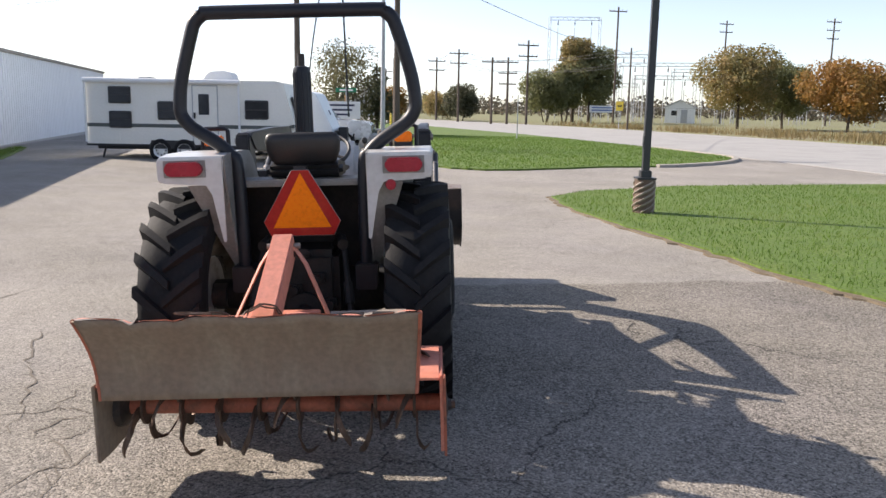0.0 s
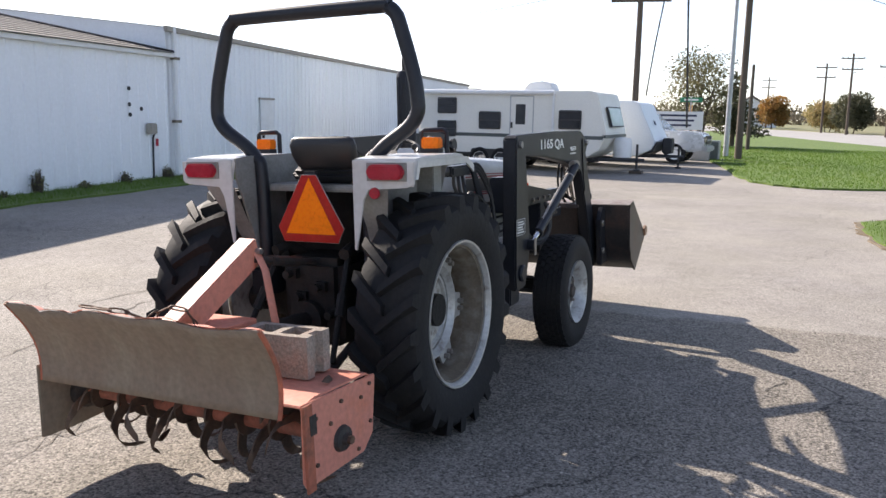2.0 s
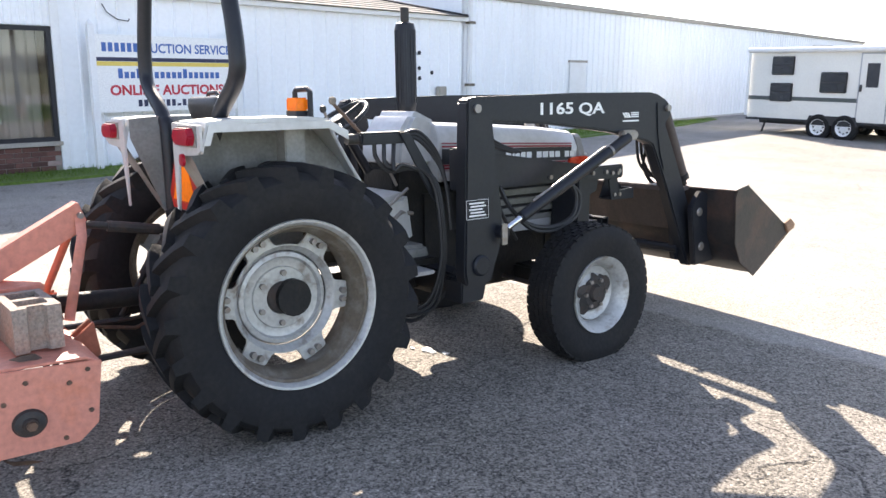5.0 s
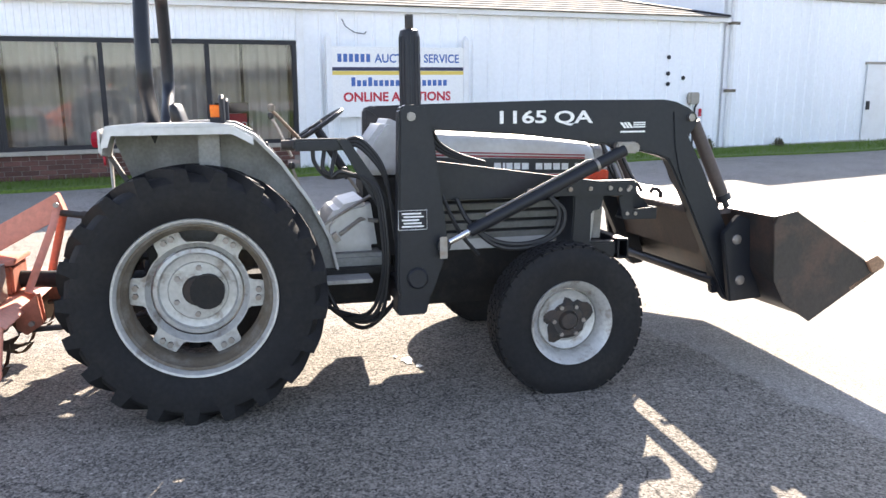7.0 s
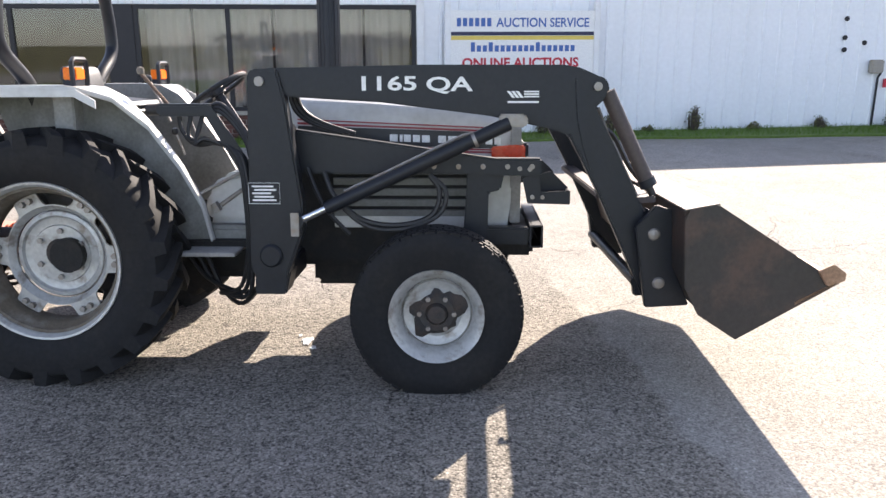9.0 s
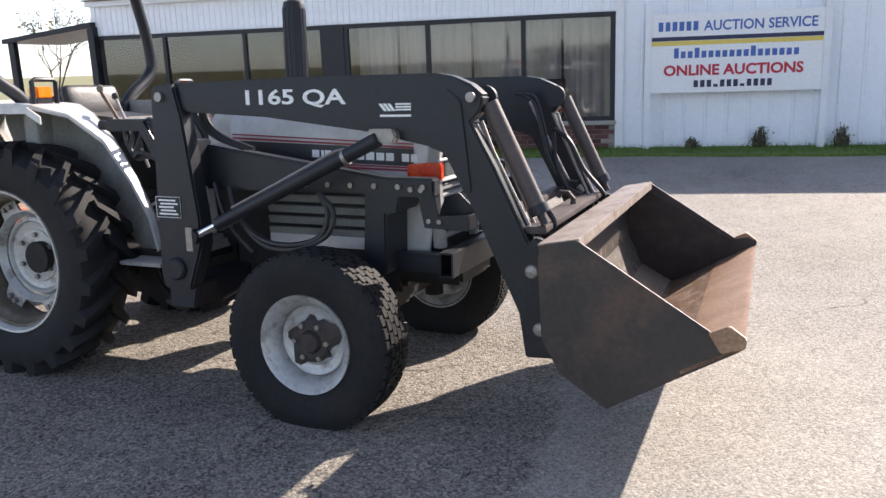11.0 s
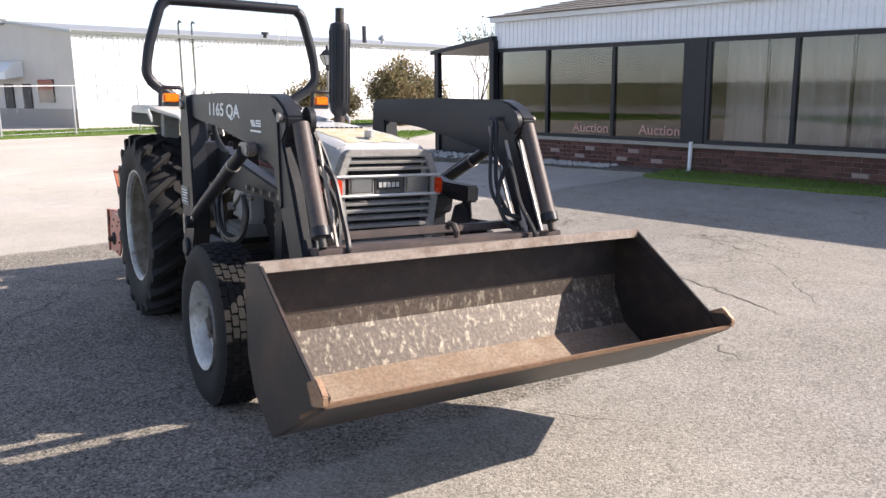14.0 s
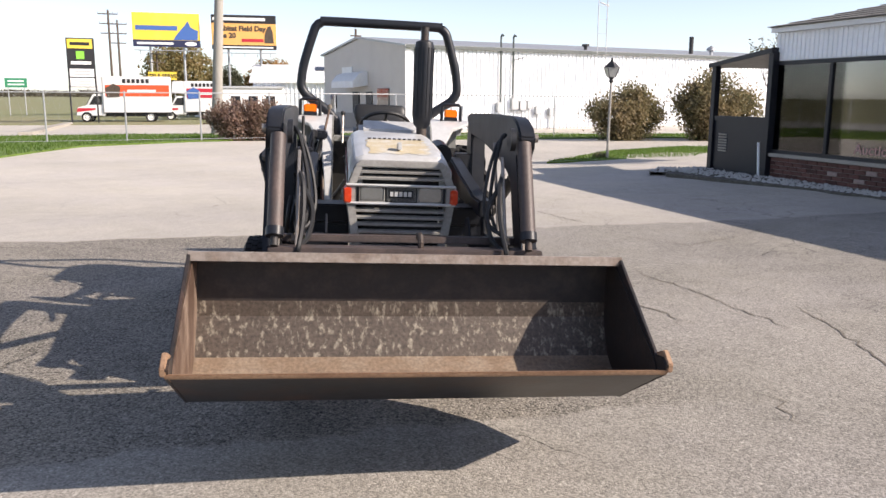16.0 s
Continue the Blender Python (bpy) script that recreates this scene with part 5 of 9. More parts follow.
# fitted to the camera's views: rear deck drawn towards the axle, nose shortened, heights stretched
settle(tractor, lambda p: (p.x, 0.07 + 0.9 * (p.y - 0.06) if p.y < 0.06 else p.y, p.z), ("fender", "seat_deck", "seat", "roll_bar", "roll_bar_plate", "warning_triangle"))
settle(tractor, lambda p: (p.x, p.y + 0.02, p.z), ("warning_triangle",))
settle(tractor, lambda p: (p.x, p.y if p.y < 1.1 else 1.1 + 0.96 * (p.y - 1.1), p.z), ("hood",))
settle(tractor, lambda p: (p.x, p.y, 1.035 * p.z))

# ---- loader ----
loader = thing("front_loader", LEAN, "charcoal front-end loader with lowered bucket", "loader")


def side_frame(sx):
    xa, xb = 0.605 * sx, 0.70 * sx
    g = Geo().prism([(0.975, 1.455), (1.00, 1.475), (1.115, 1.475), (1.15, 1.34), (1.215, 0.86), (1.215, 0.74), (1.13, 0.52), (0.965, 0.52), (0.95, 0.58)], "x", xa, xb)
    p = part("upright", g, M_DARK, loader, "charcoal loader upright", bevel=0.010)
    part("upright_foot", Geo().prism([(0.96, 0.54), (1.14, 0.54), (1.11, 0.42), (0.955, 0.42)], "x", 0.50 * sx, 0.66 * sx), M_DARK, p, bevel=0.008)
    part("mount_beam", Geo().span((0.18 * sx, 0.98, 0.44), (0.62 * sx, 1.12, 0.56)), M_DARK, p, bevel=0.012)
    part("subframe", Geo().prism([(1.13, 1.20), (1.13, 0.985), (2.05, 0.985), (2.10, 0.98), (2.37, 0.975), (2.37, 1.06), (2.14, 1.06)], "x", 0.46 * sx, 0.54 * sx), M_DARK, p, bevel=0.010)
    part("tie_plate", Geo().span((0.50 * sx, 1.0, 1.00), (0.62 * sx, 1.16, 1.22)), M_DARK, p, bevel=0.008)
    part("front_leg", Geo().prism([(2.00, 1.0), (2.19, 1.0), (2.17, 0.905), (2.11, 0.89), (2.105, 0.62), (1.98, 0.62), (2.00, 0.9)], "x", 0.27 * sx, 0.50 * sx), M_DARK, p, bevel=0.008)
    for k in range(6):
        part("bolt", Geo().cyl((0.54 * sx, 1.72 + 0.12 * k, 1.022), (0.553 * sx, 1.72 + 0.12 * k, 1.022), 0.013, 8), M_BOLT, p)
    part("foot_boss", Geo().lathe([(0.001, 0.722), (0.045, 0.722), (0.055, 0.712), (0.055, 0.70), (0.001, 0.70)], (0, 1.055, 0.62), "x", 24), M_DARK, p, m=Matrix.Diagonal((sx, 1, 1, 1)))
    part("pivot_pin", Geo().cyl((0.70 * sx, 1.035, 1.42), (0.716 * sx, 1.035, 1.42), 0.022, 14), M_BOLT, p)
    pl = part("maker_plate", Geo().span((0.7005 * sx, 0.957, 0.863), (0.703 * sx, 1.112, 0.965)), M_FRAME, p, "small framed maker's plate")
    g = Geo()
    for k in range(5):
        g.span((0.7035 * sx, 0.977 + 0.01 * (k % 2), 0.878 + k * 0.016), (0.7045 * sx, 1.092 - 0.012 * (k % 3), 0.886 + k * 0.016))
    g.tube([(0.7035 * sx, 0.960, 0.866), (0.7035 * sx, 1.109, 0.866), (0.7035 * sx, 1.109, 0.962), (0.7035 * sx, 0.960, 0.962), (0.7035 * sx, 0.960, 0.866)], 0.0015, 4)
    part("plate_bars", g, M_DECAL, p)
    return p


def arm(sx):
    xa, xb = 0.595 * sx, 0.675 * sx
    boom = [(0.985, 1.455), (1.06, 1.478), (1.8, 1.492), (2.45, 1.490), (2.52, 1.478), (2.60, 1.445), (2.655, 1.40), (2.645, 1.345), (2.60, 1.30), (2.70, 1.12), (2.86, 0.80), (2.98, 0.46), (2.99, 0.38), (2.90, 0.37), (2.86, 0.42), (2.62, 0.92), (2.48, 1.175), (2.40, 1.205), (2.10, 1.265), (1.6, 1.325), (1.17, 1.350), (1.12, 1.36)]
    a = part("boom_arm", Geo().prism(boom, "x", xa, xb), M_DARK, loader, "bent charcoal loader arm", bevel=0.009)
    part("gusset", Geo().prism([(2.50, 1.43), (2.56, 1.38), (2.60, 1.03), (2.585, 1.02), (2.545, 1.12), (2.515, 1.25)], "x", xb, xb + 0.008 * sx), M_DARK, a, bevel=0.002)
    part("knee_pin", Geo().cyl((xb, 2.605, 1.395), (xb + 0.02 * sx, 2.605, 1.395), 0.02, 14), M_BOLT, a)
    part("knee_ear", Geo().lathe([(0.001, 0.55), (0.055, 0.55), (0.055, 0.575), (0.001, 0.575)], (0, 2.62, 1.385), "x", 18), M_DARK, a, m=Matrix.Diagonal((sx, 1, 1, 1)))
    part("lift_boss", Geo().prism([(2.15, 1.22), (2.15, 1.275), (2.27, 1.275), (2.29, 1.245), (2.27, 1.215)], "x", xb, xb + 0.05 * sx), M_BOLT, a, bevel=0.008)
    cx = 0.715 * sx
    lc = part("lift_cylinder", Geo().cyl((cx, 1.33, 0.845), (cx, 2.20, 1.235), 0.032, 16), M_DARK, loader, "black lift cylinder", bevel=0.004)
    part("rod", Geo().cyl((cx, 1.20, 0.787), (cx, 1.34, 0.85), 0.018, 12), M_CHROME, lc)
    part("rod_eye", Geo().lathe([(0.001, -0.03), (0.035, -0.03), (0.035, 0.03), (0.001, 0.03)], (cx, 1.19, 0.783), "x", 16), M_DARK, lc)
    part("eye_cover", Geo().prism([(1.165, 0.72), (1.165, 0.83), (1.205, 0.83), (1.205, 0.72)], "x", cx + 0.03 * sx, cx + 0.036 * sx), M_BOLT, lc, bevel=0.002)
    part("clamp_band", Geo().cyl((cx, 2.03, 1.157), (cx, 2.045, 1.164), 0.035, 16), M_BOLT, lc)
    part("feed_pipe", Geo().tube([(cx, 1.42, 0.925), (cx, 1.6, 1.005), (cx, 1.98, 1.180), (cx, 2.03, 1.19)], 0.008, 6), M_BOLT, lc)
    bx = 0.625 * sx
    bc = part("bucket_cylinder", Geo().cyl((bx - 0.01 * sx, 2.66, 1.37), (bx - 0.01 * sx, 2.87, 0.95), 0.036, 16), M_RUSTYCYL, loader, "scuffed brown bucket cylinder")
    part("rod", Geo().cyl((bx - 0.01 * sx, 2.87, 0.95), (bx - 0.01 * sx, 2.895, 0.90), 0.018, 12), M_HUBDARK, bc)
    part("gland", Geo().cyl((bx - 0.01 * sx, 2.858, 0.975), (bx - 0.01 * sx, 2.875, 0.94), 0.042, 14), M_DARK, bc)
    part("steel_line", Geo().tube([(bx - 0.02 * sx, 2.62, 1.30), (bx - 0.02 * sx, 2.67, 1.18), (bx - 0.02 * sx, 2.86, 0.82)], 0.009, 6).tube([(bx - 0.105 * sx, 2.62, 1.30), (bx - 0.105 * sx, 2.86, 0.80)], 0.009, 6), M_BOLT, bc)
    part("bucket_hose", Geo().tube(bend([(bx - 0.10 * sx, 2.63, 1.22), (bx - 0.13 * sx, 2.72, 1.16), (bx - 0.135 * sx, 2.80, 1.02), (bx - 0.12 * sx, 2.90, 0.90), (bx - 0.11 * sx, 2.88, 0.86)]), 0.012, 6).tube(bend([(bx - 0.09 * sx, 2.62, 1.20), (bx - 0.17 * sx, 2.66, 1.05), (bx - 0.16 * sx, 2.72, 0.93), (bx - 0.12 * sx, 2.80, 0.88)]), 0.012, 6), M_BLACK, bc)
    return a


for sx in (1, -1):
    side_frame(sx)
    arm(sx)
    for k in range(2):
        part("front_hose", Geo().tube(bend([(0.57 * sx, 2.40 + 0.03 * k, 1.40), ((0.53 - 0.02 * k) * sx, 2.52, 1.38 - 0.03 * k), ((0.49 - 0.03 * k) * sx, 2.58, 1.24 - 0.03 * k), ((0.47 - 0.03 * k) * sx, 2.63, 1.08 - 0.02 * k), ((0.49 - 0.02 * k) * sx, 2.70, 0.97), ((0.53 - 0.01 * k) * sx, 2.76, 0.93 + 0.02 * k)]), 0.0095, 7), M_BLACK, loader)
    part("hose_fitting", Geo().cyl((0.53 * sx, 2.76, 0.93), (0.535 * sx, 2.785, 0.90), 0.015, 8), M_BOLT, loader)
    part("cross_line", Geo().tube([(0.50 * sx, 2.50, 1.36), (0.50 * sx, 2.585, 1.20), (0.50 * sx, 2.72, 0.95)], 0.008, 6), M_BOLT, loader)
# letters on both arms' outer faces; the far side reads the other way
for sx in (1, -1):
    for body, y, z, size in (("1165", 1.483, 1.380, 0.087), ("QA", 1.808, 1.377, 0.087)):
        yy = y if sx > 0 else y + (0.24 if body == "1165" else 0.2)
        wide = 1.66
        for k, ch in enumerate(body):
            me = lettering(ch, size, 0.0008, 0.0018)
            far = max(v.co.x for v in lettering(body[:k + 1], size).vertices) - max(v.co.x for v in lettering(ch, size).vertices)
            ob = part("model_letter", me, M_DECAL, loader, "white model letter", m=pose(0.6765 * sx, yy + far * wide * sx, z, 90, 0, 90 * sx))
            ob.scale = (wide, 1, 1)
    g = Geo()
    for k in range(3):
        g.prism([(2.185 + k * 0.02, 1.375), (2.20 + k * 0.02, 1.375), (2.225 + k * 0.02, 1.345), (2.21 + k * 0.02, 1.345)], "x", 0.6755 * sx, 0.677 * sx)
    for k in range(3):
        g.span((0.6755 * sx, 2.265, 1.347 + k * 0.011), (0.677 * sx, 2.335, 1.354 + k * 0.011))
    g.span((0.6755 * sx, 2.19, 1.322), (0.677 * sx, 2.335, 1.331))
    part("maker_mark", g, M_DECAL, loader, "white striped mark")
for sx in (-1, 1):
    step_ = part("nose_step", Geo().prism([(2.275, 0.965), (2.352, 1.003), (2.372, 0.895), (2.515, 0.903), (2.515, 0.835), (2.303, 0.840)], "x", 0.490 * sx, 0.502 * sx), M_DARK, loader, "folded charcoal step bracket", bevel=0.003)
    part("step_front", Geo().span((0.395 * sx, 2.503, 0.836), (0.490 * sx, 2.515, 0.902)), M_DARK, step_, bevel=0.003)
    part("step_back", Geo().prism([(2.36, 0.965), (2.43, 0.985), (2.515, 0.905), (2.515, 0.836), (2.31, 0.840)], "x", 0.383 * sx, 0.395 * sx), M_DARK, step_, bevel=0.003)
    part("step_floor", Geo().span((0.395 * sx, 2.31, 0.838), (0.490 * sx, 2.503, 0.847)), M_DARK, step_)
    for y, z in ((2.327, 0.872), (2.377, 0.871)):
        part("bolt", Geo().cyl((0.502 * sx, y, z), (0.511 * sx, y, z), 0.011, 8), M_BOLT, step_)
    for y, z in ((2.26, 1.012), (2.31, 1.010)):
        part("bolt", Geo().cyl((0.540 * sx, y, z), (0.551 * sx, y, z), 0.012, 8), M_BOLT, loader)
bumper = part("bumper", Geo().span((-0.40, 2.325, 0.600), (0.40, 2.335, 0.715)).span((-0.40, 2.385, 0.600), (0.40, 2.395, 0.715)).span((-0.40, 2.335, 0.600), (0.40, 2.385, 0.610)).span((-0.40, 2.335, 0.705), (0.40, 2.385, 0.715)), M_DARK, loader, "hollow square bumper tube", bevel=0.003)
for sx in (-1, 1):
    part("bumper_arm", Geo().span((0.30 * sx, 1.98, 0.612), (0.38 * sx, 2.325, 0.700)), M_DARK, bumper, bevel=0.010)
valve = part("control_valve", Geo().span((0.41, 0.46, 1.255), (0.50, 0.74, 1.315)), M_DARK, loader, "black loader control valve", bevel=0.012)
part("valve_cap", Geo().cyl((0.455, 0.40, 1.285), (0.455, 0.47, 1.285), 0.026, 12), M_HUBDARK, valve)
part("joystick", Geo().cyl((0.43, 0.50, 1.31), (0.40, 0.36, 1.46), 0.009, 8), M_TINE, valve)
part("joystick_knob", Geo().lathe([(0.001, 0.022), (0.016, 0.014), (0.02, 0), (0.016, -0.014), (0.001, -0.022)], (0.40, 0.36, 1.47), "z", 12), M_RIMDIRT, valve)
part("valve_stand", Geo().prism([(0.68, 1.31), (0.74, 1.31), (0.96, 0.98), (0.92, 0.93), (0.88, 0.97)], "x", 0.50, 0.515), M_DARK, valve, bevel=0.003)
for k in range(3):
    y = 0.56 + 0.06 * k
    part("valve_hose", Geo().tube(bend([(0.455, y, 1.26), (0.455 + 0.02 * k, y + 0.01 - 0.02 * k, 1.19 - 0.03 * k), (0.47 + 0.015 * k, y + 0.08 - 0.03 * k, 1.12 + 0.015 * k), (0.50, 0.78 + 0.015 * k, 1.13 - 0.01 * k), (0.53, 0.87 + 0.012 * k, 1.05), (0.55, 0.90 + 0.012 * k, 0.85), (0.55, 0.90 + 0.012 * k, 0.62), (0.50, 0.84 + 0.02 * k, 0.42 - 0.02 * k), (0.40, 0.70, 0.36)]), 0.0115, 7), M_BLACK, valve)
for k in range(3):
    part("boom_hose", Geo().tube(bend([(0.48, 0.72, 1.30 - 0.01 * k), (0.51, 0.80, 1.31 - 0.02 * k), (0.53, 0.90, 1.20 - 0.02 * k), (0.55, 0.94, 1.05), (0.56, 0.97 + 0.01 * k, 0.80)]), 0.011, 7), M_BLACK, valve)
for k in range(3):
    part("arm_hose", Geo().tube(bend([(0.56, 1.14 + 0.015 * k, 1.42), (0.56, 1.16 + 0.02 * k, 1.30), (0.565, 1.24 + 0.03 * k, 1.23), (0.57, 1.40 + 0.03 * k, 1.18)]), 0.010, 7), M_BLACK, valve)
for k in range(2):
    part("cylinder_hose", Geo().tube(bend([(0.57, 1.30, 1.0), (0.60, 1.36, 0.88), (0.62, 1.50, 0.775 - 0.02 * k), (0.63, 1.68, 0.755 - 0.02 * k), (0.62, 1.83 + 0.03 * k, 0.80), (0.61, 1.87 + 0.03 * k, 0.91), (0.60, 1.82, 0.99)]), 0.013, 7), M_BLACK, loader)
part("return_hose", Geo().tube(bend([(0.58, 1.22, 1.02), (0.60, 1.27, 0.90), (0.60, 1.33, 0.80), (0.58, 1.42, 0.70)]), 0.011, 7), M_BLACK, loader)

settle(loader, lambda p: (p.x + 0.055 * step(-p.x, 0.2, 0.45), p.y, 1.035 * p.z))

# bucket
bk = part("bucket", Geo().prism([(3.10, 0.925), (2.97, 0.900), (2.972, 0.84), (2.970, 0.60), (3.045, 0.425), (3.215, 0.302), (3.235, 0.304), (3.655, 0.528), (3.66, 0.545), (3.24, 0.345), (3.215, 0.345), (3.06, 0.446), (2.985, 0.62), (2.985, 0.865), (3.10, 0.895)], "x", -0.915, 0.915), M_BUCKET, loader, "wide worn black loader bucket, rusty at the lip", bevel=0.003)
bk.matrix_basis = Matrix.Translation((0.0, 3.087, 0.942)) @ Matrix.Rotation(radians(1.5), 4, "Z") @ Matrix.Rotation(radians(3.0), 4, "X") @ Matrix.Diagonal((1.03, 1.0, 0.985, 1)) @ Matrix.Translation((0, -3.12, -0.93))
for sx in (-1, 1):
    part("bucket_side", Geo().prism([(3.115, 0.925), (2.995, 0.912), (2.968, 0.86), (2.968, 0.55), (3.03, 0.415), (3.20, 0.288), (3.66, 0.53), (3.685, 0.575), (3.64, 0.60), (3.575, 0.592)], "x", 0.915 * sx, 0.93 * sx), M_BUCKET, bk, bevel=0.003)
    # The left end takes the shade-darkened colour, the right its rubbed rust.
    part("side_lining", Geo().prism([(3.10, 0.885), (2.99, 0.86), (2.99, 0.62), (3.065, 0.455), (3.215, 0.352), (3.24, 0.352), (3.61, 0.53), (3.57, 0.58)], "x", 0.908 * sx, 0.914 * sx), M_BUCKETSIDE if sx > 0 else M_BUCKETSHADE, bk, "rubbed inside of the end plate", smooth=0)
    part("side_cutter", Geo().prism([(3.56, 0.597), (3.63, 0.625), (3.685, 0.58), (3.68, 0.545), (3.60, 0.525)], "x", 0.922 * sx, 0.945 * sx), M_RUST, bk, bevel=0.004)
part("bucket_lining", Geo().prism([(3.064, 0.449), (2.989, 0.62), (2.989, 0.69), (2.986, 0.69), (2.986, 0.62), (3.061, 0.447)], "x", -0.912, 0.912), M_BUCKETIN, bk, "scraped bare inside of the bucket", smooth=0)
part("slope_plate", Geo().prism([(3.064, 0.449), (3.217, 0.349), (3.215, 0.346), (3.062, 0.446)], "x", -0.912, 0.912), M_SLOPE, bk, "rusty sloping plate at the foot of the back", smooth=0)
# Shadow of the top edge, put into the lining's colour.
part("upper_lining", Geo().prism([(2.989, 0.69), (2.989, 0.862), (2.986, 0.862), (2.986, 0.69)], "x", -0.912, 0.912), M_BUCKETSHADE, bk, "dull upper back of the bucket, darkened as shadow of the top edge", smooth=0)
part("floor_wear", Geo().prism([(3.46, 0.4535), (3.24, 0.349), (3.217, 0.349), (3.217, 0.346), (3.24, 0.346), (3.46, 0.450)], "x", -0.912, 0.912), M_FLOOR, bk, "brown scraped floor plate", smooth=0)
part("cutting_edge", Geo().prism([(3.46, 0.4565), (3.655, 0.550), (3.678, 0.553), (3.67, 0.536), (3.46, 0.434)], "x", -0.93, 0.93), M_RUST, bk, bevel=0.003)
part("top_bar", Geo().prism([(3.125, 0.930), (2.97, 0.910), (2.97, 0.904), (3.11, 0.922), (3.112, 0.888), (3.127, 0.888)], "x", -0.928, 0.928), M_TOPBAR, bk, "pale scuffed top edge", bevel=0.002)
for x, y in ((-0.06, 2.87),):
    part("hook", Geo().tube([(x, y, 0.912), (x, y + 0.005, 0.95), (x, y - 0.02, 0.98), (x, y - 0.055, 0.985), (x, y - 0.07, 0.96)], 0.014, 8), M_HUBDARK, bk, "welded chain hook")
for sx in (-1, 1):
    part("quick_attach", Geo().prism([(2.90, 0.86), (2.78, 0.86), (2.82, 0.42), (2.93, 0.42), (3.0, 0.42), (2.92, 0.60)], "x", 0.54 * sx, 0.585 * sx).prism([(2.975, 0.87), (2.90, 0.90), (2.80, 0.80), (2.84, 0.40), (3.05, 0.40), (2.975, 0.60)], "x", 0.685 * sx, 0.725 * sx), M_DARK, bk, bevel=0.006)
    for y, z in ((2.885, 0.76), (2.905, 0.52)):
        part("attach_pin", Geo().lathe([(0.001, 0.735), (0.024, 0.732), (0.03, 0.725), (0.001, 0.725)], (0, y, z), "x", 16), M_BOLT, bk, "pale worn pin head", m=Matrix.Diagonal((sx, 1, 1, 1)))
part("attach_bar", Geo().span((-0.59, 2.64, 0.925), (0.59, 2.715, 0.96)), M_RUSTYCYL, bk, "scuffed cross bar between the arms", bevel=0.006)
part("attach_plate", Geo().span((-0.62, 2.80, 0.895), (0.62, 2.92, 0.925)), M_RUSTYCYL, bk, "brown scuffed quick-attach plate", bevel=0.004)
part("attach_face", Geo().prism([(2.80, 0.895), (2.815, 0.895), (2.89, 0.62), (2.875, 0.62)], "x", -0.62, 0.62), M_RUSTYCYL, bk, "brown sloping back plate")
part("attach_tube", Geo().cyl((-0.6, 2.83, 0.50), (0.6, 2.83, 0.50), 0.03, 12), M_DARK, bk)

# ---- tiller ----
tiller = thing("rotary_tiller", LEAN, "faded orange rotary tiller hung behind the tractor", "tiller")
XL, XR = -0.69, 0.75
deck = part("deck", Geo().prism([(-1.44, 0.53), (-1.36, 0.548), (-0.98, 0.535), (-0.92, 0.50), (-0.92, 0.49), (-0.98, 0.523), (-1.36, 0.536), (-1.44, 0.518)], "x", XL, XR), M_TILLER, tiller, "pink-orange tiller deck", bevel=0.003)
part("end_plate", Geo().prism([(-1.455, 0.545), (-0.925, 0.515), (-0.955, 0.235), (-1.03, 0.165), (-1.44, 0.165), (-1.46, 0.20)], "x", XR, XR + 0.014), M_TILLER, tiller, "pink-orange end plate with bearing", bevel=0.004)
part("edge_strip", Geo().prism([(-1.47, 0.54), (-1.41, 0.54), (-1.40, 0.15), (-1.455, 0.15)], "x", XR + 0.014, XR + 0.026), M_TILLDIRT, tiller, "chipped bolt-on strip", bevel=0.003)
part("end_plate", Geo().prism([(-1.455, 0.535), (-0.925, 0.515), (-0.955, 0.235), (-1.06, 0.165), (-1.30, 0.15), (-1.46, 0.155)], "x", XL - 0.014, XL), M_BOARD, tiller, bevel=0.004)
bear = part("bearing", Geo().lathe([(0.001, XR + 0.050), (0.025, XR + 0.050), (0.03, XR + 0.034), (0.055, XR + 0.030), (0.062, XR + 0.014), (0.001, XR + 0.014)], (0, -1.20, 0.30), "x", 24), M_HUBDARK, tiller, "greasy bearing cap")
part("bearing_nut", Geo().cyl((XR + 0.05, -1.20, 0.30), (XR + 0.066, -1.20, 0.30), 0.02, 6), M_TINE, bear)
part("bearing", Geo().lathe([(0.001, 0.06), (0.06, 0.05), (0.095, 0.03), (0.10, 0), (0.001, 0)], (XL, -1.20, 0.33), "x", 20), M_HUBDARK, tiller)
for y, z in ((-1.38, 0.46), (-1.20, 0.475), (-1.05, 0.44), (-0.98, 0.485), (-0.98, 0.30), (-1.38, 0.25), (-1.08, 0.20), (-1.28, 0.40)):
    part("rivet", Geo().cyl((XR + 0.014, y, z), (XR + 0.022, y, z), 0.010, 8), M_TINE, tiller)
part("slot_wear", Geo().prism([(-1.435, 0.49), (-1.39, 0.49), (-1.388, 0.40), (-1.43, 0.40)], "x", XR + 0.0265, XR + 0.028), M_HUBDARK, tiller, "bare worn slot")
part("rotor_shaft", Geo().cyl((XL, -1.20, 0.335), (XR, -1.20, 0.315), 0.042, 16), M_TILLDIRT, tiller, "chipped orange rotor shaft")
rnd = random.Random(21)
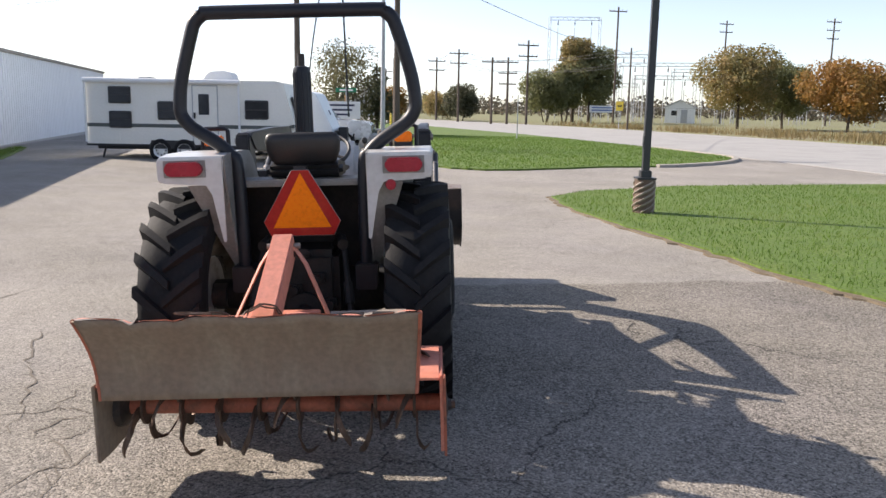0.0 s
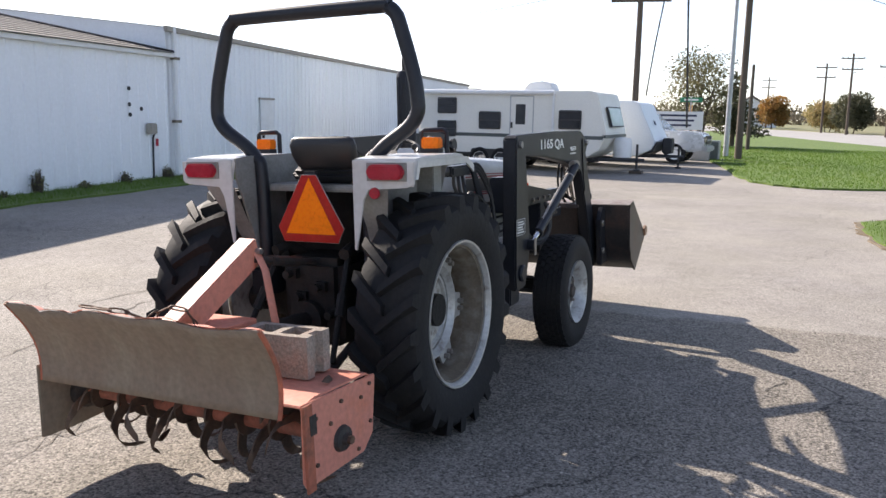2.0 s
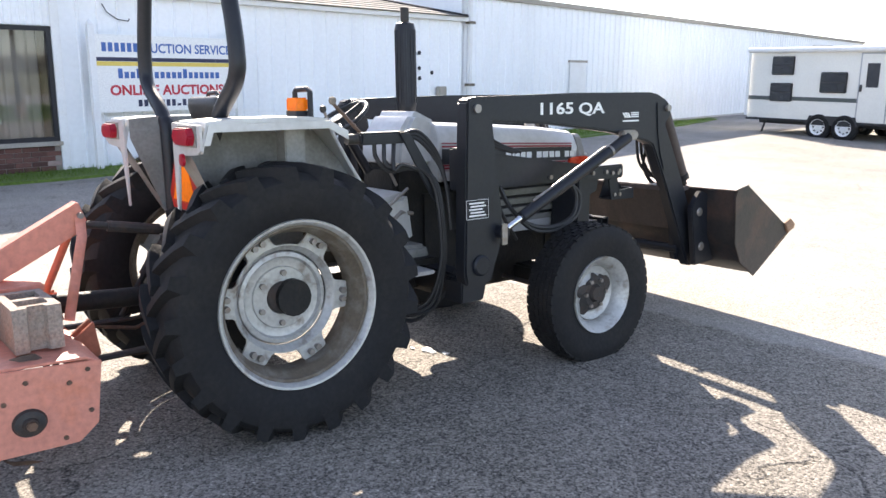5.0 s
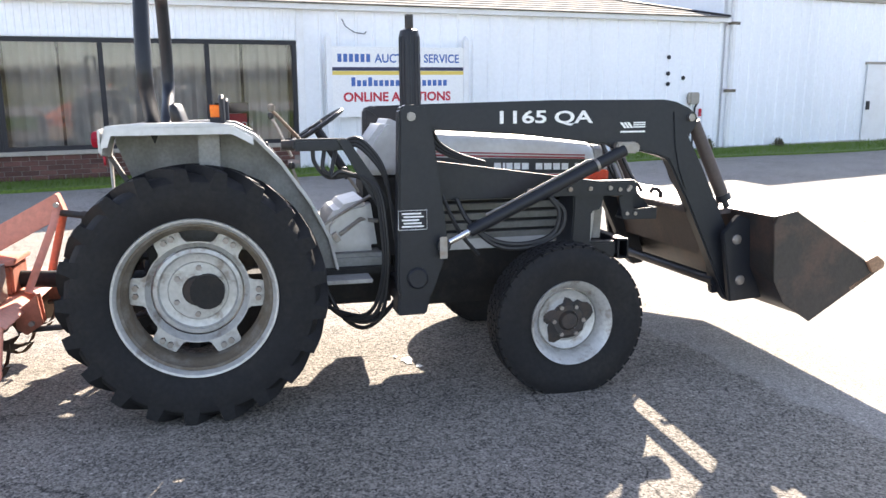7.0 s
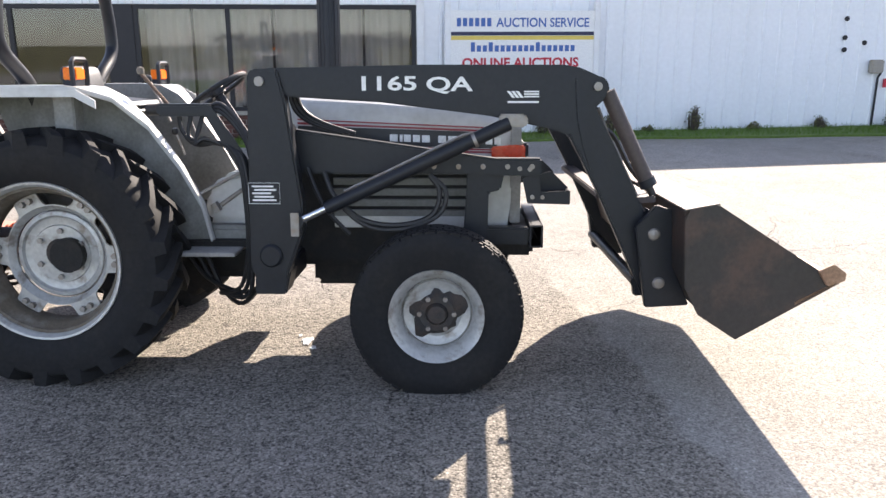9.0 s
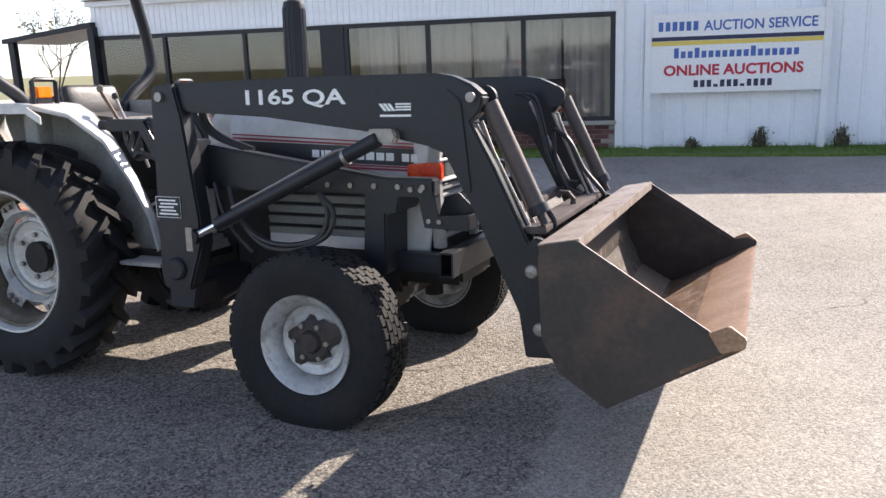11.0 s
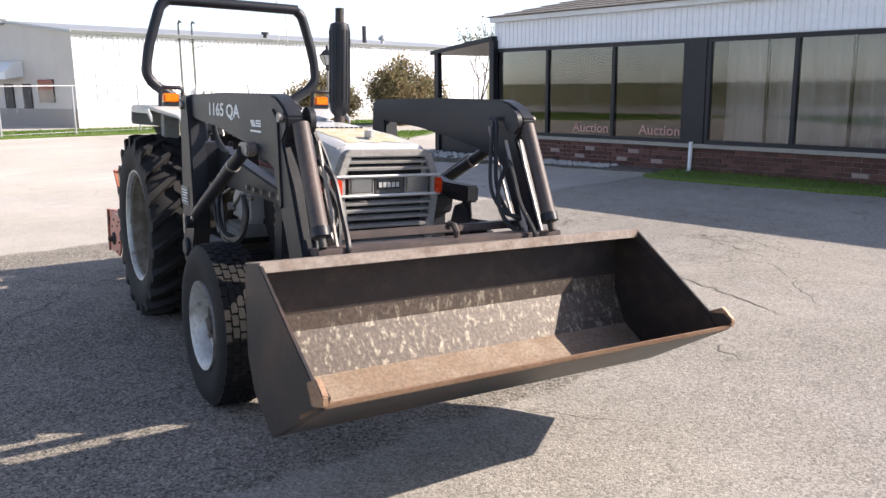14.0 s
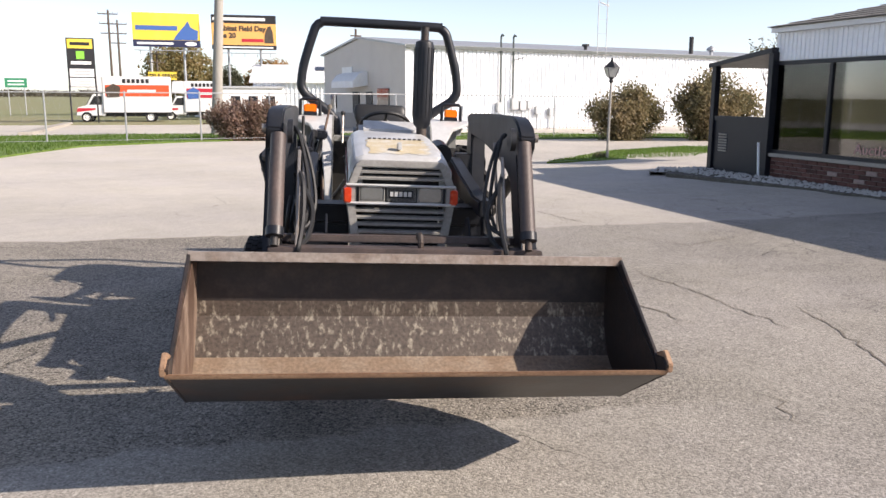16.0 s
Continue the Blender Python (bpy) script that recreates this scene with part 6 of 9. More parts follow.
for i in range(8):
    x = XL + 0.12 + i * 0.172
    part("tine_flange", Geo().lathe([(0.04, -0.006), (0.085, -0.006), (0.085, 0.006), (0.04, 0.006)], (x, -1.20, 0.325), "x", 18), M_TINE, tiller)
    for j in range(4):
        a0 = math.pi / 2 * j + i * 0.55
        s = 1 if (i + j) % 2 else -1
        pts, g = [], Geo()
        secs = []
        for k in range(9):
            t = k / 8
            r = 0.07 + 0.155 * min(1, t * 1.35) + 0.01 * t
            a = a0 + 0.95 * t * t
            xx = x + s * (0.012 + 0.06 * max(0, t - 0.55) / 0.45)
            if r > 0.233:
                r = 0.233
            w = 0.030 - 0.010 * t
            c, sn = math.cos(a), math.sin(a)
            ty, tz = -math.sin(a), math.cos(a)
            p = Vector((xx, -1.20 + r * c, 0.325 + r * sn))
            n = Vector((0, ty, tz)) if t < 0.55 else Vector((0, ty * 0.4 + c * 0.2, tz * 0.4 + sn * 0.2)).normalized()
            if p.z < 0.10:
                p.z = 0.10
            secs += [p + n * w + Vector((0.004, 0, 0)), p + n * w - Vector((0.004, 0, 0)), p - n * w - Vector((0.004, 0, 0)), p - n * w + Vector((0.004, 0, 0))]
        fs = [(k * 4 + q, k * 4 + (q + 1) % 4, k * 4 + 4 + (q + 1) % 4, k * 4 + 4 + q) for k in range(8) for q in range(4)] + [(0, 1, 2, 3), (32, 33, 34, 35)]
        part("tine", g.add(secs, fs), M_TINE, tiller, smooth=50)
# trailing shield with a dented upper edge
def shield(u, v):
    x = -0.695 + 1.375 * u
    zt = 0.838 + 0.006 * math.sin(u * 21) - 0.016 * math.exp(-((u - 0.17) / 0.018) ** 2) - 0.012 * math.exp(-((u - 0.30) / 0.02) ** 2)
    zb = 0.462
    z = zb + (zt - zb) * v
    y = -1.452 - 0.125 * v + 0.055 * math.sin(v * math.pi) - 0.01 * math.sin(u * 9) * v
    return (x + (0.035 - 0.035 * u * 2) * (1 - v) * 0.8, y, z)


us = [i / 48 for i in range(49)]
vv = [i / 10 for i in range(11)]
g = Geo().sheet(shield, us, vv)
sh = part("shield", g, M_BOARD, tiller, "dusty brown hinged rear shield, dented along the top", smooth=60)
md = sh.modifiers.new("thickness", "SOLIDIFY")
md.thickness, md.offset = 0.007, 1
g = Geo().sheet(lambda u, v: (shield(u, 1)[0], shield(u, 1)[1] - 0.003 + 0.035 * v + 0.006 * math.sin(u * 33) * v, shield(u, 1)[2] + 0.006 - 0.012 * v + 0.008 * math.sin(u * 40 + 1) * v), us, [0, 0.5, 1])
fl = part("shield_flange", g, M_TILLER, sh, "bent orange flange")
for sx, u in ((-1, 0.0), (1, 1.0)):
    part("shield_edge", Geo().tube([shield(u, v) for v in vv], 0.010, 6), M_TILLDIRT, sh)
# mast, braces, gearbox, chain case
mast = part("mast", Geo().add([(-0.045, -0.76, 0.93), (0.055, -0.76, 0.93), (0.055, -0.80, 1.045), (-0.045, -0.80, 1.045), (-0.055, -1.40, 0.60), (0.045, -1.40, 0.60), (0.045, -1.40, 0.73), (-0.055, -1.40, 0.73)], [(0, 1, 2, 3), (4, 7, 6, 5), (0, 4, 5, 1), (1, 5, 6, 2), (2, 6, 7, 3), (3, 7, 4, 0)]), M_TILLER, tiller, "pink-orange headstock beam", bevel=0.006)
for sx in (-1, 1):
    part("brace", Geo().tube([(0.055 * sx, -0.80, 0.98), (0.11 * sx, -0.81, 0.90), (0.27 * sx, -0.93, 0.57)], 0.022, 6, squash=0.35), M_TILLER, mast)
    part("hitch_bracket", Geo().prism([(-0.96, 0.50), (-0.86, 0.58), (-0.84, 0.42), (-0.92, 0.36), (-0.97, 0.40)], "x", 0.31 * sx, 0.335 * sx).prism([(-0.96, 0.50), (-0.86, 0.58), (-0.84, 0.42), (-0.92, 0.36), (-0.97, 0.40)], "x", 0.38 * sx, 0.405 * sx), M_TILLDIRT, tiller, bevel=0.004)
    part("hitch_pin", Geo().cyl((0.29 * sx, -0.89, 0.43), (0.43 * sx, -0.89, 0.43), 0.014, 10), M_BOLT, tiller)
part("mast_pin", Geo().cyl((-0.075, -0.80, 0.985), (0.085, -0.80, 0.985), 0.014, 10), M_BOLT, mast)
part("tiller_gearbox", Geo().span((-0.13, -1.24, 0.54), (0.17, -1.02, 0.70)), M_TILLDIRT, tiller, bevel=0.015)
part("gearbox_cap", Geo().span((-0.14, -1.22, 0.70), (0.20, -1.0, 0.725)), M_TILLER, tiller, bevel=0.004)
part("shield_post", Geo().span((0.13, -1.42, 0.54), (0.23, -1.32, 0.73)), M_TILLDIRT, tiller, bevel=0.008)
part("cap_ring", Geo().lathe([(0.02, 0.232), (0.045, 0.232), (0.045, 0.24), (0.02, 0.24)], (0, -1.37, 0.655), "x", 16), M_TILLDIRT, tiller)
# chain slung over the mast
g = Geo()
links = [(-0.30, -1.52, 0.845), (-0.24, -1.50, 0.838), (-0.18, -1.48, 0.83), (-0.12, -1.44, 0.815), (-0.075, -1.38, 0.775), (-0.06, -1.33, 0.80), (-0.01, -1.31, 0.822), (0.05, -1.28, 0.805), (0.07, -1.26, 0.76), (0.09, -1.25, 0.72)]
for k in range(len(links) - 1):
    a, b = Vector(links[k]), Vector(links[k + 1])
    d = (b - a).normalized()
    up = d.cross(Vector((0, 0, 1)) if k % 2 else Vector((1, 0.3, 0.2))).normalized()
    m0 = (a + b) / 2
    hl = (b - a).length * 0.62
    g.tube([m0 + d * hl * math.cos(q) + up * 0.013 * math.sin(q) for q in [2 * math.pi * w / 10 for w in range(11)]], 0.004, 5)
part("chain", g, M_TINE, tiller, "rusty steel chain")
settle(tiller, lambda p: (p.x - 0.015, p.y + 0.02, 0.566 + (1.035 if p.z > 0.545 else 0.9) * (p.z - 0.545)))


def block(m, label):
    """A hollow block: one outline with two cores and a notched end, drawn up."""
    rnd = random.Random(3)
    w, d = 0.185, 0.095
    out = [(-w, -d), (w, -d), (w, -0.04), (w - 0.035, -0.03), (w - 0.035, 0.03), (w, 0.04), (w, d), (0.09, d)]
    core1 = [(0.09, 0.062), (0.125, 0.055), (0.125, -0.058), (0.02, -0.058), (0.02, 0.062)]
    core2 = [(-0.09, 0.062), (-0.02, 0.062), (-0.02, -0.058), (-0.145, -0.058), (-0.145, 0.062)]
    poly = out + core1 + [(0.0899, 0.062), (0.0899, d), (-0.09, d)] + core2 + [(-0.0901, 0.062), (-0.0901, d), (-w, d)]
    return tagged(part("concrete_block", Geo().prism([(x + rnd.uniform(-0.004, 0.004) * (abs(x) > 0.15), y) for x, y in poly], "z", 0, 0.188), M_BLOCK, None, bevel=0.0, m=m), label, "concrete block")


block(LEAN @ pose(0.415, -1.095, 0.570, 0, 0, 2) @ Matrix.Scale(0.95, 4), "rough grey concrete block stained orange, lying on the tiller deck")

# ---- far things: materials ----
def leaf_material(name, cols, rough=0.65):
    """Leaves whose colour changes from clump to clump and from leaf to leaf."""
    mt = bpy.data.materials.new(name)
    mt.use_nodes = True
    nt = mt.node_tree
    bs = nt.nodes["Principled BSDF"]
    tc = nt.nodes.new("ShaderNodeTexCoord")
    nz = nt.nodes.new("ShaderNodeTexNoise")
    nz.inputs["Scale"].default_value, nz.inputs["Detail"].default_value = 0.55, 3
    nt.links.new(tc.outputs["Object"], nz.inputs["Vector"])
    gm = nt.nodes.new("ShaderNodeNewGeometry")
    ad = nt.nodes.new("ShaderNodeMath")
    ad.operation = "MULTIPLY_ADD"
    ad.inputs[1].default_value = 0.45
    nt.links.new(gm.outputs["Random Per Island"], ad.inputs[0])
    sb = nt.nodes.new("ShaderNodeMapRange")
    for k, q in (("From Min", 0.3), ("From Max", 0.7), ("To Min", -0.05), ("To Max", 0.6)):
        sb.inputs[k].default_value = q
    nt.links.new(nz.outputs[0], sb.inputs["Value"])
    nt.links.new(sb.outputs[0], ad.inputs[2])
    cr = nt.nodes.new("ShaderNodeValToRGB")
    els = cr.color_ramp.elements
    els[0].position, els[0].color = 0.0, (*cols[0], 1)
    els[1].position, els[1].color = 1.0, (*cols[-1], 1)
    for i, c in enumerate(cols[1:-1]):
        e = els.new((i + 1) / (len(cols) - 1))
        e.color = (*c, 1)
    nt.links.new(ad.outputs[0], cr.inputs[0])
    nt.links.new(cr.outputs[0], bs.inputs["Base Color"])
    bs.inputs["Roughness"].default_value = rough
    tl = nt.nodes.new("ShaderNodeBsdfTranslucent")
    nt.links.new(cr.outputs[0], tl.inputs[0])
    mx = nt.nodes.new("ShaderNodeMixShader")
    mx.inputs[0].default_value = 0.55
    nt.links.new(bs.outputs[0], mx.inputs[1])
    nt.links.new(tl.outputs[0], mx.inputs[2])
    nt.links.new(mx.outputs[0], nt.nodes["Material Output"].inputs[0])
    return mt


M_BARK = surface("tree_bark", (0.085, 0.065, 0.05), 0.95, spots=(0.05, 0.04, 0.03), amount=0.7, scale=5, streak=(1, 1, 0.25), bump=0.6)
# Gold, green, red and dry leaves are paled to stand in for haze.
M_LEAFGOLD = leaf_material("turning_leaves", [(0.16, 0.16, 0.07), (0.25, 0.225, 0.095), (0.34, 0.26, 0.115), (0.40, 0.28, 0.135)])
M_LEAFGREEN = leaf_material("green_leaves", [(0.12, 0.135, 0.065), (0.19, 0.20, 0.09), (0.25, 0.24, 0.115)])
M_LEAFORANGE = leaf_material("orange_leaves", [(0.14, 0.12, 0.04), (0.32, 0.18, 0.05), (0.42, 0.22, 0.07)])
M_LEAFDARK = leaf_material("dark_conifer_needles", [(0.05, 0.06, 0.035), (0.085, 0.09, 0.05), (0.13, 0.12, 0.07)])
M_LEAFRED = leaf_material("reddish_shrub_leaves", [(0.09, 0.085, 0.05), (0.22, 0.15, 0.11), (0.36, 0.24, 0.19), (0.50, 0.39, 0.32)])
M_LEAFDRY = leaf_material("dry_shrub_leaves", [(0.09, 0.09, 0.05), (0.20, 0.175, 0.09), (0.33, 0.26, 0.145), (0.42, 0.34, 0.23)])
M_STRAW = leaf_material("dry_grass", [(0.13, 0.11, 0.04), (0.25, 0.19, 0.09), (0.34, 0.27, 0.15)])
M_GRASS = leaf_material("green_grass", [(0.075, 0.145, 0.018), (0.095, 0.18, 0.022), (0.12, 0.20, 0.028), (0.165, 0.205, 0.05)])
M_LEAFGREY = leaf_material("thin_grey_green_leaves", [(0.085, 0.09, 0.045), (0.14, 0.135, 0.07), (0.20, 0.17, 0.10)])
# Distance haze is mixed into the leaf colours of the horizon woods.
M_WOODS = leaf_material("hazy_far_leaves", [(0.075, 0.08, 0.06), (0.12, 0.105, 0.075), (0.16, 0.125, 0.085)])
M_POLE = surface("weathered_pole_wood", (0.115, 0.09, 0.07), 0.95, spots=(0.07, 0.055, 0.045), amount=0.7, scale=4, streak=(2, 2, 0.2), bump=0.3)
M_GALV = surface("galvanised_steel", (0.42, 0.43, 0.44), 0.5, 0.6, amount=0.3, scale=6, bump=0.03)
M_WIRE = surface("cable_black", (0.03, 0.03, 0.03), 0.6, bump=0)
M_BRONZEPOLE = surface("dark_bronze_pole", (0.035, 0.037, 0.042), 0.42, 0.2, spots=(0.07, 0.07, 0.07), amount=0.4, scale=3, bump=0.04)
M_RVSKIN = surface("cream_trailer_skin", (0.78, 0.77, 0.71), 0.38, spots=(0.68, 0.67, 0.61), amount=0.4, scale=1.2, fine=20, fine_amount=0.03, bump=0.03)
M_RVWHITE = surface("white_trailer_skin", (0.78, 0.82, 0.85), 0.35, spots=(0.70, 0.74, 0.77), amount=0.4, scale=1.2, fine=20, fine_amount=0.03, bump=0.03)
M_RVSTRIPE = surface("grey_green_stripe", (0.085, 0.10, 0.095), 0.45, amount=0.2, bump=0.02)
M_DARKPANE = surface("dark_tinted_pane", (0.02, 0.021, 0.024), 0.08, spots=(0.05, 0.05, 0.055), amount=0.5, scale=3, bump=0, coat=0.4)
M_PALEGREEN = surface("pale_green_screen_print", (0.36, 0.50, 0.42), 0.3, spots=(0.62, 0.66, 0.62), amount=0.9, scale=7, bump=0, coat=0.4)
M_CARPAINT = surface("pale_car_paint", (0.60, 0.62, 0.64), 0.25, 0.25, amount=0.1, scale=2, bump=0, coat=0.6)
M_PLASTIC = surface("black_plastic", (0.03, 0.03, 0.032), 0.55, amount=0.3, bump=0.05)
M_BEIGE = surface("beige_metal_siding", (0.58, 0.545, 0.50), 0.6, spots=(0.49, 0.46, 0.42), amount=0.4, scale=1, bump=0.05)
M_RUBBLE = surface("stone_veneer", (0.36, 0.33, 0.30), 0.9, spots=(0.36, 0.33, 0.3), amount=0.8, scale=6, bump=0.6)
M_SIGNYEL = surface("sign_yellow", (0.85, 0.60, 0.06), 0.5, spots=(0.80, 0.62, 0.16), amount=0.4, scale=0.4, bump=0)
M_SIGNORANGE = surface("sign_orange", (0.80, 0.42, 0.12), 0.5, spots=(0.74, 0.46, 0.2), amount=0.4, scale=0.4, bump=0)
M_SIGNBLACK = surface("sign_black", (0.018, 0.018, 0.02), 0.45, amount=0.2, bump=0)
M_SIGNGREEN = surface("sign_green", (0.22, 0.58, 0.06), 0.5, amount=0.1, bump=0)
M_ROADGREEN = surface("road_sign_green", (0.02, 0.22, 0.11), 0.5, amount=0.1, bump=0)
M_TRUCKORANGE = surface("truck_orange_band", (0.72, 0.10, 0.03), 0.4, amount=0.2, bump=0)
M_CONCPOLE = surface("spun_concrete_pole", (0.33, 0.31, 0.28), 0.85, spots=(0.17, 0.16, 0.14), amount=0.5, scale=4, streak=(1, 1, 0.2), bump=0.15)
M_LANTERN = surface("lantern_glass", (0.40, 0.40, 0.38), 0.2, amount=0.3, scale=20, bump=0, coat=0.5)
M_BROWNPIPE = surface("brown_base_paint", (0.13, 0.085, 0.06), 0.8, spots=(0.2, 0.15, 0.12), amount=0.6, scale=9, bump=0.15)
M_PALEPIPE = surface("pale_concrete_base", (0.30, 0.25, 0.21), 0.85, spots=(0.2, 0.16, 0.13), amount=0.6, scale=9, bump=0.2)


# ---- plants ----
def leaves(rnd, blobs, count, size, flat=0.6, core=0.45):
    """Small four-sided leaves about the shells of some blobs (x, y, z, rx, ry, rz)."""
    g = Geo()
    weights = [b[3] * b[4] + b[3] * b[5] for b in blobs]
    for b in rnd.choices(blobs, weights, k=count):
        d = Vector((rnd.gauss(0, 1), rnd.gauss(0, 1), rnd.gauss(0, 1))).normalized()
        r = (core + (1 - core) * rnd.random() ** 0.6) * rnd.uniform(0.86, 1.1)
        c = Vector((b[0] + d.x * b[3] * r, b[1] + d.y * b[4] * r, b[2] + d.z * b[5] * r))
        n = (d * 0.8 + Vector((rnd.gauss(0, 0.6), rnd.gauss(0, 0.6), rnd.gauss(0.2, 0.6)))).normalized()
        a = n.orthogonal().normalized()
        a = (a * math.cos(r * 40) + n.cross(a) * math.sin(r * 40)).normalized()
        w = n.cross(a)
        s = size * rnd.uniform(0.6, 1.35)
        g.add([c - a * s, c + w * s * flat, c + a * s, c - w * s * flat], [(0, 1, 2, 3)])
    return g


def crown_blobs(rnd, h, width, low, n):
    """Lumps that fill a crown from height low to h."""
    out = []
    for i in range(n):
        k = (i + 0.5) / n
        z = low + (h - low) * (0.16 + 0.72 * k)
        spread = width / 2 * math.sin(math.pi * (0.18 + 0.70 * k)) * rnd.uniform(0.45, 0.78)
        a = i * 2.4 + rnd.uniform(-0.5, 0.5)
        r = width * rnd.uniform(0.17, 0.26)
        out.append((spread * math.cos(a), spread * math.sin(a), z, r, r, r * rnd.uniform(0.7, 0.95)))
    return out


def tree(name, x, y, h, width, low, mat, label, seed, count=5200, size=0.2, stems=1, n=15, stretch=1.0):
    rnd = random.Random(seed)
    ob = thing(name, pose(x, y, 0.0), label, "tree")
    blobs = crown_blobs(rnd, h, width, low, n)
    g = Geo()
    r0 = max(0.09, h * 0.022)
    tops = []
    for s in range(stems):
        a = s * 2.3 + 0.4
        lean = 0.0 if stems == 1 else width * 0.16
        base = Vector((math.cos(a), math.sin(a), 0)) * (0 if stems == 1 else 0.25)
        top = Vector((lean * math.cos(a), lean * math.sin(a), low + (h - low) * 0.55))
        mid = base.lerp(top, 0.5) + Vector((rnd.uniform(-0.1, 0.1), rnd.uniform(-0.1, 0.1), 0))
        g.tube([base - Vector((0, 0, 0.1)), mid, top], r0 / stems ** 0.5, 9, r2=r0 * 0.35)
        tops.append((mid, top))
    for i, b in enumerate(blobs):
        mid, top = tops[i % stems]
        st = mid.lerp(top, rnd.uniform(0.0, 0.8))
        g.tube([st, st.lerp(Vector(b[:3]), 0.55) + Vector((0, 0, 0.15)), Vector(b[:3])], r0 * 0.38, 6, r2=0.02)
    part("trunk", g, M_BARK, ob)
    part("crown", leaves(rnd, blobs, int(count * 2.2), size * 0.66), mat, ob, smooth=0)
    return ob


def conifer(x, y, h, width, mat, label, seed, count=3800, size=0.16, low=0.6):
    rnd = random.Random(seed)
    ob = thing("tree", pose(x, y, 0.0), label, "tree")
    g = Geo().tube([(0, 0, -0.1), (0.05, 0, h * 0.5), (0, 0, h)], 0.14, 8, r2=0.02)
    blobs = []
    for i in range(34):
        k = i / 34
        z = low + (h - low) * k
        r = width / 2 * (1 - k) ** 0.8 * rnd.uniform(0.5, 1.0)
        a = i * 2.4
        tip = (r * math.cos(a), r * math.sin(a), z + 0.12 * r)
        g.tube([(0, 0, z), tip], 0.035, 5, r2=0.01)
        blobs.append((tip[0] * 0.62, tip[1] * 0.62, tip[2], r * 0.5 + 0.12, r * 0.5 + 0.12, 0.2 + 0.05 * r))
    part("trunk", g, M_BARK, ob)
    part("crown", leaves(rnd, blobs, count, size, 0.35, 0.2), mat, ob, smooth=0)
    return ob


def shrub(x, y, wx, wy, h, mat, label, seed, count=5000, size=0.06):
    """Many thin stems from one stool, with small leaves along them."""
    rnd = random.Random(seed)
    ob = thing("shrub", pose(x, y, 0.03), label, "shrub")
    g, lv = Geo(), Geo()
    stems = []
    for i in range(46):
        a = rnd.uniform(0, 2 * math.pi)
        k = rnd.random() ** 0.6
        hh = h * (1.04 - 0.42 * k * k) * rnd.uniform(0.72, 1.06)
        root = Vector((math.cos(a) * wx * 0.22 * k, math.sin(a) * wy * 0.22 * k, -0.05))
        tip = Vector((math.cos(a) * wx * 0.5 * k, math.sin(a) * wy * 0.5 * k, hh))
        mid = root.lerp(tip, 0.55) + Vector((math.cos(a) * 0.1 * wx * k, math.sin(a) * 0.1 * wy * k, 0.08 * h))
        g.tube([root, mid, tip], 0.016, 5, r2=0.004)
        stems.append((root, mid, tip))
    for i in range(count):
        root, mid, tip = rnd.choice(stems)
        q = rnd.random() ** 0.75
        p = (root.lerp(mid, q * 2) if q < 0.5 else mid.lerp(tip, q * 2 - 1)) + Vector((rnd.gauss(0, h * 0.085), rnd.gauss(0, h * 0.085), rnd.gauss(0, h * 0.06)))
        p.z = max(0.03, p.z)
        n = Vector((rnd.gauss(0, 1), rnd.gauss(0, 1), rnd.gauss(0.4, 1))).normalized()
        a = n.orthogonal().normalized()
        w = n.cross(a)
        s = size * rnd.uniform(0.6, 1.4)
        lv.add([p - a * s, p + w * s * 0.55, p + a * s, p - w * s * 0.55], [(0, 1, 2, 3)])
    tagged(part("stem", g, M_BARK, ob), kind="stuff")
    part("foliage", lv, mat, ob, smooth=0)
    return ob


def inside(poly, x, y):
    hit = False
    for i, p in enumerate(poly):
        q = poly[i - 1]
        if (p[1] > y) != (q[1] > y) and x < (q[0] - p[0]) * (y - p[1]) / (q[1] - p[1]) + p[0]:
            hit = not hit
    return hit


def blades(name, poly, z, count, h, mat, label, seed, width=0.006, where=None):
    """Grass blades strewn over an outline."""
    rnd = random.Random(seed)
    g = Geo()
    xs, ys = [p[0] for p in poly], [p[1] for p in poly]
    made = 0
    while made < count:
        x, y = rnd.uniform(min(xs), max(xs)), rnd.uniform(min(ys), max(ys))
        made += 1
        if not inside(poly, x, y) or (where and rnd.random() > where(x, y)):
            continue
        hh = h * rnd.uniform(0.5, 1.4)
        a = rnd.uniform(0, math.pi)
        dx, dy = math.cos(a) * width * rnd.uniform(0.7, 1.5), math.sin(a) * width
        lx, ly = rnd.gauss(0, hh * 0.35), rnd.gauss(0, hh * 0.35)
        g.add([(x - dx, y - dy, z - 0.01), (x + dx, y + dy, z - 0.01), (x + lx, y + ly, z + hh)], [(0, 1, 2)])
    ob = part(name, g, mat, smooth=0)
    return tagged(ob, label, "grass", kind="stuff")


# ---- across the road ----
tree("tree", 32.6, 78.4, 7.9, 8.6, 1.6, M_LEAFGOLD, "broad round tree with leaves turning orange on the verge", 11, 7500, 0.22)
tree("tree", 38.9, 82.3, 6.7, 7.4, 1.5, M_LEAFGREEN, "dense dark green tree beside the road", 12, 6000, 0.22)
tree("tree", 40.2, 71.2, 6.3, 9.0, 1.6, M_LEAFORANGE, "broad low tree with orange autumn leaves", 13, 6500, 0.22)
tree("tree", 23.4, 108.6, 10.6, 9.0, 2.0, M_LEAFGREEN, "tall tree with olive green crown by the road", 14, 7000, 0.26)
tree("tree", 21.0, 108.0, 11.6, 6.0, 4.0, M_LEAFGOLD, "tall tree with yellowing crown by the road", 15, 4500, 0.26)
